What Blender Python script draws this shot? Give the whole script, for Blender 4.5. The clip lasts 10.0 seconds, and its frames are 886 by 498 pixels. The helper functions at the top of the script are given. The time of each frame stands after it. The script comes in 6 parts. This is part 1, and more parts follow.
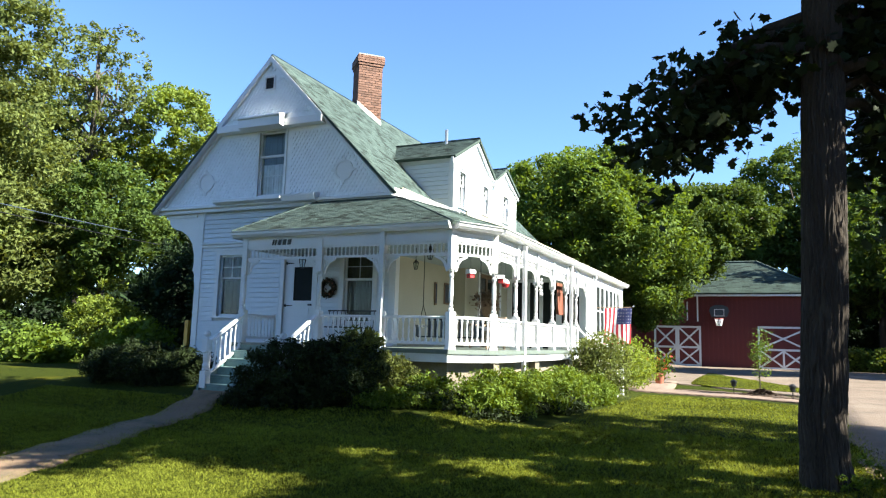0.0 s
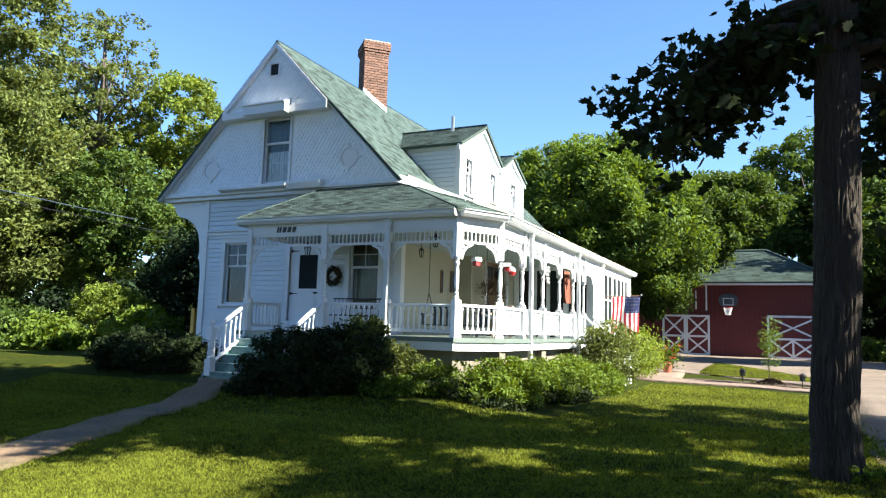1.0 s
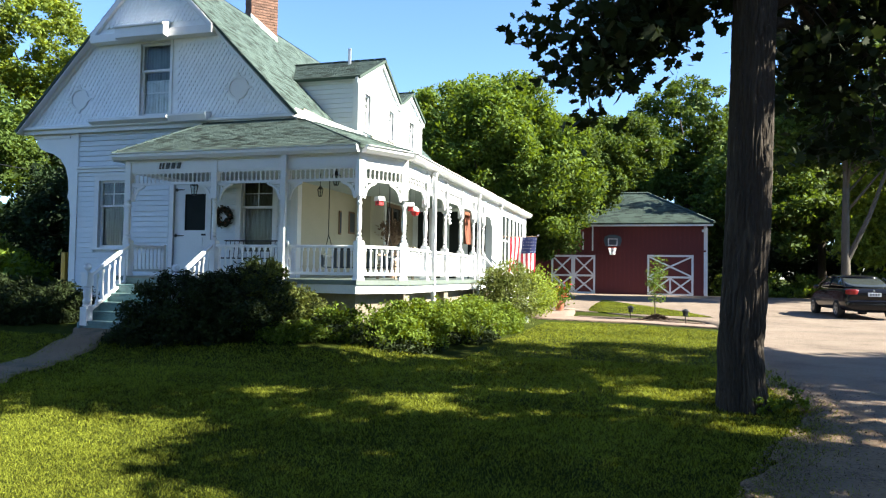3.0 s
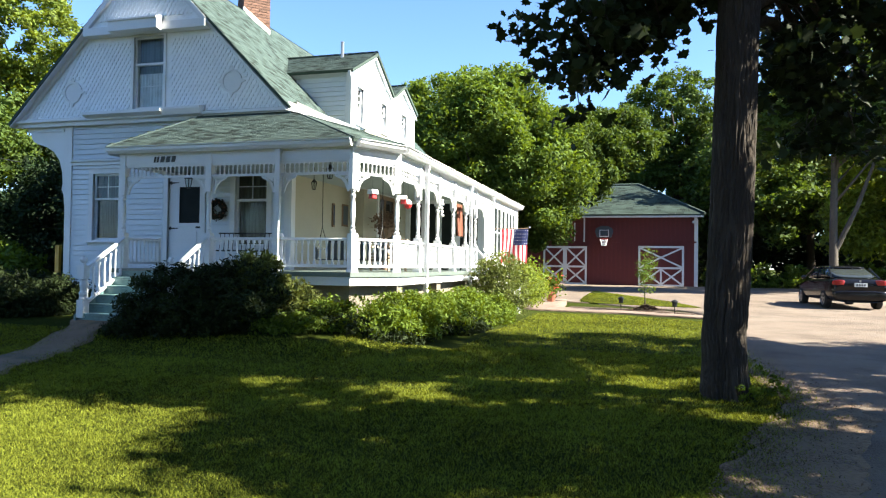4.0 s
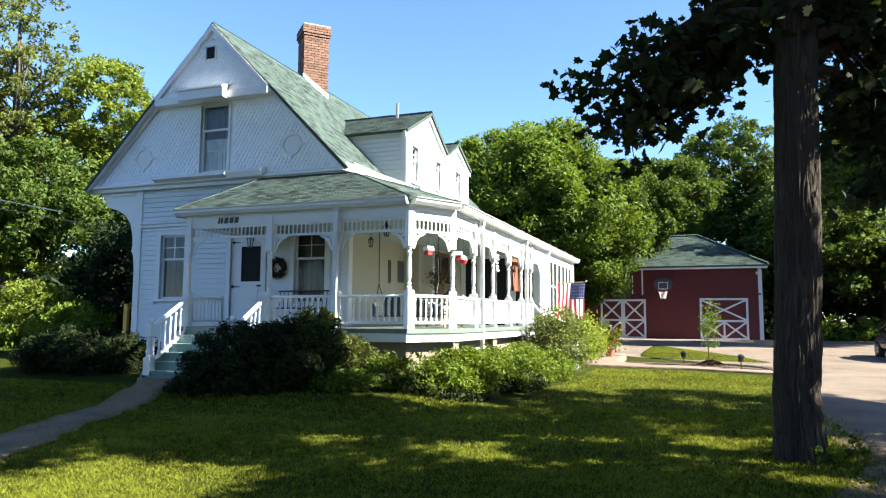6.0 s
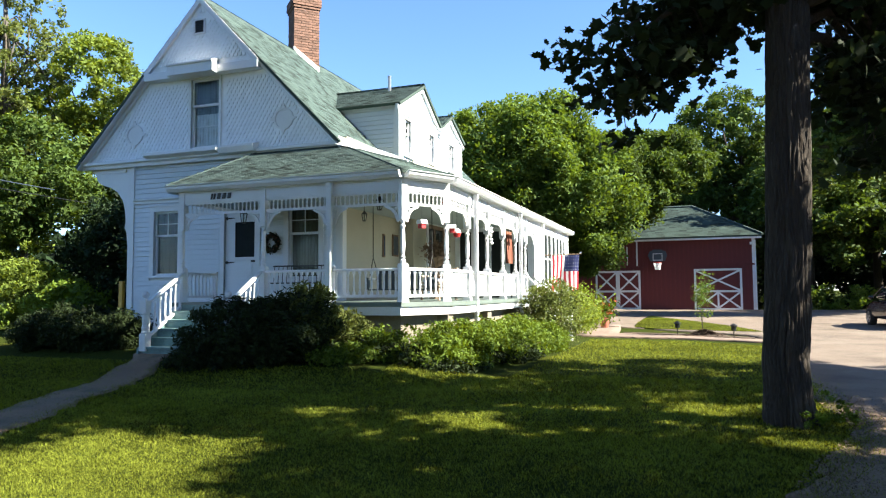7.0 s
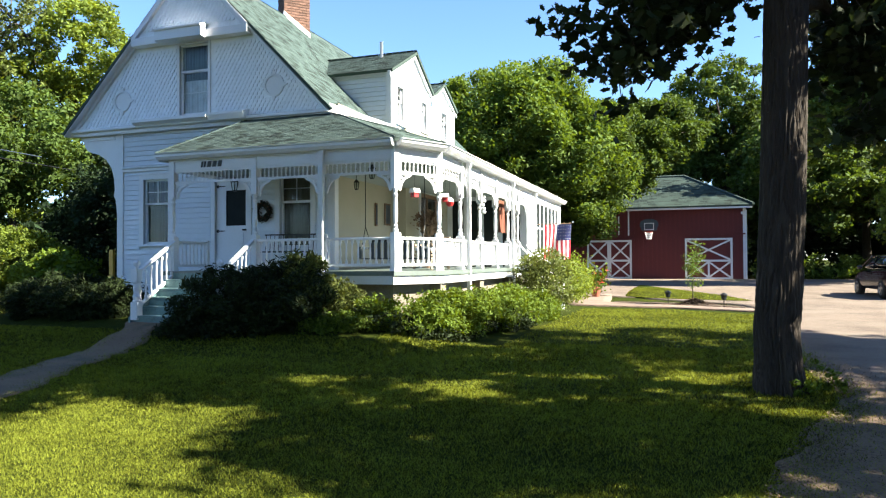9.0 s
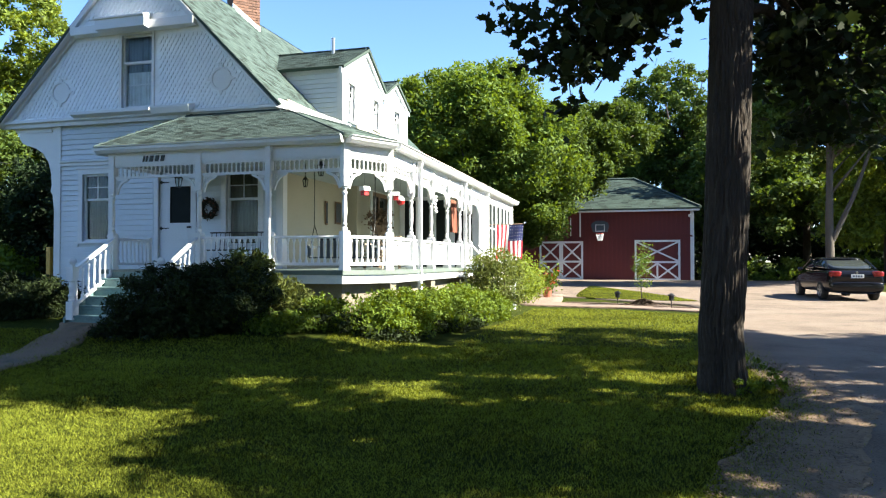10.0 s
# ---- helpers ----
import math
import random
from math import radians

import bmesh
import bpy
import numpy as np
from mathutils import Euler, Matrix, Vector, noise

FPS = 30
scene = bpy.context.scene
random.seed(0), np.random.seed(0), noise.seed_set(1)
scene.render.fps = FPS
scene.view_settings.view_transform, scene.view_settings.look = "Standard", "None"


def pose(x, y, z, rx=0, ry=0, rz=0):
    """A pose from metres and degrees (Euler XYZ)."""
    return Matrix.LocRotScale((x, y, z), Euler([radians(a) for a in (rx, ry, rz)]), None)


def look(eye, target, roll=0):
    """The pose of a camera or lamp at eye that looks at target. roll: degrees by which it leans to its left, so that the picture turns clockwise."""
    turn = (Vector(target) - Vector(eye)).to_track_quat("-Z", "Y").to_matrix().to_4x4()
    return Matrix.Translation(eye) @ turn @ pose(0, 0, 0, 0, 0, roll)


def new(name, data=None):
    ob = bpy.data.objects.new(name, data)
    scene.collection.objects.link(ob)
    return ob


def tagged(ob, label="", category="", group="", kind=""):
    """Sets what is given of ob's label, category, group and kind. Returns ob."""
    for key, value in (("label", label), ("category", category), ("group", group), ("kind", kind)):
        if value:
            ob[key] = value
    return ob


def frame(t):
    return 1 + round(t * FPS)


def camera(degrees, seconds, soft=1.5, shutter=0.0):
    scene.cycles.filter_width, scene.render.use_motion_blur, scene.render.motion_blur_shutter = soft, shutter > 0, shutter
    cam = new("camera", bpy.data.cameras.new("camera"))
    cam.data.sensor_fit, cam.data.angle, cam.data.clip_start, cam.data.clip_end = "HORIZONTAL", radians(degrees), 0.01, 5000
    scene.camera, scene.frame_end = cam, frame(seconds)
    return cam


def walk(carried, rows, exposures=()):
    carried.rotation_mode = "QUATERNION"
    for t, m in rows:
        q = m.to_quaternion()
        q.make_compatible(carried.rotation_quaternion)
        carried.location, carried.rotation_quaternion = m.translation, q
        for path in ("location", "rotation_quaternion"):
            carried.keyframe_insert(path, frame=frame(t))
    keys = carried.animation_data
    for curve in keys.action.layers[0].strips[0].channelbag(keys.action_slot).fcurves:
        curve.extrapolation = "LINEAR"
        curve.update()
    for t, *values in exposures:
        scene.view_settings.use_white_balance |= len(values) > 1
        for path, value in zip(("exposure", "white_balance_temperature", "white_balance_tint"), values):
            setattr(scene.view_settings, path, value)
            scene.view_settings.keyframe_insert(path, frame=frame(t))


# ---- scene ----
cam = camera(64.8, 10.0, soft=1.2)
PATH = [
    (0, (14.443, -13.417, 1.450), (13.606, -11.620, 1.709), 1.60),
    (0.5, (14.440, -13.413, 1.450), (13.601, -11.615, 1.697), 1.70),
    (1, (14.429, -13.280, 1.441), (13.570, -11.488, 1.668), 1.70),
    (1.5, (14.358, -13.338, 1.430), (13.480, -11.549, 1.594), 1.60),
    (2, (14.164, -13.216, 1.451), (13.405, -11.371, 1.585), -0.90),
    (2.5, (13.983, -12.950, 1.497), (13.322, -11.064, 1.586), 0.80),
    (2.7, (13.997, -12.903, 1.470), (13.393, -10.998, 1.550), 0.60),
    (3.8, (14.082, -13.102, 1.396), (13.541, -11.177, 1.452), 1.10),
    (4, (14.082, -13.110, 1.443), (13.536, -11.186, 1.488), 0.80),
    (4.5, (14.081, -13.112, 1.465), (13.487, -11.203, 1.494), 0.30),
    (5, (14.044, -13.129, 1.491), (13.390, -11.240, 1.570), 0.10),
    (5.5, (14.058, -13.143, 1.484), (13.373, -11.271, 1.651), 0.50),
    (5.7, (14.052, -13.135, 1.480), (13.360, -11.270, 1.679), 0.50),
    (6.8, (14.122, -13.174, 1.427), (13.444, -11.299, 1.581), -0.50),
    (7, (14.103, -13.142, 1.446), (13.421, -11.266, 1.571), -0.40),
    (7.5, (14.083, -13.118, 1.446), (13.402, -11.239, 1.523), -0.40),
    (8, (14.075, -13.108, 1.451), (13.396, -11.228, 1.495), -0.60),
    (8.5, (14.065, -13.113, 1.455), (13.401, -11.227, 1.491), -0.40),
    (9, (14.072, -13.116, 1.450), (13.411, -11.229, 1.486), -0.30),
    (9.5, (14.091, -13.101, 1.437), (13.496, -11.192, 1.474), 0.10),
    (10, (14.102, -12.967, 1.431), (13.565, -11.041, 1.468), 0.00),
]
# the film's own slow drift of exposure (stops) and white balance (kelvin, tint)
DRIFT = [(0, 2.40, 5500, 10), (1.2, 2.38, 5480, 10), (2.0, 2.42, 5540, 10), (2.6, 2.52, 5620, 10), (5.7, 2.53, 5630, 10), (7.0, 2.44, 5560, 10), (7.6, 2.45, 5570, 10), (8.3, 2.52, 5650, 10), (10, 2.53, 5640, 10)]
walk(cam, [(t, look(eye, target, roll)) for t, eye, target, roll in PATH], DRIFT)

# ---- light ----
SUN_EL, SUN_AZ = 40.0, 1.0          # degrees above the horizon, and from +x towards +y
to_sun = Vector((math.cos(radians(SUN_EL)) * math.cos(radians(SUN_AZ)), math.cos(radians(SUN_EL)) * math.sin(radians(SUN_AZ)), math.sin(radians(SUN_EL))))
world = bpy.data.worlds.new("sky")
scene.world = world
world.use_nodes = True
wn = world.node_tree.nodes
sky = wn.new("ShaderNodeTexSky")
sky.sky_type = "NISHITA"
sky.sun_disc = False
sky.sun_elevation = radians(SUN_EL)
sky.sun_rotation = radians(90 - SUN_AZ)
sky.air_density, sky.dust_density, sky.ozone_density = 1.0, 0.1, 3.5
wn["Background"].inputs["Strength"].default_value = 0.051
world.node_tree.links.new(sky.outputs[0], wn["Background"].inputs["Color"])
sun = new("sun", bpy.data.lights.new("sun", "SUN"))
sun.data.energy, sun.data.angle, sun.data.color = 5.0, radians(0.53), (1.0, 0.865, 0.615)
sun.matrix_world = look((40, 0, 40), Vector((40, 0, 40)) - to_sun)

# ---- materials ----
MATS = {}


def material(name, base, rough=0.6, metal=0.0, var=0.15, scale=6.0, fine=60.0, bump=0.2, bump_scale=None, dark=None, island=0.0, obj_random=0.0, spec=0.5, stretch=None, stain=None, translucent=0.0):
    """Procedural surface: two scales of colour variation, fine relief, optional random tone per piece."""
    m = bpy.data.materials.new(name)
    m.use_nodes = True
    nt = m.node_tree
    n, ln = nt.nodes, nt.links
    b = n["Principled BSDF"]
    tc = n.new("ShaderNodeTexCoord")
    mp = n.new("ShaderNodeMapping")
    ln.new(tc.outputs["Object"], mp.inputs["Vector"])
    if stretch:
        mp.inputs["Scale"].default_value = stretch
    big = n.new("ShaderNodeTexNoise")
    big.inputs["Scale"].default_value, big.inputs["Detail"].default_value = scale, 4
    small = n.new("ShaderNodeTexNoise")
    small.inputs["Scale"].default_value, small.inputs["Detail"].default_value = fine, 5
    for t in (big, small):
        ln.new(mp.outputs[0], t.inputs["Vector"])
    add = n.new("ShaderNodeMath")
    add.operation = "ADD"
    ln.new(big.outputs["Fac"], add.inputs[0])
    ln.new(small.outputs["Fac"], add.inputs[1])
    last = add
    if island or obj_random:
        if island:
            g = n.new("ShaderNodeNewGeometry")
            rnd = g.outputs["Random Per Island"]
        else:
            g = n.new("ShaderNodeObjectInfo")
            rnd = g.outputs["Random"]
        mul = n.new("ShaderNodeMath")
        mul.operation = "MULTIPLY_ADD"
        ln.new(rnd, mul.inputs[0])
        mul.inputs[1].default_value = (island or obj_random) * 2
        ln.new(add.outputs[0], mul.inputs[2])
        sub = n.new("ShaderNodeMath")
        sub.operation = "SUBTRACT"
        ln.new(mul.outputs[0], sub.inputs[0])
        sub.inputs[1].default_value = (island or obj_random)
        last = sub
    ramp = n.new("ShaderNodeValToRGB")
    c0 = dark or tuple(c * (1 - 2.2 * var) for c in base)
    c1 = tuple(min(1, c * (1 + 1.2 * var)) for c in base)
    e = ramp.color_ramp.elements
    e[0].position, e[0].color = 0.25, (*c0, 1)
    e[1].position, e[1].color = 0.85, (*c1, 1)
    mid = e.new(0.5)
    mid.color = (*base, 1)
    half = n.new("ShaderNodeMath")
    half.operation = "MULTIPLY"
    half.inputs[1].default_value = 0.5
    ln.new(last.outputs[0], half.inputs[0])
    ln.new(half.outputs[0], ramp.inputs[0])
    col = ramp.outputs[0]
    if stain:
        st = n.new("ShaderNodeTexNoise")
        st.inputs["Scale"].default_value, st.inputs["Detail"].default_value, st.inputs["Roughness"].default_value = stain[1], 6, 0.7
        ln.new(tc.outputs["Object"], st.inputs["Vector"])
        sr = n.new("ShaderNodeValToRGB")
        sr.color_ramp.elements[0].position, sr.color_ramp.elements[1].position = stain[2], stain[2] + 0.14
        ln.new(st.outputs["Fac"], sr.inputs[0])
        mx = n.new("ShaderNodeMix")
        mx.data_type = "RGBA"
        ln.new(sr.outputs[0], mx.inputs["Factor"])
        ln.new(col, mx.inputs["A"])
        mx.inputs["B"].default_value = (*stain[0], 1)
        col = mx.outputs["Result"]
    ln.new(col, b.inputs["Base Color"])
    b.inputs["Roughness"].default_value = rough
    b.inputs["Metallic"].default_value = metal
    b.inputs["Specular IOR Level"].default_value = spec
    if bump:
        bp = n.new("ShaderNodeBump")
        bp.inputs["Strength"].default_value = bump
        bp.inputs["Distance"].default_value = 0.02
        src = small
        if bump_scale:
            src = n.new("ShaderNodeTexNoise")
            src.inputs["Scale"].default_value, src.inputs["Detail"].default_value = bump_scale, 4
            ln.new(mp.outputs[0], src.inputs["Vector"])
        ln.new(src.outputs["Fac"], bp.inputs["Height"])
        ln.new(bp.outputs[0], b.inputs["Normal"])
    if translucent:
        tr = n.new("ShaderNodeBsdfTranslucent")
        hs = n.new("ShaderNodeHueSaturation")
        hs.inputs["Hue"].default_value, hs.inputs["Saturation"].default_value, hs.inputs["Value"].default_value = 0.475, 1.15, 1.7
        ln.new(col, hs.inputs["Color"])
        ln.new(hs.outputs[0], tr.inputs["Color"])
        ms = n.new("ShaderNodeMixShader")
        ms.inputs[0].default_value = translucent
        ln.new(b.outputs[0], ms.inputs[1])
        ln.new(tr.outputs[0], ms.inputs[2])
        ln.new(ms.outputs[0], n["Material Output"].inputs["Surface"])
    MATS[name] = m
    return m


def glass_material(name, tint=(0.9, 0.95, 0.95), rough=0.02):
    m = bpy.data.materials.new(name)
    m.use_nodes = True
    n, ln = m.node_tree.nodes, m.node_tree.links
    tr = n.new("ShaderNodeBsdfTransparent")
    tr.inputs[0].default_value = (*tint, 1)
    gl = n.new("ShaderNodeBsdfGlossy")
    gl.inputs["Roughness"].default_value = rough
    fr = n.new("ShaderNodeFresnel")
    fr.inputs["IOR"].default_value = 1.25
    ms = n.new("ShaderNodeMixShader")
    ln.new(fr.outputs[0], ms.inputs[0])
    ln.new(tr.outputs[0], ms.inputs[1])
    ln.new(gl.outputs[0], ms.inputs[2])
    ln.new(ms.outputs[0], n["Material Output"].inputs["Surface"])
    return m


white = material("white_paint", (0.69, 0.7, 0.725), rough=0.45, var=0.05, scale=2.5, fine=45, bump=0.12)
siding = material("white_clapboard_paint", (0.625, 0.665, 0.715), rough=0.5, var=0.06, scale=3, fine=30, bump=0.15, stretch=(0.3, 1, 1), obj_random=0.12)
shingle_white = material("white_shingle_paint", (0.815, 0.84, 0.875), rough=0.5, var=0.07, scale=4, fine=40, bump=0.2, obj_random=0.15)
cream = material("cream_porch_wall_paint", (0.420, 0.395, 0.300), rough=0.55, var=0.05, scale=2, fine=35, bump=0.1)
deck_paint = material("grey_green_deck_paint", (0.135, 0.165, 0.15), rough=0.5, var=0.18, scale=4, fine=30, bump=0.15)
stair_paint = material("pale_teal_stair_paint", (0.120, 0.200, 0.205), rough=0.5, var=0.18, scale=5, fine=25, bump=0.15)
roof_green = material("green_asphalt_shingle", (0.068, 0.096, 0.09), rough=0.95, var=0.30, scale=2.5, fine=110, bump=0.8, island=0.46, spec=0.2)
roof_barn = material("dark_green_asphalt_shingle", (0.050, 0.072, 0.063), rough=0.95, var=0.35, scale=1.2, fine=50, bump=0.5, island=0.3, spec=0.2)
roof_base = material("roof_underlay", (0.048, 0.072, 0.060), rough=0.95, var=0.2, scale=4, fine=60)
brick_mat = material("red_brick", (0.168, 0.092, 0.064), rough=0.9, var=0.3, scale=5, fine=70, bump=0.4, obj_random=0.3)
mortar = material("grey_mortar", (0.36, 0.33, 0.29), rough=0.95, var=0.15, scale=8, fine=80, bump=0.4)
ceiling_mat = material("darkened_ceiling_paint", (0.306, 0.342, 0.333), rough=0.6, var=0.06, scale=2, fine=30)
flash_white = material("painted_flashing", (0.75, 0.75, 0.74), rough=0.5, var=0.08, scale=3, fine=40)
glass = glass_material("window_glass")
dark_pane_mat = material("dark_screen_and_pane", (0.018, 0.022, 0.022), spec=0.1, rough=0.7, var=0.2, scale=4, fine=120, bump=0.1)
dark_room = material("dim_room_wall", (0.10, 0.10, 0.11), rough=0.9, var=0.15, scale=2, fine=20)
lace_mat = material("white_lace_curtain", (0.80, 0.76, 0.82), rough=0.9, var=0.25, scale=5, fine=60, bump=0.1)
drape_mat = material("brown_drape", (0.17, 0.15, 0.11), rough=0.9, var=0.3, scale=3, fine=50, bump=0.1, stretch=(4, 1, 0.4))
curtain_mat = material("grey_sheer_curtain", (0.03, 0.045, 0.075), rough=0.9, var=0.15, scale=3, fine=60, bump=0.1)
pane_backing_mat = material("blue_grey_pane_backing", (0.20, 0.23, 0.28), rough=0.9, var=0.25, scale=4, fine=50, bump=0.1)
black_metal = material("black_iron", (0.02, 0.02, 0.02), rough=0.45, metal=0.4, var=0.2, scale=8, fine=60)
red_barn = material("red_barn_paint", (0.106, 0.017, 0.017), rough=0.75, var=0.2, scale=1.2, fine=25, bump=0.2, stretch=(3, 3, 0.35))
foundation = material("dull_block_foundation", (0.192, 0.164, 0.124), rough=0.9, var=0.2, scale=3, fine=30, bump=0.5)
bark = material("grey_brown_bark", (0.036, 0.027, 0.019), rough=0.95, var=0.45, scale=5, fine=22, bump=0.9, stretch=(3.2, 3.2, 0.55), bump_scale=9)
bark_far = material("pale_bark", (0.081, 0.068, 0.054), rough=0.95, var=0.3, scale=4, fine=25, bump=0.6, stretch=(3, 3, 0.6))
leaf_maple_shaded = material("shaded_maple_leaf", (0.018, 0.029, 0.008), rough=0.75, var=0.3, scale=1.5, fine=9, bump=0.0, spec=0.25, island=0.3, translucent=0.22)
leaf_bright = material("bright_maple_leaf", (0.090, 0.140, 0.022), rough=0.75, var=0.3, scale=0.35, fine=3, bump=0.0, spec=0.25, island=0.35, translucent=0.35)
leaf_mid = material("mid_green_leaf", (0.06, 0.097, 0.017), rough=0.75, var=0.3, scale=0.35, fine=3, bump=0.0, spec=0.25, island=0.35, translucent=0.3)
leaf_grey = material("grey_green_leaf", (0.108, 0.135, 0.032), rough=0.75, var=0.3, scale=0.35, fine=3, bump=0.0, spec=0.25, island=0.35, translucent=0.3)
leaf_olive = material("olive_leaf", (0.132, 0.178, 0.026), rough=0.75, var=0.3, scale=0.35, fine=3, bump=0.0, spec=0.25, island=0.35, translucent=0.35)
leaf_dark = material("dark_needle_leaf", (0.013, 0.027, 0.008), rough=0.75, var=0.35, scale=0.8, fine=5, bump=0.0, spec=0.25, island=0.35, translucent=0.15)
leaf_yew = material("yew_hedge_leaf", (0.017, 0.028, 0.006), rough=0.75, var=0.35, scale=1.5, fine=8, bump=0.0, spec=0.25, island=0.4, translucent=0.2)
leaf_juniper = material("juniper_leaf", (0.105, 0.125, 0.025), rough=0.75, var=0.35, scale=1.5, fine=8, bump=0.0, spec=0.25, island=0.4, translucent=0.2)
leaf_bed = material("light_groundcover_leaf", (0.09, 0.135, 0.013), rough=0.75, var=0.3, scale=1.5, fine=8, bump=0.0, spec=0.25, island=0.4, translucent=0.3)
grass_mat = material("lawn_turf", (0.03, 0.039, 0.006), rough=0.95, var=0.42, scale=55, fine=150, bump=1.0, bump_scale=70, stain=((0.062, 0.062, 0.006), 1.1, 0.55), spec=0.03)
blade_mat = material("grass_blade", (0.148, 0.17, 0.02), rough=0.8, spec=0.06, var=0.4, scale=0.7, fine=7, bump=0.0, island=0.55, translucent=0.2)
asphalt = material("worn_pale_asphalt", (0.158, 0.124, 0.098), rough=0.95, var=0.32, scale=0.9, fine=70, bump=0.8, bump_scale=90, stain=((0.185, 0.15, 0.12), 0.5, 0.5), spec=0.2)
path_mat = material("weathered_concrete_path", (0.190, 0.125, 0.075), rough=0.95, var=0.2, scale=1.5, fine=50, bump=0.5, stain=((0.10, 0.08, 0.045), 1.2, 0.5))
brick_path = material("pink_gravel_walk", (0.165, 0.118, 0.09), rough=0.95, var=0.2, scale=1.5, fine=50, bump=0.5)
mulch = material("brown_mulch", (0.056, 0.034, 0.021), rough=0.95, var=0.4, scale=6, fine=60, bump=0.8)
soil = material("leafy_soil", (0.165, 0.112, 0.068), rough=0.95, var=0.4, scale=5, fine=35, bump=0.9)
litter = material("dry_leaf_litter", (0.128, 0.083, 0.045), rough=0.8, var=0.4, scale=3, fine=20, bump=0.0, island=0.5)
car_paint = material("black_car_paint", (0.006, 0.006, 0.008), spec=0.3, rough=0.16, var=0.1, scale=2, fine=10, bump=0.0)
rubber = material("tyre_rubber", (0.015, 0.015, 0.015), rough=0.85, var=0.2, scale=10, fine=60)
alloy = material("silver_alloy", (0.5, 0.5, 0.5), rough=0.3, metal=0.9, var=0.08, scale=5, fine=40, bump=0.0)
tail_red = material("red_lamp_lens", (0.2, 0.01, 0.01), rough=0.15, var=0.1, scale=10, fine=60, bump=0.0)
car_glass = material("tinted_car_glass", (0.03, 0.035, 0.035), rough=0.05, var=0.1, scale=3, fine=10, bump=0.0)
plate_mat = material("pale_plate", (0.6, 0.62, 0.64), rough=0.4, var=0.05)
terracotta = material("terracotta", (0.340, 0.119, 0.068), rough=0.8, var=0.15, scale=6, fine=40)
flag_red = material("flag_red_cloth", (0.42, 0.02, 0.035), rough=0.85, var=0.1, scale=6, fine=80)
flag_white = material("flag_white_cloth", (0.72, 0.72, 0.70), rough=0.85, var=0.06, scale=6, fine=80)
flag_blue = material("flag_blue_cloth", (0.015, 0.022, 0.1), rough=0.85, var=0.15, scale=6, fine=80)
red_paint = material("red_enamel", (0.45, 0.03, 0.03), rough=0.4, var=0.1, scale=8, fine=50)
yellow_paint = material("yellow_paint", (0.55, 0.30, 0.03), rough=0.5, var=0.15, scale=5, fine=40)
orange_cloth = material("faded_orange_cloth", (0.17, 0.058, 0.032), rough=0.85, var=0.15, scale=5, fine=60)
wicker_mat = material("tan_wicker", (0.36, 0.27, 0.19), rough=0.8, var=0.3, scale=12, fine=60, bump=0.5)
swing_paint = material("dark_slate_paint", (0.035, 0.045, 0.052), rough=0.6, var=0.2, scale=5, fine=40)
wood_brown = material("weathered_wood", (0.20, 0.13, 0.08), rough=0.8, var=0.25, scale=4, fine=30, stretch=(1, 1, 0.3))
wreath_mat = material("dried_wreath_leaf", (0.035, 0.035, 0.02), rough=0.8, var=0.35, scale=8, fine=30, bump=0.0, island=0.5)
petal_red = material("red_petal", (0.45, 0.04, 0.03), rough=0.6, var=0.2, bump=0.0, island=0.3)
grey_panel = material("grey_plastic_board", (0.05, 0.065, 0.085), rough=0.4, var=0.1, scale=5, fine=40)

# ---- building blocks ----


def finish(name, me, mat):
    if mat is not None:
        me.materials.append(mat)
    return new(name, me)


def part(name, bm, mat, parent=None, label="", smooth=False):
    """One bmesh as one mesh object under a thing or a part."""
    bmesh.ops.recalc_face_normals(bm, faces=bm.faces)
    me = bpy.data.meshes.new(name)
    bm.to_mesh(me)
    bm.free()
    if smooth:
        me.shade_smooth()
    ob = finish(name, me, mat)
    if parent is not None:
        ob.parent = parent
    return tagged(ob, label) if label else ob


def thing(name, label, category, at=(0, 0, 0), group="", kind=""):
    ob = new(name)
    ob.location = at
    ob.empty_display_size = 0.1
    return tagged(ob, label, category, group, kind)


def add_box(bm, x0, x1, y0, y1, z0, z1, m=None):
    v = [bm.verts.new(p) for p in ((x0, y0, z0), (x1, y0, z0), (x1, y1, z0), (x0, y1, z0), (x0, y0, z1), (x1, y0, z1), (x1, y1, z1), (x0, y1, z1))]
    for f in ((0, 3, 2, 1), (4, 5, 6, 7), (0, 1, 5, 4), (1, 2, 6, 5), (2, 3, 7, 6), (3, 0, 4, 7)):
        bm.faces.new([v[i] for i in f])
    if m is not None:
        bmesh.ops.transform(bm, matrix=m, verts=v)
    return v


def box(x0, x1, y0, y1, z0, z1, bevel=0.0):
    bm = bmesh.new()
    add_box(bm, x0, x1, y0, y1, z0, z1)
    if bevel:
        bmesh.ops.bevel(bm, geom=bm.edges[:], offset=bevel, segments=2, affect="EDGES", profile=0.6)
    return bm


def add_prism(bm, poly, lo, hi, axis="y"):
    """A polygon of (a, b) pairs drawn out along an axis: y takes (x, z), x takes (y, z), z takes (x, y)."""
    put = {"y": lambda a, b, c: (a, c, b), "x": lambda a, b, c: (c, a, b), "z": lambda a, b, c: (a, b, c)}[axis]
    n = len(poly)
    v0 = [bm.verts.new(put(a, b, lo)) for a, b in poly]
    v1 = [bm.verts.new(put(a, b, hi)) for a, b in poly]
    bm.faces.new(v0)
    bm.faces.new(list(reversed(v1)))
    for i in range(n):
        bm.faces.new((v0[i], v0[(i + 1) % n], v1[(i + 1) % n], v1[i]))
    return v0 + v1


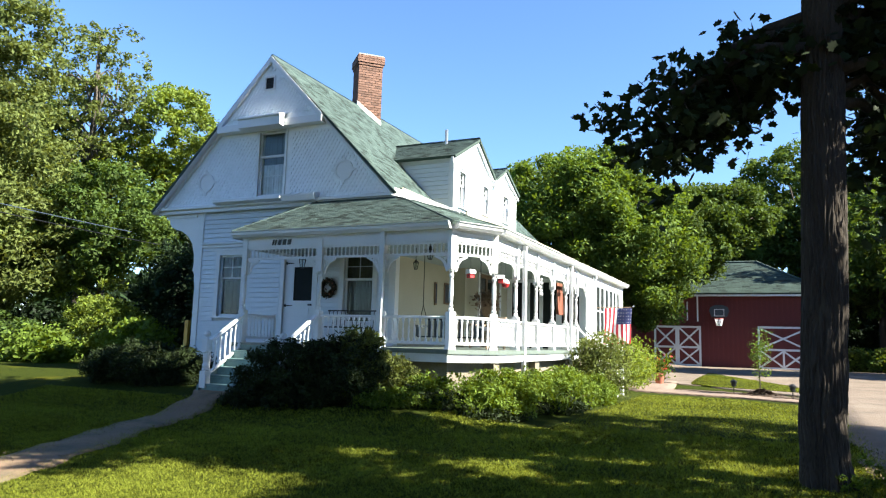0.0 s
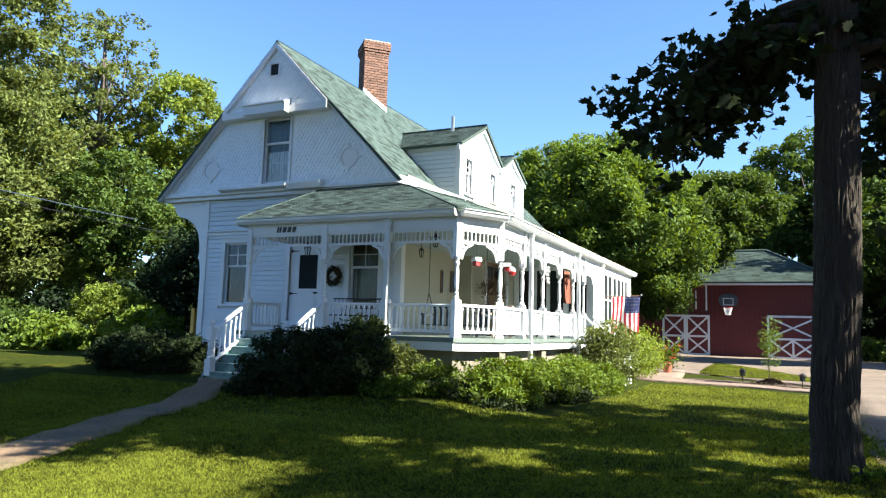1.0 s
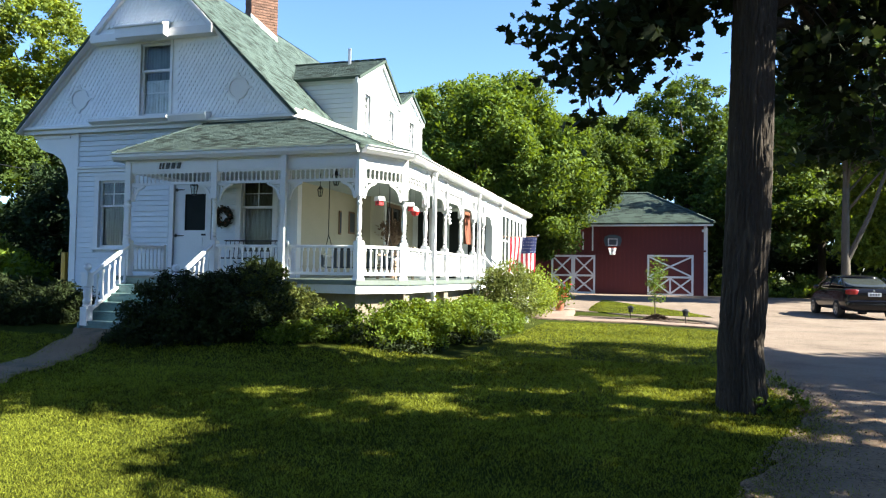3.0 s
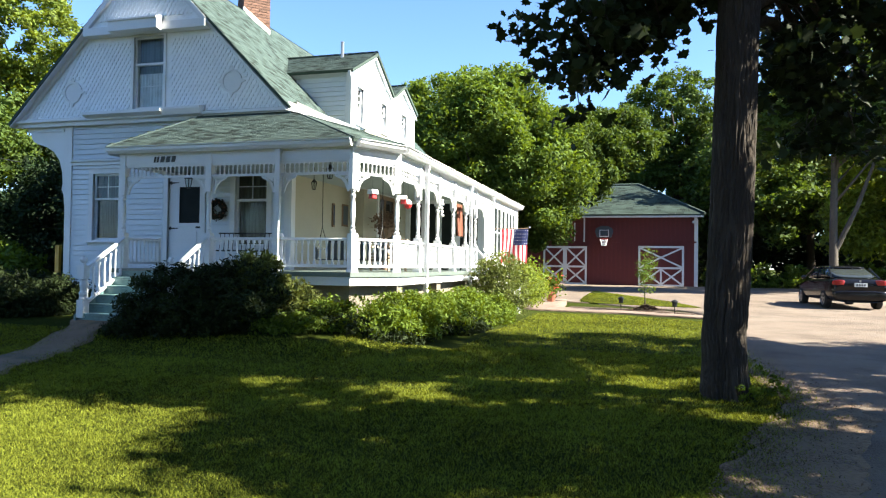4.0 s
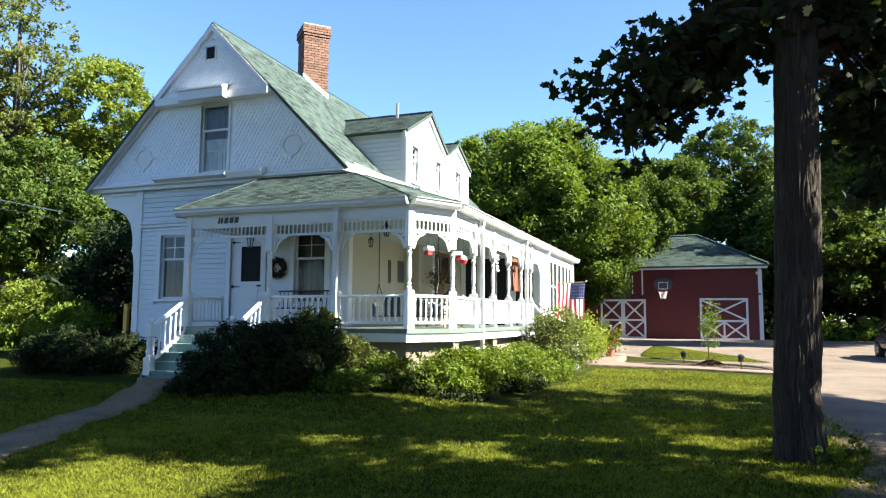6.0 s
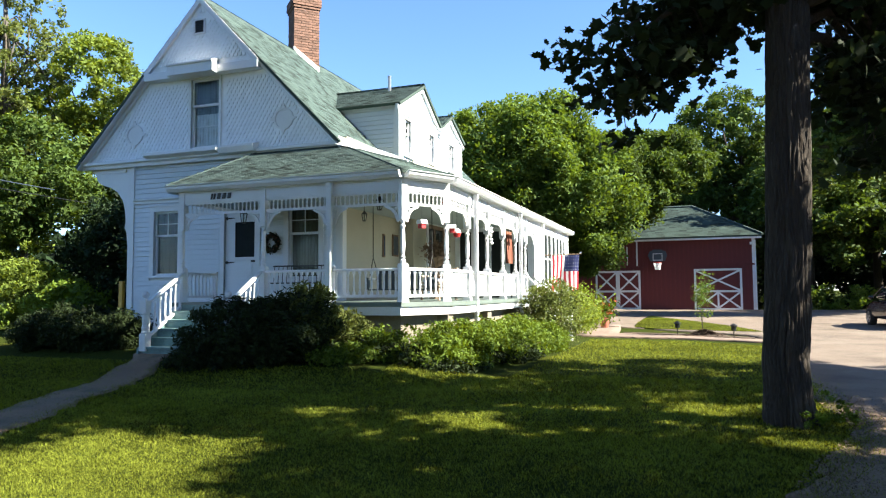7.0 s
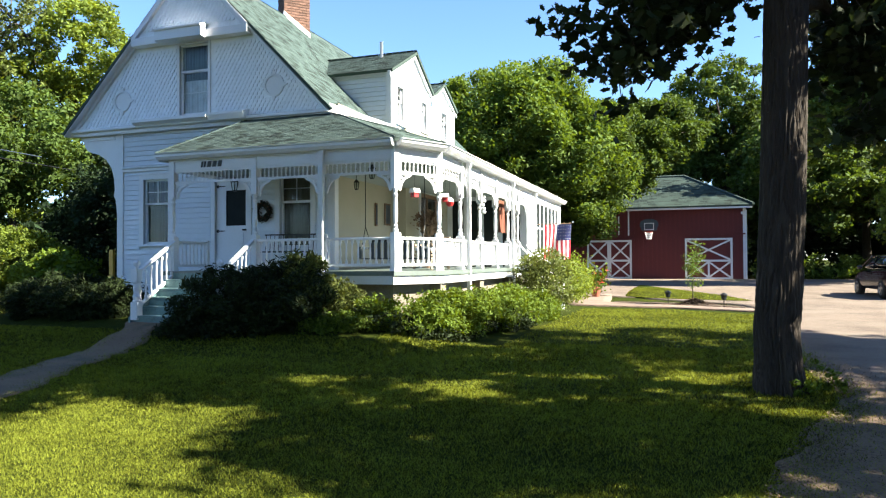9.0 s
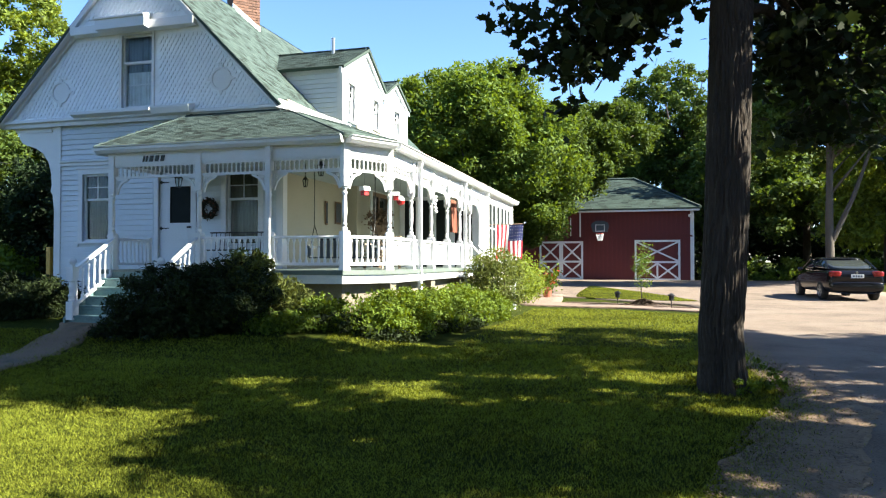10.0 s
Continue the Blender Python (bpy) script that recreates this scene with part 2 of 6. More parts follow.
def prism(poly, lo, hi, axis="y"):
    bm = bmesh.new()
    add_prism(bm, poly, lo, hi, axis)
    return bm


def add_lathe(bm, profile, x=0, y=0, z=0, seg=10, m=None):
    """Turned shape: profile of (radius, height) from bottom to top."""
    rings = []
    for r, h in profile:
        rings.append([bm.verts.new((x + r * math.cos(2 * math.pi * k / seg), y + r * math.sin(2 * math.pi * k / seg), z + h)) for k in range(seg)])
    for a, b in zip(rings, rings[1:]):
        for k in range(seg):
            bm.faces.new((a[k], a[(k + 1) % seg], b[(k + 1) % seg], b[k]))
    bm.faces.new(list(reversed(rings[0])))
    bm.faces.new(rings[-1])
    if m is not None:
        bmesh.ops.transform(bm, matrix=m, verts=[v for r in rings for v in r])


def lathe(profile, x=0, y=0, z=0, seg=10):
    bm = bmesh.new()
    add_lathe(bm, profile, x, y, z, seg)
    return bm


def add_tube(bm, pts, radii, seg=7, rough=0.0, rng=None):
    """A tapering limb through points."""
    pts = [Vector(p) for p in pts]
    rings = []
    for i, p in enumerate(pts):
        d = (pts[min(i + 1, len(pts) - 1)] - pts[max(i - 1, 0)]).normalized()
        a = d.orthogonal().normalized() if abs(d.z) < 0.99 else Vector((1, 0, 0))
        if abs(d.z) > 0.3:
            a = (Vector((1, 0, 0)) - d * d.x).normalized()
        b = d.cross(a)
        ring = []
        for k in range(seg):
            ang = 2 * math.pi * k / seg
            r = radii[i] * (1 + (rng.uniform(-rough, rough) if rng else 0))
            ring.append(bm.verts.new(p + a * (r * math.cos(ang)) + b * (r * math.sin(ang))))
        rings.append(ring)
    for a, b in zip(rings, rings[1:]):
        for k in range(seg):
            bm.faces.new((a[k], a[(k + 1) % seg], b[(k + 1) % seg], b[k]))
    bm.faces.new(list(reversed(rings[0])))
    bm.faces.new(rings[-1])


def tube(pts, radii, seg=7):
    bm = bmesh.new()
    if not isinstance(radii, (list, tuple)):
        radii = [radii] * len(pts)
    add_tube(bm, pts, radii, seg)
    return bm


def array_mesh(name, V, F):
    """A mesh from an array of points and an array of equal-sided faces."""
    me = bpy.data.meshes.new(name)
    V = np.ascontiguousarray(V, dtype=np.float32)
    F = np.ascontiguousarray(F, dtype=np.int32)
    k = F.shape[1]
    me.vertices.add(len(V))
    me.vertices.foreach_set("co", V.ravel())
    me.loops.add(F.size)
    me.loops.foreach_set("vertex_index", F.ravel())
    me.polygons.add(len(F))
    me.polygons.foreach_set("loop_start", np.arange(len(F), dtype=np.int32) * k)
    me.update(calc_edges=True)
    return me


def smoothstep(a, b, v):
    t = min(1.0, max(0.0, (v - a) / (b - a)))
    return t * t * (3 - 2 * t)


def ground_z(x, y):
    """Height of the ground: level by the drive, a low rise under the house, falling to the street."""
    dx = max(0.0, x - 8.9)
    dy = max(0.0, -2.7 - y)
    rise = 0.30 * (1 - smoothstep(0.0, 2.2, math.hypot(dx, dy)))
    fall = -0.22 * smoothstep(-5.0, -13.0, y)
    far = 0.22 * smoothstep(12.0, 28.0, y)
    return 0.12 + max(rise, far) + fall


def leaves(centres, size, rng, flat=0.5, aspect=1.5, shape=None):
    """Leaf faces at the given centres, tilted at random; returns points and faces."""
    n = len(centres)
    s = size * rng.uniform(0.65, 1.35, n)
    nrm = rng.normal(size=(n, 3))
    nrm[:, 2] += flat * 2
    nrm /= np.linalg.norm(nrm, axis=1)[:, None]
    t = rng.normal(size=(n, 3))
    u = np.cross(nrm, t)
    u /= np.linalg.norm(u, axis=1)[:, None] + 1e-9
    v = np.cross(nrm, u)
    if shape is None:
        shape = np.array([(-0.5, 0.0, 0.0), (0.05, -0.34, 0.05), (0.5, 0.0, -0.06), (0.05, 0.34, 0.05)])
    k = len(shape)
    V = centres[:, None, :] + s[:, None, None] * (shape[None, :, 0, None] * u[:, None, :] * aspect + shape[None, :, 1, None] * v[:, None, :] + shape[None, :, 2, None] * nrm[:, None, :])
    return V.reshape(-1, 3), np.arange(n * k).reshape(n, k)


def clump_points(rng, clumps, per, spread):
    """Points gathered round clump centres, denser to their outside."""
    c = np.repeat(clumps, per, axis=0)
    d = rng.normal(size=c.shape)
    d /= np.linalg.norm(d, axis=1)[:, None] + 1e-9
    r = rng.uniform(0.25, 1.0, len(c)) ** 0.6
    sp = np.repeat(spread, per)
    return c + d * (r * sp)[:, None] * np.array([1, 1, 0.72])


def crown_clumps(rng, blobs, count, shell=0.55):
    """Clump centres over a set of ellipsoids (cx, cy, cz, rx, ry, rz), in the outer shell of each."""
    w = np.array([b[3] * b[4] + b[4] * b[5] + b[3] * b[5] for b in blobs])
    pick = rng.choice(len(blobs), size=count, p=w / w.sum())
    B = np.array(blobs)[pick]
    d = rng.normal(size=(count, 3))
    d /= np.linalg.norm(d, axis=1)[:, None]
    r = rng.uniform(shell ** 3, 1.0, count) ** (1 / 3)
    return B[:, :3] + d * r[:, None] * B[:, 3:]


def tree(name, label, base, trunk_top, r0, blobs, count, per, leaf, mat_leaf, mat_bark, seed, spread=(0.5, 1.0), limbs=10, shell=0.5, group="", flat=0.4, lean=(0, 0)):
    rng = np.random.default_rng(seed)
    x, y = base
    z = ground_z(x, y) - 0.15
    ob = thing(name, label, "tree", (x, y, z), group)
    clumps = crown_clumps(rng, blobs, count, shell)
    bm = bmesh.new()
    top = Vector((lean[0], lean[1], trunk_top - z))
    pts = [Vector((0, 0, 0)), Vector((0, 0, 0.35))] + [top * f + Vector((rng.uniform(-1, 1), rng.uniform(-1, 1), 0)) * r0 * 0.35 for f in (0.3, 0.55, 0.8, 1.0)]
    add_tube(bm, pts, [r0 * 1.55, r0 * 1.12, r0 * 0.92, r0 * 0.75, r0 * 0.5, r0 * 0.2], 10)
    limb_meshes = []
    for i in range(limbs):
        c = Vector(clumps[int(rng.integers(len(clumps)))]) - Vector((x, y, z))
        f = rng.uniform(0.35, 0.9)
        s = top * f
        mid = s.lerp(c, 0.5) + Vector((rng.uniform(-.3, .3), rng.uniform(-.3, .3), rng.uniform(0.0, 0.7)))
        limb_meshes.append(bmesh.new())
        add_tube(limb_meshes[-1], [s, s.lerp(mid, 0.5), mid, c], [r0 * 0.36, r0 * 0.27, r0 * 0.17, r0 * 0.05], 6)
    part("trunk", bm, mat_bark, ob, smooth=True)
    for limb in limb_meshes:
        part("limb", limb, mat_bark, ob, smooth=True)
    P = clump_points(rng, clumps, per, rng.uniform(spread[0], spread[1], count))
    V, F = leaves(P - np.array([x, y, z]), leaf, rng, flat)
    crown = finish("crown", array_mesh("crown", V, F), mat_leaf)
    crown.parent = ob
    return ob


def shrub(name, label, blobs, count, per, leaf, mat_leaf, seed, spread=(0.12, 0.28), shell=0.6, category="bush", stems=8, aspect=1.5):
    rng = np.random.default_rng(seed)
    x, y = blobs[0][0], blobs[0][1]
    z = ground_z(x, y)
    ob = thing(name, label, category, (x, y, z))
    clumps = crown_clumps(rng, blobs, count, shell)
    for i, c in enumerate(clumps):
        g = ground_z(c[0], c[1])
        if c[2] < g + 0.05:
            clumps[i, 2] = g + 0.05 + abs(rng.normal()) * 0.1
    for i in range(stems):
        bm = bmesh.new()
        c = Vector(clumps[int(rng.integers(len(clumps)))])
        b = Vector((x + (c.x - x) * 0.45, y + (c.y - y) * 0.45, 0))
        b.z = ground_z(b.x, b.y) - 0.05
        add_tube(bm, [b - Vector((x, y, z)), b.lerp(c, 0.5) - Vector((x, y, z)) + Vector((rng.uniform(-.08, .08), rng.uniform(-.08, .08), 0)), c - Vector((x, y, z))], [0.022, 0.014, 0.005], 5)
        part("stem", bm, bark, ob)
    P = clump_points(rng, clumps, per, rng.uniform(spread[0], spread[1], count))
    V, F = leaves(P - np.array([x, y, z]), leaf, rng, 0.35, aspect)
    fo = finish("foliage", array_mesh("foliage", V, F), mat_leaf)
    fo.parent = ob
    return ob

# ---- ground ----


def grid_sheet(name, xs, ys, dz, mat, label, category="ground"):
    nx, ny = len(xs), len(ys)
    V = np.array([(x, y, ground_z(x, y) + dz) for y in ys for x in xs])
    F = np.array([(j * nx + i, j * nx + i + 1, (j + 1) * nx + i + 1, (j + 1) * nx + i) for j in range(ny - 1) for i in range(nx - 1)])
    me = array_mesh(name, V, F)
    me.shade_smooth()
    return tagged(finish(name, me, mat), label, category, kind="structure")


def axis_steps(lo, hi, step, far):
    a = list(np.arange(lo, hi + step / 2, step))
    out = [far * f for f in (1.0, 0.5, 0.25, 0.12, 0.06)]
    return [lo - f for f in out] + a + [hi + f for f in reversed(out)]


grid_sheet("ground", axis_steps(-20, 32, 0.5, 2500), axis_steps(-16, 40, 0.5, 2500), 0.0, grass_mat, "mown green lawn with worn sunny and shaded patches")


def strip_sheet(name, rows, dz, mat, label, category, skirt=0.06, cols=14):
    """A paved strip: rows of (y, x_left, x_right), a little proud of the ground, with a thin edge."""
    V, F = [], []
    w = cols + 3
    for y, xl, xr in rows:
        xs = [xl] + [xl + (xr - xl) * i / cols for i in range(cols + 1)] + [xr]
        for i, x in enumerate(xs):
            V.append((x, y, ground_z(x, y) + (dz if 0 < i < w - 1 else -skirt)))
    for j in range(len(rows) - 1):
        for i in range(w - 1):
            a = j * w + i
            F.append((a, a + 1, a + w + 1, a + w))
    return tagged(finish(name, array_mesh(name, V, F), mat), label, category, kind="structure")


def edge_at(y, knots):
    for (y0, x0), (y1, x1) in zip(knots, knots[1:]):
        if y0 <= y <= y1:
            t = (y - y0) / (y1 - y0)
            return x0 + (x1 - x0) * t * t * (3 - 2 * t)
    return knots[-1][1]


drive_left = [(-24, 10.0), (-16, 12.4), (-10, 14.2), (-8.45, 14.66), (-7.36, 14.95), (-6.87, 15.14), (-6.02, 15.50), (-5.17, 15.62), (-4.69, 15.54), (-2.78, 15.5), (0.5, 15.6), (6.2, 15.75), (8.4, 15.6), (12.5, 12.6), (13.2, 10.2), (29.9, 8.0)]
rng = np.random.default_rng(5)
rows = [(y, edge_at(y, drive_left) + rng.uniform(-0.06, 0.06), 23.5 + rng.uniform(-0.1, 0.1)) for y in np.arange(-24, 29.95, 0.35)]
strip_sheet("driveway", rows, 0.03, asphalt, "wide sunlit worn pale asphalt driveway", "driveway")
# bare gravelly verge where the lawn frays out into the asphalt, with a torn outline
rows = []
for y in np.arange(-24, -3.0, 0.06):
    w = 0.30 * smoothstep(-4.0, -7.0, y) + 0.10
    rows.append((y, edge_at(y, drive_left) - 0.10 + 0.12 * noise.noise(Vector((y * 2.1, 0.3, 0))) + 0.06 * noise.noise(Vector((y * 9.0, 5.3, 0))), edge_at(y, drive_left) + w * 1.8 + 0.14 * noise.noise(Vector((y * 1.3, 9.1, 0))) + 0.10 * noise.noise(Vector((y * 7.0, 2.7, 0)))))
strip_sheet("verge", rows, 0.034, soil, "bare gravelly soil verge beside the driveway", "soil", skirt=0.0, cols=4)
# lawn island with its walk and mulch bed
isl = [(11.0, 15.5, 16.0), (11.6, 13.9, 15.9), (12.2, 12.6, 15.75), (13.0, 11.95, 15.6), (14.0, 11.85, 15.35), (16.3, 11.8, 14.43), (18.5, 11.85, 13.3), (21.2, 11.9, 12.1)]
strip_sheet("lawn_island", isl, 0.037, grass_mat, "small lawn island within the driveway", "lawn", cols=5)


def ribbon(name, near, far, dz, mat, label, category, n=40, rag=0.05, seed=1):
    """A paved or earthen strip between two edge lines of (x, y) points, with a slightly ragged outline."""
    def at(line, t):
        f = t * (len(line) - 1)
        k = min(int(f), len(line) - 2)
        return Vector(line[k]).lerp(Vector(line[k + 1]), f - k)
    V, F, w = [], [], 7
    for i in range(n + 1):
        t = i / n
        a, b = at(near, t), at(far, t)
        a.y += rag * noise.noise(Vector((t * 31.0, seed, 0)))
        b.y += rag * noise.noise(Vector((t * 27.0, seed + 4.5, 0)))
        for k in range(w):
            p = a.lerp(b, min(1.0, max(0.0, (k - 1) / (w - 3))))
            V.append((p.x, p.y, ground_z(p.x, p.y) + (dz if 0 < k < w - 1 else -0.03)))
    for i in range(n):
        for k in range(w - 1):
            q = i * w + k
            F.append((q, q + 1, q + w + 1, q + w))
    return tagged(finish(name, array_mesh(name, V, F), mat), label, category, kind="structure")


ribbon("garden_walk", [(15.75, 6.15), (13.56, 7.2), (11.96, 7.46), (10.4, 7.75)], [(15.7, 7.35), (13.5, 8.4), (11.9, 9.2), (10.4, 9.6)], 0.04, brick_path, "pale pink gravel garden walk", "path", seed=3)
ribbon("garden_walk", [(11.75, 9.2), (11.6, 11.5), (11.3, 14.5)], [(10.4, 9.2), (10.2, 11.5), (9.9, 14.5)], 0.044, brick_path, "pale pink gravel walk towards the barn", "path", seed=8)
ribbon("mulch_bed", [(15.5, 7.30), (14.3, 8.0), (13.0, 8.6), (11.9, 9.15)], [(15.55, 7.75), (14.35, 8.95), (13.1, 9.25), (11.9, 9.45)], 0.055, mulch, "brown mulch bed along the walk", "soil", rag=0.25, seed=5)
# front path from the stairs towards the street
fp = []
for i in range(40):
    t = i / 39
    y = -3.0 - 9.4 * t
    cx = 5.4 + 0.42 * (-4.0 - y)
    w = 0.40 + 0.06 * smoothstep(-6.0, -9.0, y)
    fp.append((y, cx - w + rng.uniform(-0.09, 0.09), cx + w + rng.uniform(-0.09, 0.09)))
strip_sheet("front_path", fp[::-1], 0.012, path_mat, "worn grey concrete front path with grassy edges", "path", cols=5)

# ---- house ----
GX, GZ, AP = 3.535, 4.62, 8.23       # gable: half width, foot and peak
SL = (AP - GZ) / GX
house = thing("house", "white clapboard Victorian house with green shingle roof", "house", (3.5, 5, 0))


def under(ob, parent):
    """Parents ob while keeping its place."""
    ob.parent = parent
    ob.matrix_parent_inverse = Matrix.Translation(parent.location).inverted()
    return ob


def hpart(name, bm, mat, label="", smooth=False):
    return under(part(name, bm, mat, None, label, smooth), house)


def cells(bm, a0, a1, b0, b1, holes, lo, hi, axis):
    """A wall slab over a0..a1 by b0..b1 with rectangular openings."""
    A = sorted({a0, a1, *[h[0] for h in holes], *[h[1] for h in holes]})
    Bz = sorted({b0, b1, *[h[2] for h in holes], *[h[3] for h in holes]})
    for p, q in zip(A, A[1:]):
        for r, t in zip(Bz, Bz[1:]):
            m = ((p + q) / 2, (r + t) / 2)
            if any(h[0] < m[0] < h[1] and h[2] < m[1] < h[3] for h in holes):
                continue
            if axis == "y":
                add_box(bm, p, q, lo, hi, r, t)
            else:
                add_box(bm, lo, hi, p, q, r, t)
    bmesh.ops.remove_doubles(bm, verts=bm.verts[:], dist=0.0004)
    inner = [f for f in bm.faces if any(g is not f and set(g.verts) == set(f.verts) for g in f.verts[0].link_faces)]
    bmesh.ops.delete(bm, geom=inner, context="FACES_ONLY")


# openings of the front wall: left window, door, parlour window
FRONT = [(2.06, 2.77, 1.90, 3.40), (4.06, 4.92, 1.26, 3.30), (5.74, 6.50, 1.78, 3.36)]
bm = bmesh.new()
cells(bm, 1.33, 7.05, 0.2, 4.60, FRONT, 0.0, 0.2, "y")
wall_front = hpart("wall", bm, siding, "white clapboard front wall")
bm = bmesh.new()
cells(bm, 0.2, 3.0, 0.2, 4.85, [], 6.85, 7.05, "x")
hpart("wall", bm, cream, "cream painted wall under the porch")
# wider rear block
SIDE2 = [(4.0, 5.5, 1.26, 3.28)]
bm = bmesh.new()
cells(bm, 3.0, 12.0, 0.2, 4.85, SIDE2, 7.25, 7.45, "x")
add_box(bm, 7.05, 7.25, 3.0, 3.2, 0.2, 4.85)
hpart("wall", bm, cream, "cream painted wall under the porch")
hpart("wall", box(1.33, 1.53, 0.2, 12, 0.2, 4.6), siding, "white outer wall")
hpart("wall", box(1.33, 7.45, 12, 12.2, 0.2, 4.7), siding, "white outer wall")
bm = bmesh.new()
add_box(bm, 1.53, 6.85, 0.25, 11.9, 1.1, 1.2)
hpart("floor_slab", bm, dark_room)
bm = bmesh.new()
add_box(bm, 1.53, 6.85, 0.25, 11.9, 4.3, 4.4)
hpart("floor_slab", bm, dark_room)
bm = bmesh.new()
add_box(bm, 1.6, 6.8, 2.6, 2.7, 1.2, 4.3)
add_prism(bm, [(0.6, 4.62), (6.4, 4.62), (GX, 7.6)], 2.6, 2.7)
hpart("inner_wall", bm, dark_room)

# clapboards of the front wall, one piece per course and stretch
CB = 0.116


def clapboard_mesh():
    bm = bmesh.new()
    vs = []
    for x in (0, 1):
        vs.append([bm.verts.new(p) for p in ((x, 0.0, 0.0), (x, -0.034, 0.0), (x, -0.018, 0.87), (x, -0.002, 0.89), (x, -0.002, 1.0), (x, 0.0, 1.0))])
    for i in range(6):
        bm.faces.new((vs[0][i], vs[0][(i + 1) % 6], vs[1][(i + 1) % 6], vs[1][i]))
    bm.faces.new(vs[0])
    bm.faces.new(list(reversed(vs[1])))
    bmesh.ops.recalc_face_normals(bm, faces=bm.faces)
    me = bpy.data.meshes.new("clapboard")
    bm.to_mesh(me)
    bm.free()
    me.materials.append(siding)
    return me


CLAP = clapboard_mesh()


def clapboards(parent, a0, a1, z0, z1, holes, where, rot=0.0, step=CB):
    z = z0
    while z < z1 - 0.02:
        h = min(step, z1 - z)
        spans = [(a0, a1)]
        for p, q, r, s in holes:
            if r < z + h * 0.6 and s > z + h * 0.4:
                nxt = []
                for u, v in spans:
                    if p > u:
                        nxt.append((u, min(v, p)))
                    if q < v:
                        nxt.append((max(u, q), v))
                spans = [t for t in nxt if t[1] - t[0] > 0.02]
        for u, v in spans:
            ob = new("clapboard", CLAP)
            ob.matrix_world = where @ pose(u, 0, z) @ Matrix.Diagonal((v - u, 1, h, 1))
            w = ob.matrix_world.copy()
            ob.parent = parent
            ob.matrix_parent_inverse = parent.matrix_world.inverted()
            ob.matrix_basis = w
        z += step


CAS = 0.115
house.matrix_world = Matrix.Translation(house.location)


def window(name, w, h, where, upper=(1, 1), lower=(1, 1), curtain=curtain_mat, rise=1.0, casing=CAS, label="white double-hung window with sheer curtain", dark=False, pane_backing=None):
    """A double-hung sash window in its casing; local x along the wall, -y outwards, origin at the opening's lower corner."""
    bm = bmesh.new()
    add_box(bm, -casing, 0, -0.035, 0.02, -0.02, h + casing)
    add_box(bm, w, w + casing, -0.035, 0.02, -0.02, h + casing)
    add_box(bm, 0, w, -0.035, 0.02, h, h + casing)
    add_box(bm, -casing - 0.03, w + casing + 0.03, -0.06, 0.0, h + casing, h + casing + 0.035)
    win = under(part(name, bm, white, None, label), house)
    win.matrix_basis = where
    part("sill", box(-casing - 0.03, w + casing + 0.03, -0.085, 0.1, -0.065, -0.02, 0.008), white, win)
    mid = h * 0.62 if not dark else h * 0.5
    for z0, z1, y, (nx, nz) in ((0.0, mid + 0.02, 0.07, lower), (mid - 0.02, h, 0.035, upper)):
        bm = bmesh.new()
        s = 0.045
        add_box(bm, 0, s, y, y + 0.035, z0, z1)
        add_box(bm, w - s, w, y, y + 0.035, z0, z1)
        add_box(bm, s, w - s, y, y + 0.035, z0, z0 + s)
        add_box(bm, s, w - s, y, y + 0.035, z1 - s, z1)
        for i in range(1, nx):
            x = s + (w - 2 * s) * i / nx
            add_box(bm, x - 0.007, x + 0.007, y + 0.006, y + 0.03, z0 + s, z1 - s)
        for i in range(1, nz):
            z = z0 + s + (z1 - z0 - 2 * s) * i / nz
            add_box(bm, s, w - s, y + 0.008, y + 0.028, z - 0.009, z + 0.009)
        part("sash", bm, white, win)
        pane = part("pane", box(s, w - s, y + 0.014, y + 0.02, z0 + s, z1 - s), glass, win)
        pane.visible_shadow = False
    for cloth_mat, depth, up in ((curtain, 0.135, rise), (pane_backing, 0.19, 1.0)):
        if not cloth_mat:
            continue
        V, n = [], 48
        for i in range(n + 1):
            x = w * i / n
            y = depth + 0.018 * math.sin(i * 1.35) + 0.008 * math.sin(i * 0.55)
            V += [(x, y, 0.0), (x, y, h * up)]
        F = [(2 * i, 2 * i + 2, 2 * i + 3, 2 * i + 1) for i in range(n)]
        me = array_mesh("curtain", V, F)
        me.shade_smooth()
        c = finish("curtain", me, cloth_mat)
        c.parent = win
    return win


window("window", 0.71, 1.50, pose(2.06, 0, 1.90), upper=(2, 2), label="tall white sash window with grey curtains")
window("window", 0.76, 1.58, pose(5.74, 0, 1.78), upper=(2, 2), curtain=drape_mat, label="tall white sash window with brown drapes")
window("window", 0.78, 1.60, pose(3.17, -0.1, 4.82), upper=(1, 1), lower=(1, 2), casing=0.06, curtain=lace_mat, rise=0.50, pane_backing=pane_backing_mat, label="attic sash window with white lace half curtain")
# glazed double door from the side porch
bm = bmesh.new()
cells(bm, 4.0, 5.5, 1.26, 3.28, [(4.1, 4.71, 1.5, 3.18), (4.79, 5.4, 1.5, 3.18)], 7.32, 7.37, "x")
sdoor = hpart("double_door", bm, wood_brown, "dark glazed double door on the side porch")
for q in (4.1, 4.79):
    under(part("pane", box(7.34, 7.346, q, q + 0.61, 1.5, 3.18), car_glass), sdoor).matrix_parent_inverse = Matrix.Identity(4)
bm = bmesh.new()
cells(bm, 3.88, 5.62, 1.24, 3.29, [(4.0, 5.5, 1.24, 3.28)], 7.45, 7.48, "x")
hpart("door_frame", bm, white)

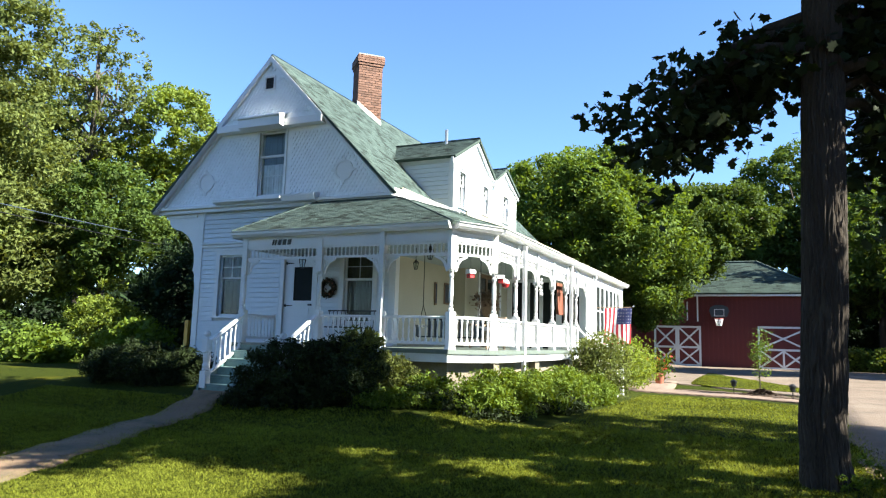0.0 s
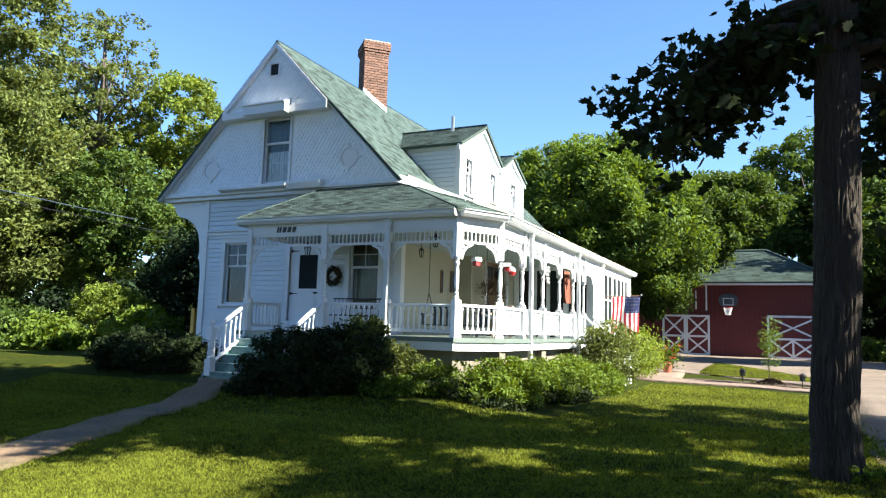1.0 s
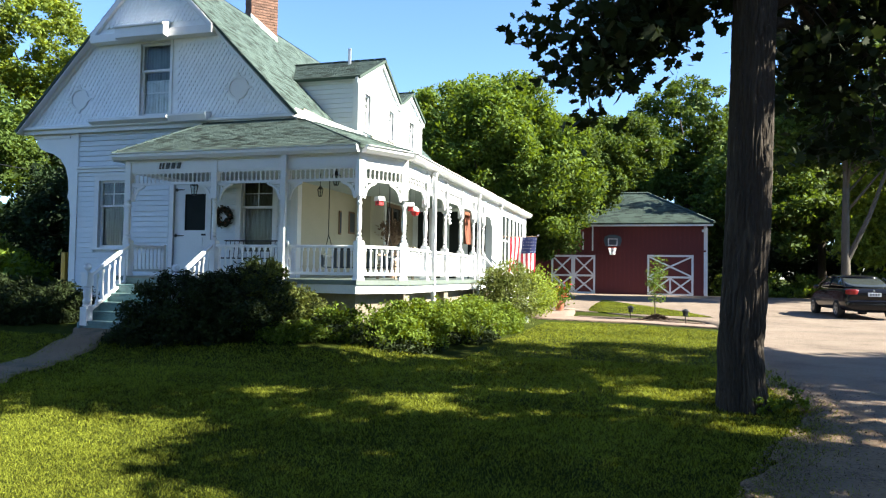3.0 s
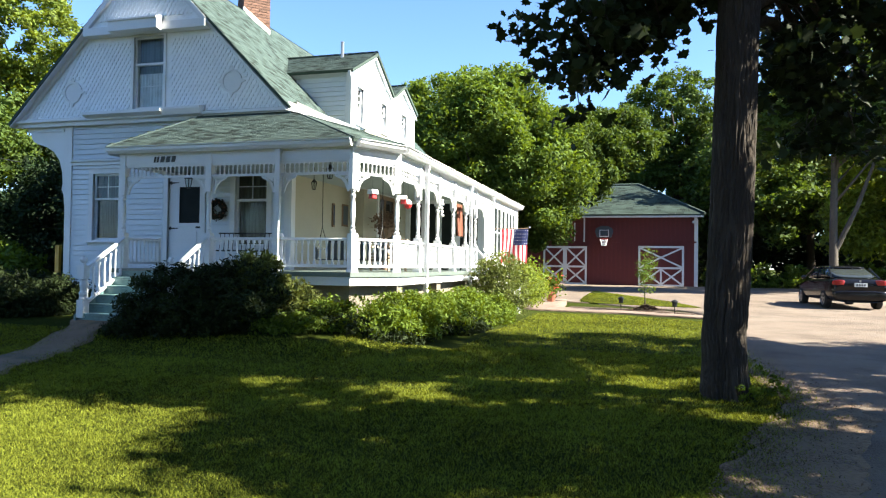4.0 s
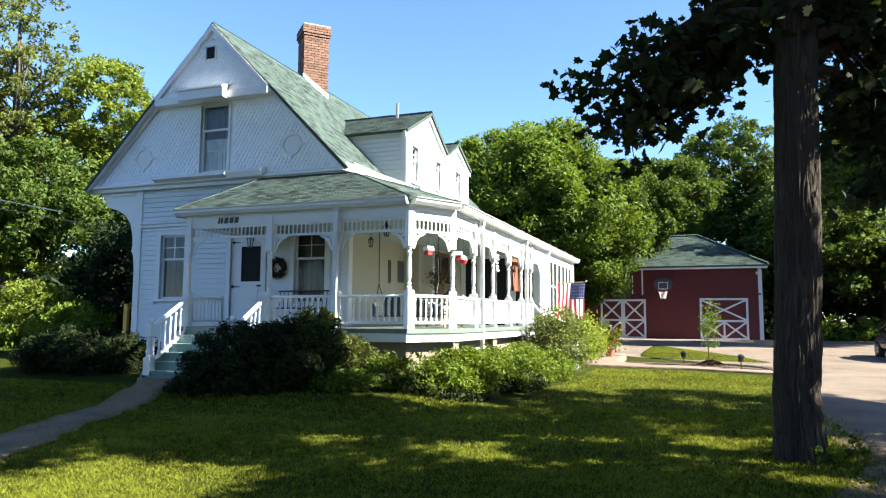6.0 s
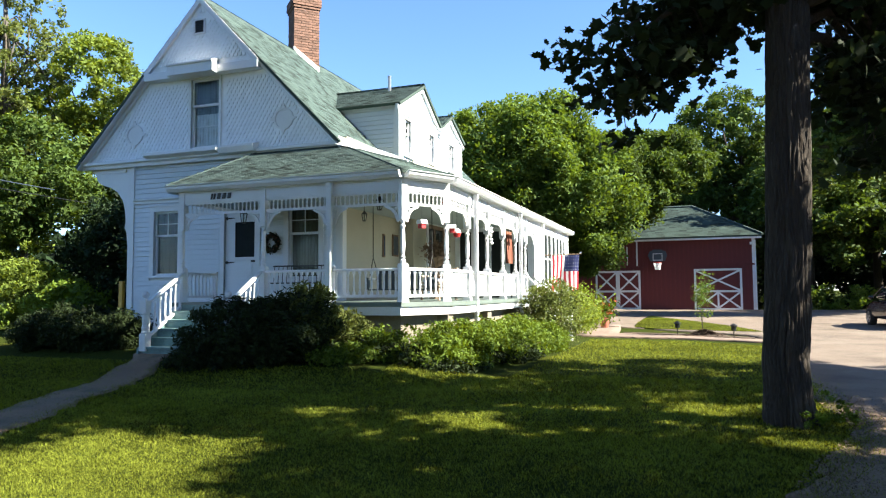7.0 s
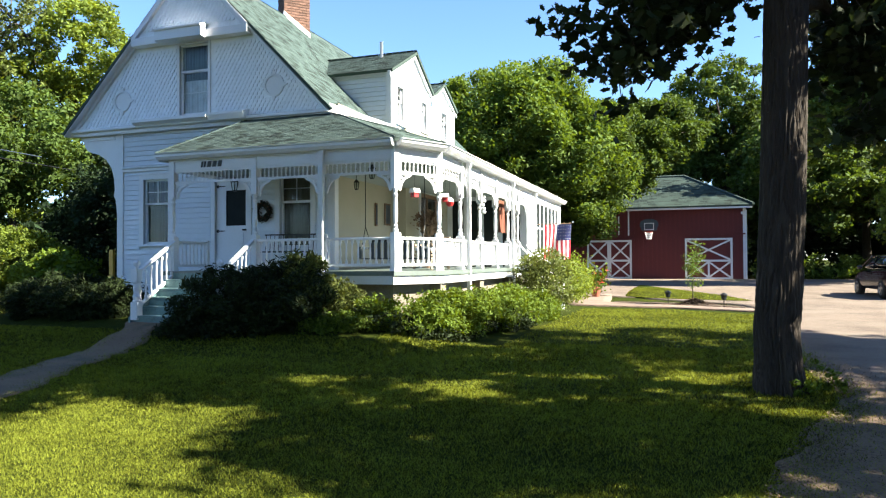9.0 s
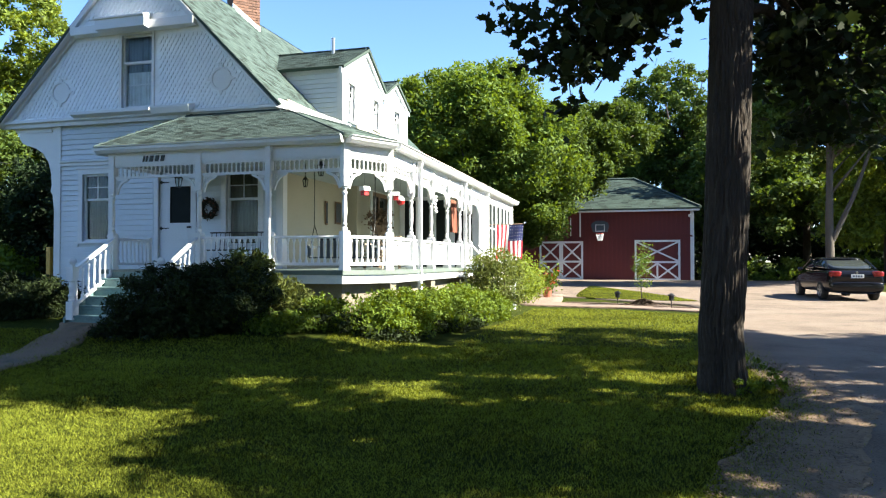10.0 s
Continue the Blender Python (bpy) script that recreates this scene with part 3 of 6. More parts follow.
# front door
bm = bmesh.new()
cells(bm, 0.0, 0.86, 0.0, 2.035, [(0.25, 0.80, 1.0, 1.82)], 0.03, 0.075, "y")
door = hpart("door", bm, white, "white panelled screen door with a dark glazed opening")
door.matrix_basis = pose(4.06, 0, 1.26)
bm = bmesh.new()
cells(bm, 0.20, 0.85, 0.94, 1.88, [(0.265, 0.785, 1.015, 1.805)], 0.018, 0.03, "y")
part("moulding", bm, white, door)
part("pane", box(0.25, 0.80, 0.045, 0.05, 1.0, 1.82), dark_pane_mat, door, "dark insect screen")
bm = bmesh.new()
add_box(bm, 0.06, 0.72, 0.015, 0.03, 0.12, 0.45)
add_box(bm, 0.06, 0.72, 0.015, 0.03, 0.55, 0.85)
part("panel", bm, white, door)
for z in (0.9, 1.9):
    part("strap_hinge", prism([(0.02, z - 0.02), (0.06, z - 0.04), (0.08, z - 0.015), (0.24, z - 0.008), (0.26, z), (0.24, z + 0.008), (0.08, z + 0.015), (0.06, z + 0.04), (0.02, z + 0.02)], 0.008, 0.02), black_metal, door)
part("latch", box(0.70, 0.80, 0.0, 0.03, 0.90, 0.94, 0.006), black_metal, door)
bm = bmesh.new()
add_box(bm, -0.1, 0, -0.035, 0.02, 0, 2.14)
add_box(bm, 0.86, 0.96, -0.035, 0.02, 0, 2.14)
add_box(bm, 0, 0.86, -0.035, 0.02, 2.04, 2.14)
part("frame", bm, white, door)

# corner boards, belt course and frieze of the front wall
for q in ((1.30, 1.47, -0.05, 0.0, 0.4, 4.55), (6.93, 7.06, -0.05, 0.0, 1.2, 4.4), (7.062, 7.09, -0.05, 0.12, 1.2, 4.4)):
    hpart("corner_board", box(*q), white)
hpart("belt_course", prism([(-0.06, 3.60), (-0.06, 3.66), (-0.10, 3.68), (-0.10, 3.71), (0.0, 3.74), (0.0, 3.60)], 1.47, 4.5, "x"), white)
clapboards(wall_front, 1.47, 6.93, 0.5, 3.60, [(a - CAS, b + CAS, c - 0.07, d + CAS) for a, b, c, d in FRONT] , Matrix.Identity(4))
clapboards(wall_front, 1.47, 6.93, 3.74, 4.52, [], Matrix.Identity(4))

# left bracket under the gable's overhang
hpart("bracket", prism([(0.12, 4.56), (1.33, 4.56), (1.33, 2.55), (1.27, 2.62), (1.23, 2.95), (1.17, 3.05), (1.20, 3.2), (1.18, 3.45), (1.10, 3.72), (0.94, 3.93), (0.72, 4.06), (0.50, 4.12), (0.36, 4.18), (0.28, 4.28), (0.26, 4.40), (0.16, 4.44)], -0.02, 0.14), white, "white curved bracket with scalloped edge")
hpart("bracket", prism([(0.30, 4.48), (1.2, 4.48), (1.22, 4.40), (0.9, 4.40), (0.45, 4.40)], -0.045, -0.02), white)
hpart("soffit", box(-0.05, 1.33, -0.1, 12.0, 4.54, 4.58), white)

# gable


def rake(x):
    return AP - SL * abs(x - GX)


bm = bmesh.new()
w0, w1, wz0, wz1 = 3.17, 3.95, 4.82, 6.42
add_prism(bm, [(0.0, GZ), (w0, GZ), (w0, rake(w0))], -0.1, 0.1)
add_prism(bm, [(w1, GZ), (7.07, GZ), (w1, rake(w1))], -0.1, 0.1)
add_prism(bm, [(w0, wz1), (w1, wz1), (w1, rake(w1)), (GX, AP), (w0, rake(w0))], -0.1, 0.1)
add_box(bm, w0, w1, -0.1, 0.1, GZ, wz0)
gable = hpart("gable", bm, shingle_white, "white fish-scale shingled gable")
# upper pediment stands forward of the wall below
PZ = 6.66
bm = bmesh.new()
xa = GX - (AP - PZ) / SL
add_prism(bm, [(xa, PZ), (2 * GX - xa, PZ), (GX, AP)], -0.26, -0.11)
hpart("pediment", bm, shingle_white, "forward-set shingled gable peak")


def fish_mesh():
    bm = bmesh.new()
    w, h = 0.047, 0.115
    prof = [(-w, h), (-w, 0.04)] + [(w * math.cos(math.pi + math.pi * k / 6), 0.04 + 0.04 * math.sin(math.pi + math.pi * k / 6)) for k in range(1, 6)] + [(w, 0.04), (w, h)]
    v0, v1 = [], []
    for a, b in prof:
        t = 1 - b / h
        v0.append(bm.verts.new((a, -0.004 - 0.025 * t, b)))
        v1.append(bm.verts.new((a, 0.0, b)))
    bm.faces.new(v0)
    n = len(prof)
    for i in range(n):
        bm.faces.new((v0[i], v1[i], v1[(i + 1) % n], v0[(i + 1) % n]))
    bmesh.ops.recalc_face_normals(bm, faces=bm.faces)
    me = bpy.data.meshes.new("fish_scale_shingle")
    bm.to_mesh(me)
    bm.free()
    me.materials.append(shingle_white)
    return me


FISH = fish_mesh()
fish_co = np.array([v.co[:] for v in FISH.vertices])
fish_faces = [tuple(p.vertices) for p in FISH.polygons]
MED = [(1.52, 5.27), (5.66, 5.29)]
singles, restV, restF = 0, [], []
rng = np.random.default_rng(11)
z, row = GZ + 0.04, 0
while z < AP - 0.12:
    x = 0.05 + (row % 2) * 0.053
    while x < 7.05:
        top = z + 0.10
        ok = rake(x + 0.07) > top + 0.05 and rake(x - 0.07) > top + 0.05
        if w0 - 0.13 < x < w1 + 0.13 and wz0 - 0.15 < z < wz1 + 0.12:
            ok = False
        if 6.30 < z < PZ + 0.10 or any(math.hypot(x - mx, z + 0.06 - mz) < 0.30 for mx, mz in MED):
            ok = False
        if 3.3 < x < 3.72 and 7.36 < z < 7.86:
            ok = False
        if ok:
            y = -0.26 if z > PZ else -0.1
            jz = rng.uniform(-0.006, 0.006)
            if singles < 300:
                ob = new("fish_scale_shingle", FISH)
                ob.parent = gable
                ob.location = (x, y, z + jz)
                singles += 1
            else:
                off = len(restV) * len(fish_co)
                restV.append(fish_co + np.array([x, y, z + jz]))
                restF += [tuple(i + off for i in f) for f in fish_faces]
        x += 0.106
    z += 0.088
    row += 1
me = bpy.data.meshes.new("fish_scale_shingles")
me.from_pydata(np.concatenate(restV).tolist(), [], restF)
rest = under(finish("fish_scale_shingles", me, shingle_white), house)
tagged(rest, "white painted fish-scale shingles", kind="stuff")

# rakes, bands and ledges
for sgn in (-1, 1):
    bm = bmesh.new()
    e = (GX + sgn * (GX + 0.03), GZ - 0.02)
    a = (GX, AP + 0.03)
    add_prism(bm, [e, a, (a[0], a[1] - 0.15), (e[0] - sgn * 0.14, e[1])], -0.17, -0.10)
    hpart("rake_board", bm, white)
    bm = bmesh.new()
    ex = GX + sgn * (AP - PZ) / SL
    add_prism(bm, [(ex + sgn * 0.06, PZ - 0.02), (GX, AP + 0.06), (GX, AP - 0.10), (ex - sgn * 0.09, PZ - 0.02)], -0.33, -0.26)
    hpart("rake_board", bm, white)
hpart("band", box(xa - 0.04, 2 * GX - xa + 0.04, -0.33, -0.10, 6.46, 6.64, 0.012), white)
hpart("band", prism([(-0.1, 4.50), (-0.14, 4.50), (-0.14, 4.58), (-0.22, 4.60), (-0.22, 4.66), (-0.1, 4.70)], -0.05, 7.1, "x"), white)
hpart("window_ledge", prism([(-0.1, 4.62), (-0.20, 4.62), (-0.36, 4.68), (-0.36, 4.74), (-0.1, 4.80)], 2.0, 4.06, "x"), white)
hpart("window_ledge", prism([(-0.1, 4.60), (-0.30, 4.60), (-0.34, 4.72), (-0.34, 4.76), (-0.1, 4.82)], 4.08, 5.02, "x"), white)
hpart("window_hood", prism([(-0.332, 6.44), (-0.50, 6.46), (-0.50, 6.66), (-0.53, 6.68), (-0.53, 6.71), (-0.26, 6.80), (-0.332, 6.64)], 2.78, 4.04, "x"), white, "white boxed hood over the attic window")
for x in (2.93, 3.98):
    hpart("hood_bracket", prism([(-0.1, 6.46), (-0.36, 6.60), (-0.1, 6.62)], x - 0.03, x + 0.03, "x"), white)
# medallions: a smooth disc in a ring with four points
for mx, mz in MED:
    bm = bmesh.new()
    add_lathe(bm, [(0.25, 0.0), (0.25, 0.034), (0.205, 0.040), (0.20, 0.014), (0.12, 0.018), (0.0001, 0.02)], seg=28, m=pose(mx, -0.1, mz, 90))
    for k in range(4):
        q = pose(mx, -0.1, mz, 0, 90 * k, 0)
        vs = add_prism(bm, [(-0.05, 0.235), (0.05, 0.235), (0.012, 0.34), (-0.012, 0.34)], -0.035, 0.0)
        bmesh.ops.transform(bm, matrix=q, verts=vs)
    hpart("medallion", bm, white, "round moulded medallion", smooth=False)
# gable vent with slats
bm = bmesh.new()
cells(bm, -0.155, 0.155, -0.18, 0.18, [(-0.12, 0.12, -0.145, 0.145)], -0.04, 0.0, "y")
vent = hpart("vent", bm, white, "small louvred gable vent")
vent.matrix_basis = pose(3.51, -0.26, 7.60)
part("backing", box(-0.12, 0.12, -0.008, -0.004, -0.145, 0.145), black_metal, vent)
for k in range(7):
    b2 = bmesh.new()
    add_box(b2, -0.12, 0.12, -0.018, 0.018, -0.003, 0.003, pose(0, -0.022, -0.12 + k * 0.04, 35))
    part("slat", b2, curtain_mat, vent)
# roofs: sheets with overlapping tabs


def plane_tabs(poly, tab=0.20, course=0.105, thick=0.008, seed=1, lift=0.02):
    """Shingle tabs over a flat polygon in space whose first edge is the eave; returns points and faces."""
    P = [Vector(p) for p in poly]
    u = (P[1] - P[0]).normalized()
    n = (P[1] - P[0]).cross(P[-1] - P[0]).normalized()
    if n.z < 0:
        n = -n
    v = n.cross(u)
    if v.z < 0:
        v = -v
    o = P[0]
    Q = [((p - o).dot(u), (p - o).dot(v)) for p in P]
    vmax = max(q[1] for q in Q)
    r = random.Random(seed)
    V, F = [], []

    def span(b):
        xs = []
        for (a0, b0), (a1, b1) in zip(Q, Q[1:] + Q[:1]):
            if (b0 <= b < b1) or (b1 <= b < b0):
                xs.append(a0 + (a1 - a0) * (b - b0) / (b1 - b0))
        return (min(xs), max(xs)) if len(xs) >= 2 else None

    b, row = 0.0, 0
    while b < vmax - 0.02:
        s = span(b + course * 0.5)
        if s:
            a = s[0] - r.uniform(0, tab)
            while a < s[1]:
                a0, a1 = max(a, s[0]), min(a + tab - 0.008, s[1])
                if a1 - a0 > 0.02:
                    low, high = b + r.uniform(-0.006, 0.006), b + course * 1.25
                    lz = lift + thick + r.uniform(0, 0.004)
                    c = [(a0, low, lift), (a1, low, lift), (a1, low, lz), (a0, low, lz), (a1, high, lift + 0.001), (a0, high, lift + 0.001)]
                    i = len(V)
                    V += [tuple(o + u * p + v * q + n * w) for p, q, w in c]
                    F += [(i, i + 1, i + 2, i + 3), (i + 3, i + 2, i + 4, i + 5)]
                a += tab
        b += course
        row += 1
    return V, F


def roof_sheet(name, polys, mat, parent_under, thick=0.07, seed=1, tab=0.20, course=0.105, label=""):
    bm = bmesh.new()
    for poly in polys:
        P = [Vector(p) for p in poly]
        n = (P[1] - P[0]).cross(P[-1] - P[0]).normalized()
        if n.z < 0:
            n = -n
        top = [bm.verts.new(p + n * 0.018) for p in P]
        low = [bm.verts.new(p - n * thick) for p in P]
        bm.faces.new(top)
        bm.faces.new(list(reversed(low)))
        k = len(P)
        for i in range(k):
            bm.faces.new((top[i], low[i], low[(i + 1) % k], top[(i + 1) % k]))
    base = part(name, bm, roof_base, None, label)
    parent_under(base)
    V, F = [], []
    for j, poly in enumerate(polys):
        a, b = plane_tabs(poly, tab, course, seed=seed + j)
        o = len(V)
        V += a
        F += [tuple(i + o for i in f) for f in b]
    tabs = finish("shingles", array_mesh("shingles", np.array(V), np.array(F)), mat)
    parent_under(tabs)
    tagged(tabs, kind="stuff")
    return base


to_house = lambda ob: under(ob, house)
YF, YB = -0.31, 12.4
RZ = AP + 0.05
roof_sheet("roof", [
    [(-0.12, YB, 4.56), (-0.12, YF, 4.56), (GX, YF, RZ), (GX, YB, RZ)],
    [(7.14, YF, 4.62), (7.14, YB, 4.62), (GX, YB, RZ), (GX, YF, RZ)],
], roof_green, to_house, thick=0.03, seed=21, label="steep green asphalt shingle roof")
roof_sheet("roof_flare", [[(8.62, -0.13, 4.12), (8.62, 2.6, 4.12), (7.0, 2.6, 4.77), (7.0, -0.13, 4.77)]], roof_green, to_house, seed=25)
hpart("flare_board", prism([(7.03, 4.54), (7.03, 4.76), (8.62, 4.14), (8.62, 4.02)], -0.16, -0.128), white)
bm = bmesh.new()
q = [bm.verts.new(p) for p in ((7.05, -0.165, 4.78), (8.64, -0.165, 4.155), (8.64, -0.19, 4.135), (7.05, -0.32, 4.58), (7.05, -0.165, 4.57), (8.64, -0.165, 4.125))]
for f in ((0, 1, 2, 3), (0, 3, 4), (1, 5, 2), (0, 4, 5, 1), (4, 3, 2, 5)):
    bm.faces.new([q[k] for k in f])
hpart("flashing", bm, flash_white, "white sloping flashing at the gable's foot")
hpart("ridge_cap", prism([(GX - 0.16, RZ - 0.12), (GX, RZ + 0.06), (GX + 0.16, RZ - 0.12), (GX, RZ + 0.03)], YF, YB), roof_green)
for sgn in (-1, 1):
    hpart("rake_soffit", prism([(GX, RZ - 0.045), (GX + sgn * 3.62, 4.52), (GX + sgn * 3.62, 4.50), (GX, RZ - 0.065)], YF + 0.012, -0.10), white)
# rear gable closing the attic
hpart("gable", prism([(0, 4.6), (7.07, 4.6), (GX, AP)], 12.0, 12.2), siding)

# dormer with two peaks on the sunny slope
DX = 7.39
prof = [(2.2, 4.4), (2.2, 6.06), (3.69, 6.84), (4.98, 6.04), (5.89, 6.53), (6.95, 6.04), (6.95, 4.4)]
DW = [(2.55, 2.95, 4.86, 5.76), (4.20, 4.58, 4.95, 5.72), (5.80, 6.25, 5.0, 5.76)]
bm = bmesh.new()
cells(bm, 2.2, 6.95, 4.4, 6.04, DW, DX - 0.15, DX, "x")
add_prism(bm, [(2.2, 6.04), (2.2, 6.06), (3.69, 6.84), (4.98, 6.04), (4.98, 6.04)], DX - 0.15, DX, "x")
add_prism(bm, [(4.98, 6.04), (4.98, 6.04), (5.89, 6.53), (6.95, 6.04)], DX - 0.15, DX, "x")
hpart("dormer", bm, siding, "white clapboard double dormer")
cheek = hpart("dormer_cheek", prism([(3.6, 4.4), (DX - 0.15, 4.4), (DX - 0.15, 6.06), (5.55, 6.06)], 2.2, 2.32), siding)
hpart("dormer_cheek", prism([(3.6, 4.4), (DX - 0.15, 4.4), (DX - 0.15, 6.04), (5.55, 6.04)], 6.83, 6.88), siding)
clapboards(cheek, 5.3, DX - 0.10, 4.75, 6.08, [], pose(0, 2.2, 0))
clapboards(cheek, 2.3, 6.88, 4.72, 6.06, [(a - 0.1, b + 0.1, c - 0.07, d + 0.1) for a, b, c, d in DW], pose(DX, 0, 0, 0, 0, 90))
for q in ((DX - 0.01, DX + 0.035, 2.20, 2.30, 4.6, 6.06), (DX - 0.11, DX + 0.035, 2.165, 2.20, 4.6, 6.06), (DX - 0.01, DX + 0.035, 6.87, 6.98, 4.6, 6.04)):
    hpart("corner_board", box(*q), white)
for a, b, c, d in DW:
    window("window", b - a, d - c, pose(DX, a, c, 0, 0, 90), upper=(2, 2), lower=(1, 1), casing=0.07, label="small dormer sash window", curtain=None)
roofs = []
for (y0, z0), (y1, z1) in (((2.05, 6.02), (3.69, 6.88)), ((4.98, 6.06), (3.69, 6.88)), ((4.98, 6.06), (5.89, 6.57)), ((7.08, 5.99), (5.89, 6.57))):
    back = lambda z: GX + (RZ - z) / SL
    roofs.append([(DX + 0.12, y0, z0), (back(z0) - 0.3, y0, z0), (back(z1) - 0.3, y1, z1), (DX + 0.12, y1, z1)])
roof_sheet("dormer_roof", roofs, roof_green, to_house, seed=31, thick=0.05)
for (y0, z0), (y1, z1) in (((2.03, 6.0), (3.69, 6.86)), ((3.69, 6.86), (4.98, 6.04)), ((4.98, 6.04), (5.89, 6.55)), ((5.89, 6.55), (7.1, 5.97))):
    hpart("rake_board", prism([(y0, z0), (y1, z1), (y1, z1 - 0.14), (y0, z0 - 0.14)], DX + 0.002, DX + 0.07, "x"), white)
hpart("rain_head", box(DX + 0.01, DX + 0.16, 4.88, 5.05, 5.86, 6.02, 0.02), white)
hpart("vent_pipe", lathe([(0.045, 0), (0.045, 0.40), (0.05, 0.40), (0.05, 0.43)], 6.6, 3.45, 6.75, 10), alloy)

# chimney of single bricks, set cornerwise on the ridge
CH, CZ0, CZ1 = 0.37, 7.4, 9.95
CCX, CCY = 3.5, 4.25
chimney = hpart("chimney", box(-CH + 0.02, CH - 0.02, -CH + 0.02, CH - 0.02, CZ0, CZ1), mortar, "tall red brick chimney set cornerwise")
chimney.matrix_basis = pose(CCX, CCY, 0, 0, 0, 45)
bm = box(-0.5, 0.5, -0.5, 0.5, -0.5, 0.5)
me = bpy.data.meshes.new("brick")
bm.to_mesh(me)
bm.free()
me.materials.append(brick_mat)
rng = np.random.default_rng(3)
z, row = CZ0 + 0.04, 0
while z < CZ1 - 0.02:
    h = CH + (0.05 if z > CZ1 - 0.24 else 0.025 if z > CZ1 - 0.32 else 0.0)
    for side in range(4):
        if side in (1, 2) and z < CZ1 - 0.32:
            continue
        n = 3
        w = 2 * h / (n + 0.5)
        off = (row + side) % 2
        cuts = [-h] + [-h + w * (i + (1.0 if off else 0.5)) for i in range(n + 1)]
        cuts = [c for c in cuts if c < h - 0.05] + [h]
        for p, q in zip(cuts, cuts[1:]):
            c, sx, dp, j = (p + q) / 2, q - p - 0.010, 0.095, rng.uniform(-0.004, 0.004)
            k = h - dp / 2 - j
            m = ((c, -k, sx, dp), (k, c, dp, sx), (c, k, sx, dp), (-k, c, dp, sx))[side]
            ob = new("brick", me)
            ob.parent = chimney
            ob.matrix_basis = Matrix.LocRotScale((m[0], m[1], z + 0.032), None, (m[2], m[3], 0.064))
    z += 0.076
    row += 1
part("chimney_cap", box(-CH - 0.03, CH + 0.03, -CH - 0.03, CH + 0.03, CZ1, CZ1 + 0.04, 0.012), mortar, chimney)
fl = lambda d: RZ - SL * d
part("flashing", prism([(-CH, fl(0) - 0.2), (CH, fl(2 * CH * 0.707) - 0.2), (CH, fl(2 * CH * 0.707) + 0.20), (-CH, fl(0) + 0.20)], -CH - 0.016, -CH - 0.004), flash_white, chimney, "white painted flashing")
part("flashing", prism([(-CH, fl(0) - 0.2), (CH, fl(2 * CH * 0.707) - 0.2), (CH, fl(2 * CH * 0.707) + 0.20), (-CH, fl(0) + 0.20)], -CH - 0.016, -CH - 0.004, "x"), flash_white, chimney)

# ---- porch ----
porch = thing("porch", "white wraparound porch with turned posts and spindle frieze", "porch", (9, 0, 0.4))
to_porch = lambda ob: under(ob, porch)


def ppart(name, bm, mat, label="", smooth=False):
    return to_porch(part(name, bm, mat, None, label, smooth))


PY, PX = -2.0, 9.8
DZ, RAIL, FZ = 1.29, 1.885, 3.235
C1, C2 = (9.31, PY), (PX, -1.13)
deck_poly = [(4.42, -2.12), (9.33, -2.12), (9.93, -1.14), (9.93, 11.6), (7.45, 11.6), (7.45, 3.0), (7.05, 3.0), (7.05, 0.0), (4.42, 0.0)]
ppart("deck", prism(deck_poly, 1.21, DZ, "z"), deck_paint, "grey-green painted porch floor")
# skirt board
for (xa_, ya_), (xb_, yb_) in (((4.42, -2.1), (9.31, -2.1)), ((9.31, -2.1), (9.90, -1.13)), ((9.90, -1.13), (9.90, 5.9))):
    d = Vector((xb_ - xa_, yb_ - ya_, 0))
    ang = math.degrees(math.atan2(d.y, d.x))
    bm = bmesh.new()
    add_box(bm, 0, d.length, 0.0, 0.04, 1.06, 1.21, pose(xa_, ya_, 0, 0, 0, ang))
    ppart("skirt_board", bm, white)
bm = bmesh.new()
add_prism(bm, [(4.6, -1.9), (9.22, -1.9), (9.70, -1.1), (9.70, 11.6), (9.55, 11.6), (9.55, -1.05), (9.13, -1.75), (4.6, -1.75)], 0.0, 1.16, "z")
ppart("foundation_wall", bm, foundation, "pale block foundation wall")
for y in (-1.05, 1.5, 4.0):
    ppart("pier", box(9.55, 9.85, y - 0.15, y + 0.15, 0.0, 1.05, 0.01), foundation)
for x in (6.4, 7.9):
    ppart("pier", box(x - 0.15, x + 0.15, -2.03, -1.7, 0.1, 1.05, 0.01), foundation)

# fascia, gutter, ceiling
eave = [(4.53, PY - 0.04), (9.33, PY - 0.04), (PX + 0.04, -1.14), (PX + 0.04, 11.6)]


def run(name, a, b, y0, y1, z0, z1, mat, prof=None):
    d = Vector((b[0] - a[0], b[1] - a[1], 0))
    m = pose(a[0], a[1], 0, 0, 0, math.degrees(math.atan2(d.y, d.x)))
    bm = bmesh.new()
    if prof:
        vs = add_prism(bm, prof, 0, d.length, "x")
        bmesh.ops.transform(bm, matrix=m, verts=vs)
    else:
        add_box(bm, 0, d.length, y0, y1, z0, z1, m)
    return ppart(name, bm, mat)


GUT = [(-0.10, 3.45), (-0.14, 3.45), (-0.185, 3.50), (-0.185, 3.545), (-0.215, 3.56), (-0.215, 3.57), (-0.17, 3.57), (-0.02, 3.53), (0.0, 3.45)]
for a, b in zip(eave, eave[1:]):
    run("fascia", a, b, 0.0, 0.05, FZ, 3.50, white)
    run("fascia_trim", a, b, -0.03, 0.0, 3.42, 3.50, white)
for a, b in (((4.36, PY - 0.04), eave[1]), (eave[1], eave[2]), (eave[2], (PX + 0.04, 11.75))):
    run("gutter", a, b, 0, 0, 0, 0, white, GUT)
run("fascia", (4.53, -0.01), (4.53, PY), 0.0, 0.05, FZ, 3.50, white)
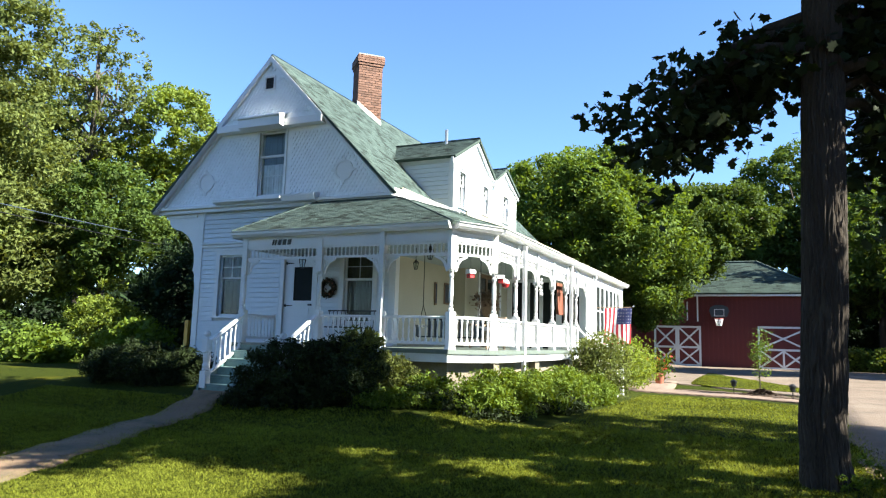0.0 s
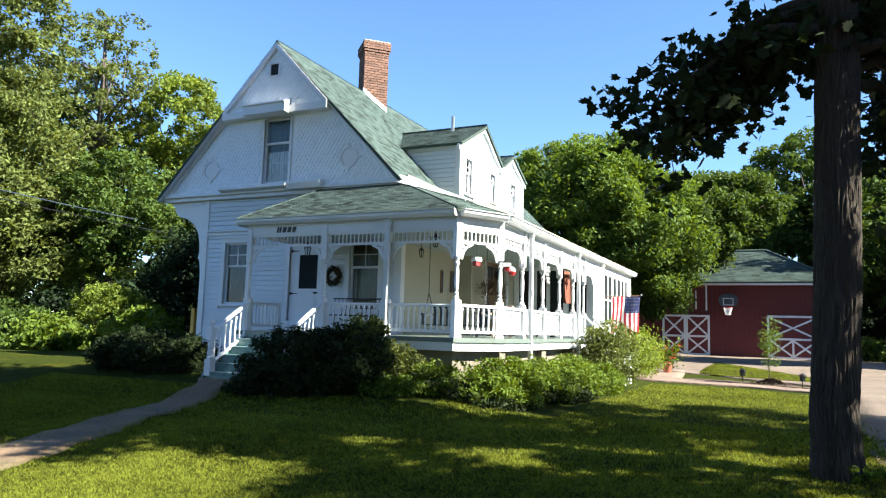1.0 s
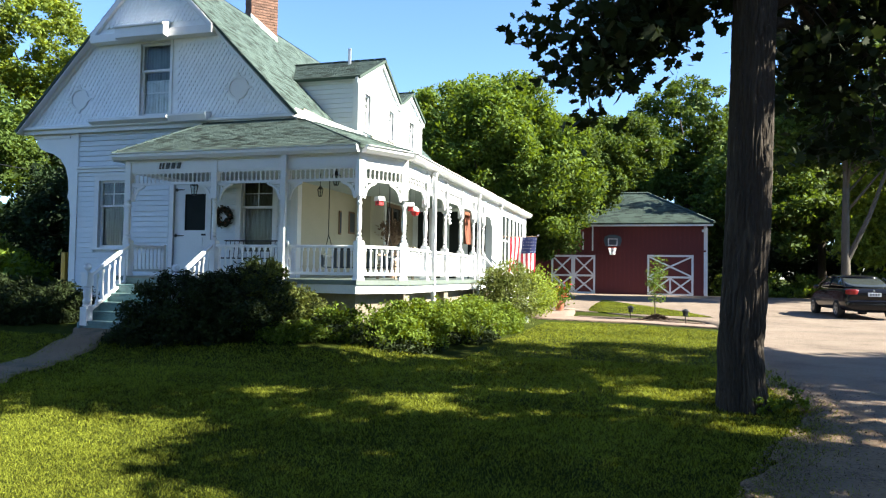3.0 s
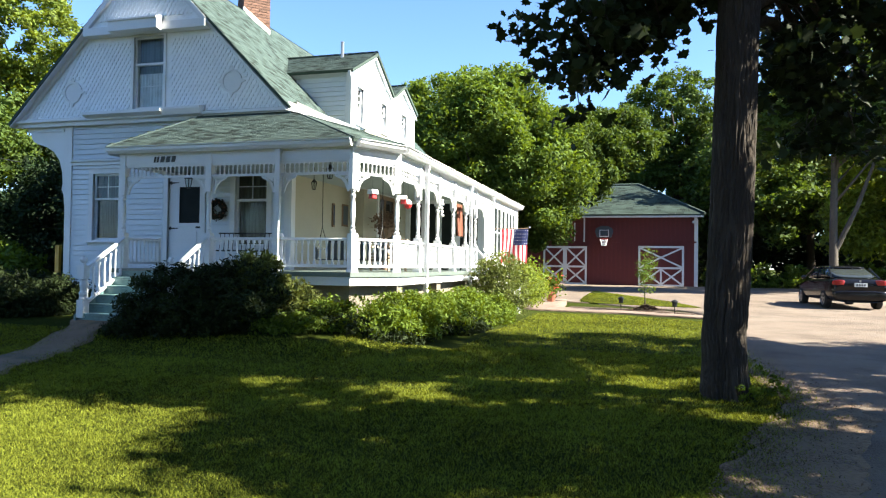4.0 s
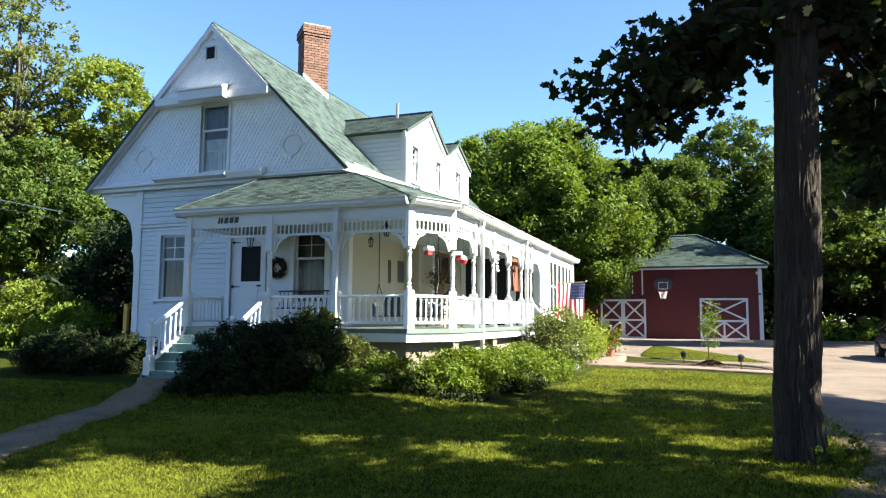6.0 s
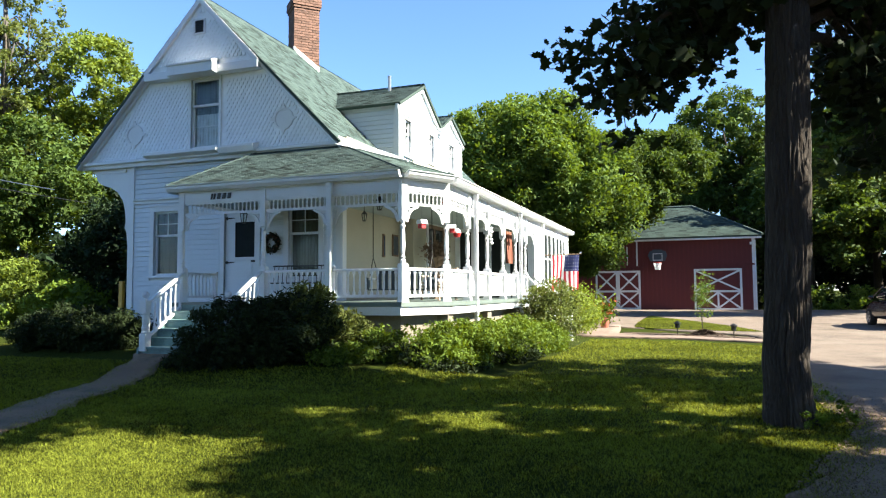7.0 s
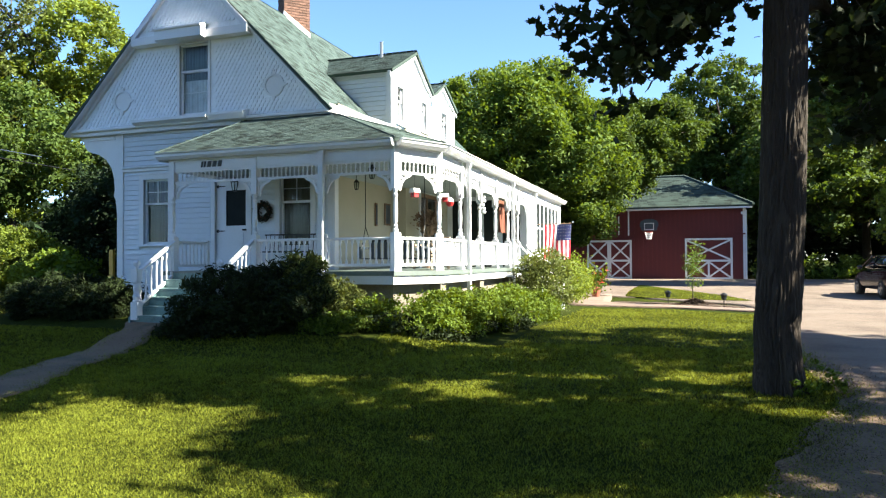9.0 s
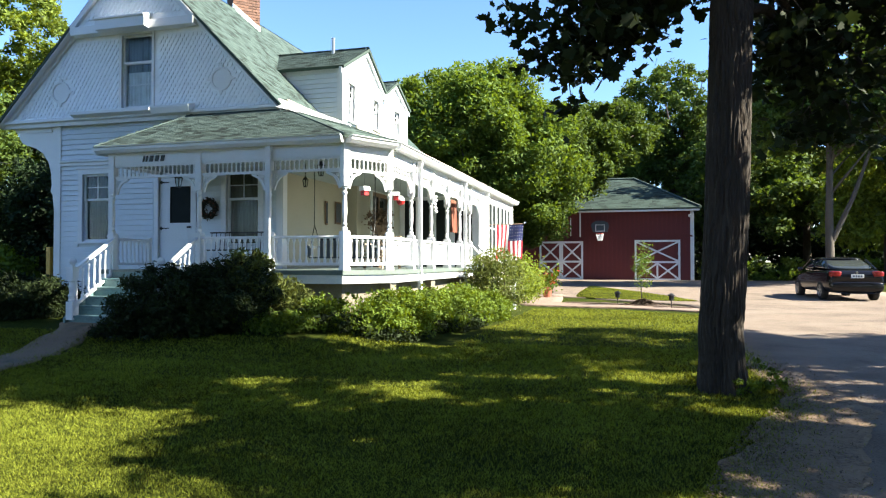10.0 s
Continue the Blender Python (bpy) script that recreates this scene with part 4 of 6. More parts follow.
run("gutter", (4.40, -0.02), (4.40, PY - 0.1), 0, 0, 0, 0, white, GUT)
ppart("ceiling", prism([(4.47, -1.98), (9.27, -1.98), (9.78, -1.12), (9.78, 11.6), (7.45, 11.6), (7.45, 3.0), (7.05, 3.0), (7.05, 0.0), (4.47, 0.0)], 3.30, 3.34, "z"), ceiling_mat)
A_, B_, C_, D_ = (4.29, -2.15, 3.565), (9.37, -2.15, 3.565), (9.96, -1.16, 3.565), (9.96, 11.75, 3.565)
E_, F_ = (7.12, -0.10, 4.56), (5.0, -0.10, 4.56)
roof_sheet("porch_roof", [
    [A_, B_, E_, F_],
    [B_, C_, E_],
    [C_, D_, (7.12, 11.75, 4.56), E_],
    [(4.29, -0.05, 3.565), A_, F_],
], roof_green, to_porch, seed=41, thick=0.04, label="low green shingle porch roof")
for a, b in ((B_, E_), (C_, E_), (A_, F_)):
    a, b = Vector(a) + Vector((0, 0, 0.03)), Vector(b) + Vector((0, 0, 0.03))
    ppart("hip_cap", tube([a, a.lerp(b, 0.5), b], [0.016, 0.016, 0.016], 6), roof_green)
ppart("roof_flashing", box(5.0, 7.05, -0.16, -0.10, 4.57, 4.61), flash_white)

# turned posts
POST = [(0.038, 0), (0.049, 0.03), (0.049, 0.05), (0.030, 0.075), (0.043, 0.11), (0.027, 0.15), (0.036, 0.2), (0.043, 0.32), (0.039, 0.5), (0.030, 0.6), (0.045, 0.64), (0.045, 0.66), (0.028, 0.69), (0.046, 0.73), (0.034, 0.76)]


def post_bm(h=None):
    bm = bmesh.new()
    add_box(bm, -0.065, 0.065, -0.065, 0.065, DZ, 1.96)
    add_box(bm, -0.06, 0.06, -0.06, 0.06, 2.72, FZ + 0.3)
    add_lathe(bm, POST, z=1.96, seg=14)
    add_box(bm, -0.075, 0.075, -0.075, 0.075, DZ, DZ + 0.05)
    add_box(bm, -0.073, 0.073, -0.073, 0.073, 1.90, 1.925)
    return bm


FRONT_POSTS = [4.60, 6.47, 7.88]
SIDE_POSTS = [0.12, 1.50, 2.80, 4.02, 5.07]
END = 6.17
first = ppart("post", post_bm(), white)
first.matrix_basis = pose(4.60, PY, 0)
for x, y, r in [(6.47, PY, 0), (7.88, PY, 0), (*C1, -30), (*C2, -60)] + [(PX, y, 0) for y in SIDE_POSTS]:
    ob = new("post", first.data)
    to_porch(ob)
    ob.matrix_basis = pose(x, y, 0, 0, 0, r)
BAL = [(0.015, 0.0), (0.019, 0.03), (0.012, 0.05), (0.017, 0.10), (0.020, 0.20), (0.014, 0.33), (0.011, 0.38), (0.018, 0.41), (0.015, 0.46)]


def turned(name, prof, sq, h, mat, seg=8, half=0.02):
    """Turned member with square ends, as a shared mesh."""
    bm = bmesh.new()
    body = [(r, z) for r, z in prof]
    s = (h - 2 * sq) / body[-1][1]
    add_lathe(bm, [(r, sq + z * s) for r, z in body], seg=seg)
    add_box(bm, -half, half, -half, half, 0, sq)
    add_box(bm, -half, half, -half, half, h - sq, h)
    bmesh.ops.recalc_face_normals(bm, faces=bm.faces)
    me = bpy.data.meshes.new(name)
    bm.to_mesh(me)
    bm.free()
    me.materials.append(mat)
    return me


BALUSTER = turned("baluster", BAL, 0.05, RAIL - 0.05 - DZ - 0.13, white)
SPIN = [(0.011, 0), (0.018, 0.02), (0.008, 0.035), (0.017, 0.085), (0.008, 0.12), (0.016, 0.14)]
SPINDLE = turned("spindle", SPIN, 0.02, 0.17, white, 7, 0.014)


def bracket_bm(flip=1):
    """Fretwork bracket between post and frieze: two arms, a curved brace and a drop."""
    bm = bmesh.new()
    f = flip
    add_prism(bm, [(f * 0.0, -0.34), (f * 0.05, -0.36), (f * 0.07, -0.30), (f * 0.11, -0.19), (f * 0.18, -0.11), (f * 0.29, -0.06), (f * 0.34, -0.03), (f * 0.32, 0.0), (f * 0.25, -0.025), (f * 0.14, -0.075), (f * 0.065, -0.155), (f * 0.03, -0.26), (f * 0.0, -0.28)], -0.014, 0.014)
    add_prism(bm, [(0, -0.03), (f * 0.27, -0.03), (f * 0.27, 0.0), (0, 0.0)], -0.012, 0.012)
    add_prism(bm, [(0, -0.30), (f * 0.03, -0.30), (f * 0.03, -0.03), (0, -0.03)], -0.012, 0.012)
    add_prism(bm, [(f * 0.02, -0.02), (f * 0.035, -0.02), (f * 0.11, -0.12), (f * 0.095, -0.13)], -0.01, 0.01)
    add_lathe(bm, [(0.03, -0.012), (0.03, 0.012)], seg=10, m=pose(f * 0.075, 0, -0.075, 90))
    return bm


def bay(a, b, rail=True, frieze=True, gap=0.115, cut=0.075, fine=False, brackets=True, size=0.85):
    """One bay between two posts: railing with balusters below, spindle frieze and brackets above."""
    d = Vector((b[0] - a[0], b[1] - a[1], 0))
    L = d.length
    m = pose(a[0], a[1], 0, 0, 0, math.degrees(math.atan2(d.y, d.x)))

    def hang(ob, parent, mm):
        ob.parent = parent
        ob.matrix_basis = mm
        return ob

    if rail:
        bm = bmesh.new()
        vs = add_prism(bm, [(-0.045, RAIL - 0.05), (0.045, RAIL - 0.05), (0.05, RAIL - 0.02), (0.035, RAIL), (-0.035, RAIL), (-0.05, RAIL - 0.02)], cut, L - cut, "x")
        railing = ppart("railing", bm, white, "white rail with turned balusters")
        railing.matrix_basis = m
        part("bottom_rail", box(cut, L - cut, -0.03, 0.03, DZ + 0.08, DZ + 0.13, 0.006), white, railing)
        n = max(2, round((L - 2 * cut) / gap))
        for i in range(n):
            x = cut + (L - 2 * cut) * (i + 0.5) / n
            hang(new("baluster", BALUSTER), railing, pose(x, 0, DZ + 0.13))
    if frieze:
        bm = box(cut - 0.02, L - cut + 0.02, -0.022, 0.022, FZ - 0.245, FZ - 0.205)
        fr = ppart("frieze", bm, white, "spindle frieze")
        fr.matrix_basis = m
        part("top_rail", box(cut - 0.02, L - cut + 0.02, -0.022, 0.022, FZ - 0.035, FZ), white, fr)
        n = max(2, round((L - 2 * cut) / 0.09))
        for i in range(n):
            x = cut + (L - 2 * cut) * (i + 0.5) / n
            hang(new("spindle", SPINDLE), fr, pose(x, 0, FZ - 0.205))
        if brackets:
            for f, x in ((1, cut - 0.01), (-1, L - cut + 0.01)):
                part("bracket", bracket_bm(f), white, fr).matrix_basis = pose(x, 0, FZ - 0.245) @ Matrix.Diagonal((size, 1, size, 1))


fx = FRONT_POSTS
bay((fx[0], PY), (fx[1], PY), rail=False)
bay((fx[1], PY), (fx[2], PY))
bay((fx[2], PY), C1)
bay(C1, C2, gap=0.13)
ys = [C2[1]] + SIDE_POSTS
for y0, y1 in zip(ys, ys[1:]):
    bay((PX, y0), (PX, y1), gap=0.085, size=0.6)
bay((PX, 5.07), (PX, END), rail=False, size=0.6)
# short rail at the porch's left end
bay((4.60, PY + 0.02), (4.60, -0.95), frieze=False)
ppart("end_post", box(4.56, 4.64, -1.03, -0.95, DZ, RAIL + 0.03, 0.006), white)

# downspouts
for x, y in ((7.92, PY - 0.10), (PX + 0.11, 0.36), (PX + 0.11, 4.16), (PX + 0.11, 6.9)):
    bm = bmesh.new()
    add_box(bm, -0.04, 0.04, -0.03, 0.03, 0.5, 3.36)
    add_box(bm, -0.05, 0.05, -0.045, 0.045, 3.36, 3.52)
    for z in (1.1, 2.2, 3.1):
        add_box(bm, -0.045, 0.045, -0.035, 0.035, z, z + 0.03)
    for k in (-0.02, 0.02):
        add_box(bm, k - 0.006, k + 0.006, -0.034, 0.034, 0.5, 3.36)
    ds = ppart("downspout", bm, white, "white ribbed downspout")
    ds.matrix_basis = pose(x, y, 0)

# enclosed end of the porch: wall with tall narrow windows
ENC = [(a, b, 1.72, 3.18) for a, b in ((7.37, 7.93), (8.06, 8.51), (8.74, 9.17), (9.42, 9.82), (10.03, 10.40), (10.62, 10.95))]
bm = bmesh.new()
cells(bm, END, 11.6, 0.3, 3.30, ENC, PX - 0.1, PX + 0.02, "x")
bmesh.ops.remove_doubles(bm, verts=bm.verts[:], dist=0.001)
ppart("enclosure_wall", bm, white, "white boarded enclosed end of the porch")
bm = bmesh.new()
EFW = [(7.6, 7.95, 1.8, 3.2), (8.15, 8.45, 1.26, 3.2), (8.55, 8.95, 1.26, 3.2), (9.1, 9.62, 1.26, 3.2)]
cells(bm, 7.46, PX - 0.102, 1.242, 3.3, EFW, END, END + 0.1, "y")
bmesh.ops.remove_doubles(bm, verts=bm.verts[:], dist=0.001)
ppart("enclosure_wall", bm, white)
for a, b, c, d in EFW:
    ppart("pane", box(a, b, END + 0.05, END + 0.056, c, d), dark_pane_mat, "dark pane standing in for the unlit room behind")
ppart("enclosure_wall", box(7.46, PX + 0.02, 11.602, 11.7, 0.3, 3.5), white)
for a, b, c, d in ENC:
    bm = bmesh.new()
    cells(bm, a - 0.04, b + 0.04, c - 0.06, d + 0.05, [(a, b, c, d)], PX + 0.02, PX + 0.028, "x")
    w = ppart("window", bm, white, "tall narrow window with dark panes")
    part("sill", box(PX + 0.022, PX + 0.05, a - 0.05, b + 0.05, c - 0.09, c - 0.062), white, w)
    part("pane", box(PX + 0.004, PX + 0.010, a, b, c, d), dark_pane_mat, w)
    part("sash_bar", box(PX + 0.011, PX + 0.018, a, b, (c + d) / 2 - 0.02, (c + d) / 2 + 0.02), white, w)

# side steps beside the enclosure
side_steps = thing("side_steps", "white side steps with a sloping handrail", "steps", (10.3, 5.5, 0))
sl = lambda n, bm, mat, lab="": under(part(n, bm, mat, None, lab), side_steps)
for i in range(6):
    z = DZ - 0.2 * (i + 1)
    sl("tread", box(9.93 + 0.15 * i, 9.93 + 0.15 * (i + 1) + 0.03, 5.12, 5.85, z, z + 0.04, 0.006), deck_paint)
    sl("riser", box(9.93 + 0.15 * i, 9.95 + 0.15 * i, 5.14, 5.83, z + 0.04, z + 0.2), white)
for y in (5.08, 5.88):
    sl("handrail", tube([(9.85, y, 1.88), (10.85, y, 0.75)], 0.03, 6), white)
    sl("newel", box(10.80, 10.90, y - 0.05, y + 0.05, -0.02, 0.85, 0.008), white)

# ---- front stairs ----
stairs = thing("front_stairs", "pale teal painted wooden stairs with white railings", "stairs", (5.5, -2.6, 0.4))
st = lambda n, bm, mat, lab="": under(part(n, bm, mat, None, lab), stairs)
NR = 6
g0 = 0.36
RUN = 0.205
rise = (DZ - g0) / NR
for i in range(1, NR):
    z = DZ - rise * i
    y = -2.12 - RUN * (i - 1)
    st("tread", box(4.68, 6.52, y - RUN - 0.03, y, z - 0.04, z, 0.008), stair_paint)
    st("riser", box(4.70, 6.50, y - 0.02, y - 0.001, z, z + rise - 0.042), stair_paint)
st("riser", box(4.70, 6.50, -2.12 - RUN * (NR - 1) - 0.0, -2.10 - RUN * (NR - 1), g0 - 0.1, g0 + rise - 0.042), stair_paint)
for x in (4.66, 6.52):
    st("stringer", prism([(-2.1, DZ - 0.05), (-2.1, g0 - 0.1), (-3.2, g0 - 0.1), (-3.2, g0 + 0.12)], x - 0.02 if x < 5 else x, x + 0.02 if x < 5 else x + 0.04, "x"), stair_paint)
NEW = [(0.05, 0), (0.07, 0.02), (0.055, 0.05), (0.07, 0.10), (0.048, 0.16), (0.062, 0.26), (0.05, 0.33), (0.068, 0.36), (0.05, 0.39)]
NY = -3.12
for x in (4.75, 6.53):
    bm = bmesh.new()
    add_box(bm, -0.07, 0.07, -0.07, 0.07, 0.44, 0.75)
    add_lathe(bm, NEW, z=0.75, seg=14)
    add_box(bm, -0.068, 0.068, -0.068, 0.068, 1.13, 1.32)
    add_box(bm, -0.082, 0.082, -0.082, 0.082, 1.32, 1.345)
    add_lathe(bm, [(0.03, 0), (0.035, 0.02), (0.03, 0.035)] + [(0.065 * math.sin(a), 0.10 - 0.065 * math.cos(a)) for a in [0.5 + 2.6 * k / 7 for k in range(8)]], z=1.345, seg=14)
    nw = st("newel", bm, white, "turned newel post with ball finial")
    nw.matrix_basis = pose(x, NY, 0)
    top0, top1 = Vector((x, NY, 1.27)), Vector((4.68 if x < 5 else 6.46, PY - 0.05, 1.87))
    low0, low1 = top0 - Vector((0, 0, 0.62)), top1 - Vector((0, 0, 0.62))
    for a, b, w in ((top0, top1, 0.035), (low0, low1, 0.028)):
        bm = bmesh.new()
        d = b - a
        for z0, z1, hw in ((-0.03, 0.02, w),):
            q = [a + Vector((-hw, 0, z0)), a + Vector((hw, 0, z0)), a + Vector((hw, 0, z1)), a + Vector((-hw, 0, z1)), b + Vector((-hw, 0, z0)), b + Vector((hw, 0, z0)), b + Vector((hw, 0, z1)), b + Vector((-hw, 0, z1))]
            vv = [bm.verts.new(p) for p in q]
            for f in ((0, 3, 2, 1), (4, 5, 6, 7), (0, 1, 5, 4), (1, 2, 6, 5), (2, 3, 7, 6), (3, 0, 4, 7)):
                bm.faces.new([vv[i] for i in f])
        st("handrail" if a is top0 else "bottom_rail", bm, white)
    for k in range(7):
        t = (k + 0.7) / 7.4
        p = low0.lerp(low1, t)
        ob = new("baluster", BALUSTER)
        under(ob, stairs)
        ob.matrix_basis = pose(p.x, p.y, p.z + 0.02) @ Matrix.Diagonal((1, 1, 0.58 / 0.465, 1))

# ---- barn ----
barn = thing("barn", "dark red barn with white crossed doors and green hip roof", "barn", (11, 30, 0.25))
br = lambda n, bm, mat, lab="": under(part(n, bm, mat, None, lab), barn)
BX0, BX1, BY, BZ = 2.0, 17.2, 30.0, 4.42
bwall = br("wall", box(BX0, BX1, BY, BY + 0.2, 0.0, BZ), red_barn, "dark red boarded wall")
for q in ((BX1 - 0.2, BX1, BY + 0.2, 39.0), (BX0, BX0 + 0.2, BY + 0.2, 39.0), (BX0, BX1, 39.0, 39.2)):
    br("wall", box(*q, 0.0, BZ), red_barn)
x = BX0
rng = np.random.default_rng(8)
bw = 0.26
bm = bmesh.new()
add_box(bm, -0.5, 0.5, 0, 0.02, 0, 1)
me = bpy.data.meshes.new("board")
bm.to_mesh(me)
bm.free()
me.materials.append(red_barn)
while x < BX1 - 0.02:
    w = min(bw, BX1 - x)
    for z0, z1 in ((0.2, 2.92), (2.98, BZ)):
        ob = new("board", me)
        ob.parent = bwall
        ob.matrix_basis = Matrix.LocRotScale((x + w / 2, BY - 0.02 - rng.uniform(0, 0.006), z0), None, (w - 0.008, 1, z1 - z0))
    x += bw
br("ledger", box(BX0, BX1 + 0.02, BY - 0.06, BY - 0.022, 2.90, 3.0), red_barn)
br("corner_board", box(BX1 - 0.14, BX1 + 0.03, BY - 0.05, BY - 0.022, 0.25, BZ), white)
br("fascia", box(BX0 - 0.3, BX1 + 0.35, BY - 0.42, BY - 0.38, BZ - 0.02, BZ + 0.18), white)
br("soffit", box(BX0 - 0.3, BX1 + 0.33, BY - 0.38, BY, BZ - 0.01, BZ + 0.03), white)
ex0, ex1, ey0, ey1, ez = BX0 - 0.35, BX1 + 0.40, BY - 0.45, 39.6, BZ + 0.14
rz = 6.85
roof_sheet("roof", [
    [(ex0, ey0, ez), (ex1, ey0, ez), (13.9, 34.6, rz), (6.0, 34.6, rz)],
    [(ex1, ey0, ez), (ex1, ey1, ez), (13.9, 34.6, rz)],
    [(ex1, ey1, ez), (ex0, ey1, ez), (6.0, 34.6, rz), (13.9, 34.6, rz)],
    [(ex0, ey1, ez), (ex0, ey0, ez), (6.0, 34.6, rz)],
], roof_barn, lambda ob: under(ob, barn), seed=51, tab=0.45, course=0.2, thick=0.1, label="green shingle hip roof")
for a, b in (((ex1, ey0, ez), (13.9, 34.6, rz)), ((6.0, 34.6, rz), (13.9, 34.6, rz))):
    br("hip_cap", tube([Vector(a) + Vector((0, 0, 0.05)), Vector(b) + Vector((0, 0, 0.05))], 0.09, 6), roof_barn)


def barn_door(x0, x1, z0, z1, leaves_, split):
    """Doors with white frames and crossed braces above and below a middle rail."""
    t = 0.115
    y0, y1 = BY - 0.10, BY - 0.06
    d = br("barn_door", box(x0, x1, BY - 0.06, BY - 0.03, z0, z1), red_barn, "red barn door with white crossed braces")
    fr = lambda n, bm: setp(n, bm, d)
    for i in range(leaves_):
        a = x0 + (x1 - x0) * i / leaves_
        b = x0 + (x1 - x0) * (i + 1) / leaves_
        for p, q, r, s in ((a, a + t, z0, z1), (b - t, b, z0, z1), (a + t, b - t, z1 - t, z1), (a + t, b - t, z0, z0 + t), (a + t, b - t, split - t / 2, split + t / 2)):
            fr("rail", box(p, q, y0, y1, r, s))
        for r, s, n in ((split + t / 2, z1 - t, 1), (z0 + t, split - t / 2, 1 if leaves_ == 2 else 2)):
            for k in range(n):
                p = a + t + (b - a - 2 * t) * k / n
                q = a + t + (b - a - 2 * t) * (k + 1) / n
                for u, v in (((p, r), (q, s)), ((p, s), (q, r))):
                    dx, dz = q - p, (v[1] - u[1])
                    L = math.hypot(dx, dz)
                    ox, oz = -dz / L * t * 0.42, dx / L * t * 0.42
                    fr("brace", prism([(u[0] + ox, u[1] + oz), (u[0] - ox, u[1] - oz), (v[0] - ox, v[1] - oz), (v[0] + ox, v[1] + oz)], y0 + (0.006 if v[1] > u[1] else 0.010), y1))
                if k:
                    fr("rail", box(p - t * 0.45, p + t * 0.45, y0 + 0.002, y1, r, s))
    return d


def setp(n, bm, d):
    ob = part(n, bm, white)
    ob.parent = d
    return ob


barn_door(8.30, 10.93, 0.36, 2.68, 2, 1.45)
barn_door(13.93, 16.50, 0.34, 2.72, 1, 1.42)
br("door_track", box(8.1, 11.1, BY - 0.12, BY - 0.06, 2.70, 2.76), red_barn)
br("downspout", box(10.72, 10.80, BY - 0.10, BY - 0.03, 2.95, BZ), white)
br("downspout", box(10.16, 10.22, BY - 0.08, BY - 0.03, 3.0, 4.1), white)
br("downspout", box(8.92, 8.97, BY - 0.08, BY - 0.03, 3.0, 3.7), white)
br("downspout", box(BX1 - 0.02, BX1 + 0.06, BY - 0.12, BY - 0.04, 0.3, BZ - 0.1), white)
br("floodlight", box(BX1 - 0.25, BX1 - 0.05, BY - 0.25, BY - 0.05, 4.05, 4.2, 0.03), white)
br("sill_stone", box(BX0, BX1, BY - 0.08, BY, 0.0, 0.28), foundation)
hoop = thing("basketball_hoop", "dark fan-shaped basketball backboard with white net", "basketball hoop", (11.95, 29.8, 3.0))
fan = [(-0.42, -0.34), (0.42, -0.34), (0.54, 0.02), (0.46, 0.22), (0.2, 0.34), (-0.2, 0.34), (-0.46, 0.22), (-0.54, 0.02)]
part("backboard", prism(fan, -0.03, 0.0), grey_panel, hoop).location = (0, -0.1, 0.55)
bm = bmesh.new()
cells(bm, -0.27, 0.27, 0.25, 0.66, [(-0.235, 0.235, 0.285, 0.625)], -0.14, -0.131, "y")
part("target_frame", bm, white, hoop)
bm = bmesh.new()
for k in range(24):
    a, b = 2 * math.pi * k / 24, 2 * math.pi * (k + 1) / 24
    add_tube(bm, [(0.23 * math.cos(a), -0.40 + 0.23 * math.sin(a), 0.1), (0.23 * math.cos(b), -0.40 + 0.23 * math.sin(b), 0.1)], [0.012, 0.012], 5)
part("rim", bm, red_paint, hoop)
bm = bmesh.new()
for k in range(12):
    a, b = 2 * math.pi * k / 12, 2 * math.pi * (k + 1.5) / 12
    for s in (1, -1):
        add_tube(bm, [(0.225 * math.cos(s * a), -0.40 + 0.225 * math.sin(s * a), 0.09), (0.14 * math.cos(s * b), -0.40 + 0.14 * math.sin(s * b), -0.3)], [0.012, 0.012], 4)
part("net", bm, white, hoop)
part("mount", box(-0.12, 0.12, -0.1, 0.17, 0.3, 0.9), black_metal, hoop)

# ---- planting ----
# big maple in front, its trunk beside the drive
MAPLE = np.array([(0.0, 0.5), (0.15, 0.28), (0.34, 0.36), (0.31, 0.15), (0.52, 0.06), (0.36, -0.12), (0.32, -0.32), (0.0, -0.24), (-0.32, -0.32), (-0.36, -0.12), (-0.52, 0.06), (-0.31, 0.15), (-0.34, 0.36), (-0.15, 0.28)])
MAPLE = np.concatenate([MAPLE[:, ::-1], (0.10 * np.abs(MAPLE[:, :1]) - 0.12 * (MAPLE[:, 1:] - 0.1) ** 2)], axis=1)


def sprays(rng, tips, per, spread, droop=0.25):
    """Leaf places strung along hanging sprays at the limb tips."""
    c = np.repeat(tips, per, axis=0)
    d = rng.normal(size=c.shape) * np.array([1, 1, 0.38])
    P = c + d * spread
    P[:, 2] -= droop * np.linalg.norm(d[:, :2], axis=1) * spread
    return P


TX, TY = 14.93, -5.35
maple = thing("maple_tree", "large shade maple with ridged bark and drooping dark leaves", "tree", (TX, TY, ground_z(TX, TY)))
rng = np.random.default_rng(77)
bm = bmesh.new()
tp = [(0.0, 0.0, -0.2), (0.0, 0, 0.0), (-0.01, 0, 0.25), (-0.02, 0, 0.6), (0.02, 0, 1.2), (0.05, 0, 2.0), (0.08, 0, 3.0), (0.12, 0, 4.2), (0.15, 0.05, 5.6), (0.2, 0.1, 7.5), (0.2, 0.2, 10.0), (0.3, 0.2, 12.5)]
tr = [0.29, 0.245, 0.222, 0.212, 0.208, 0.206, 0.205, 0.20, 0.185, 0.16, 0.11, 0.03]
SEG = 168
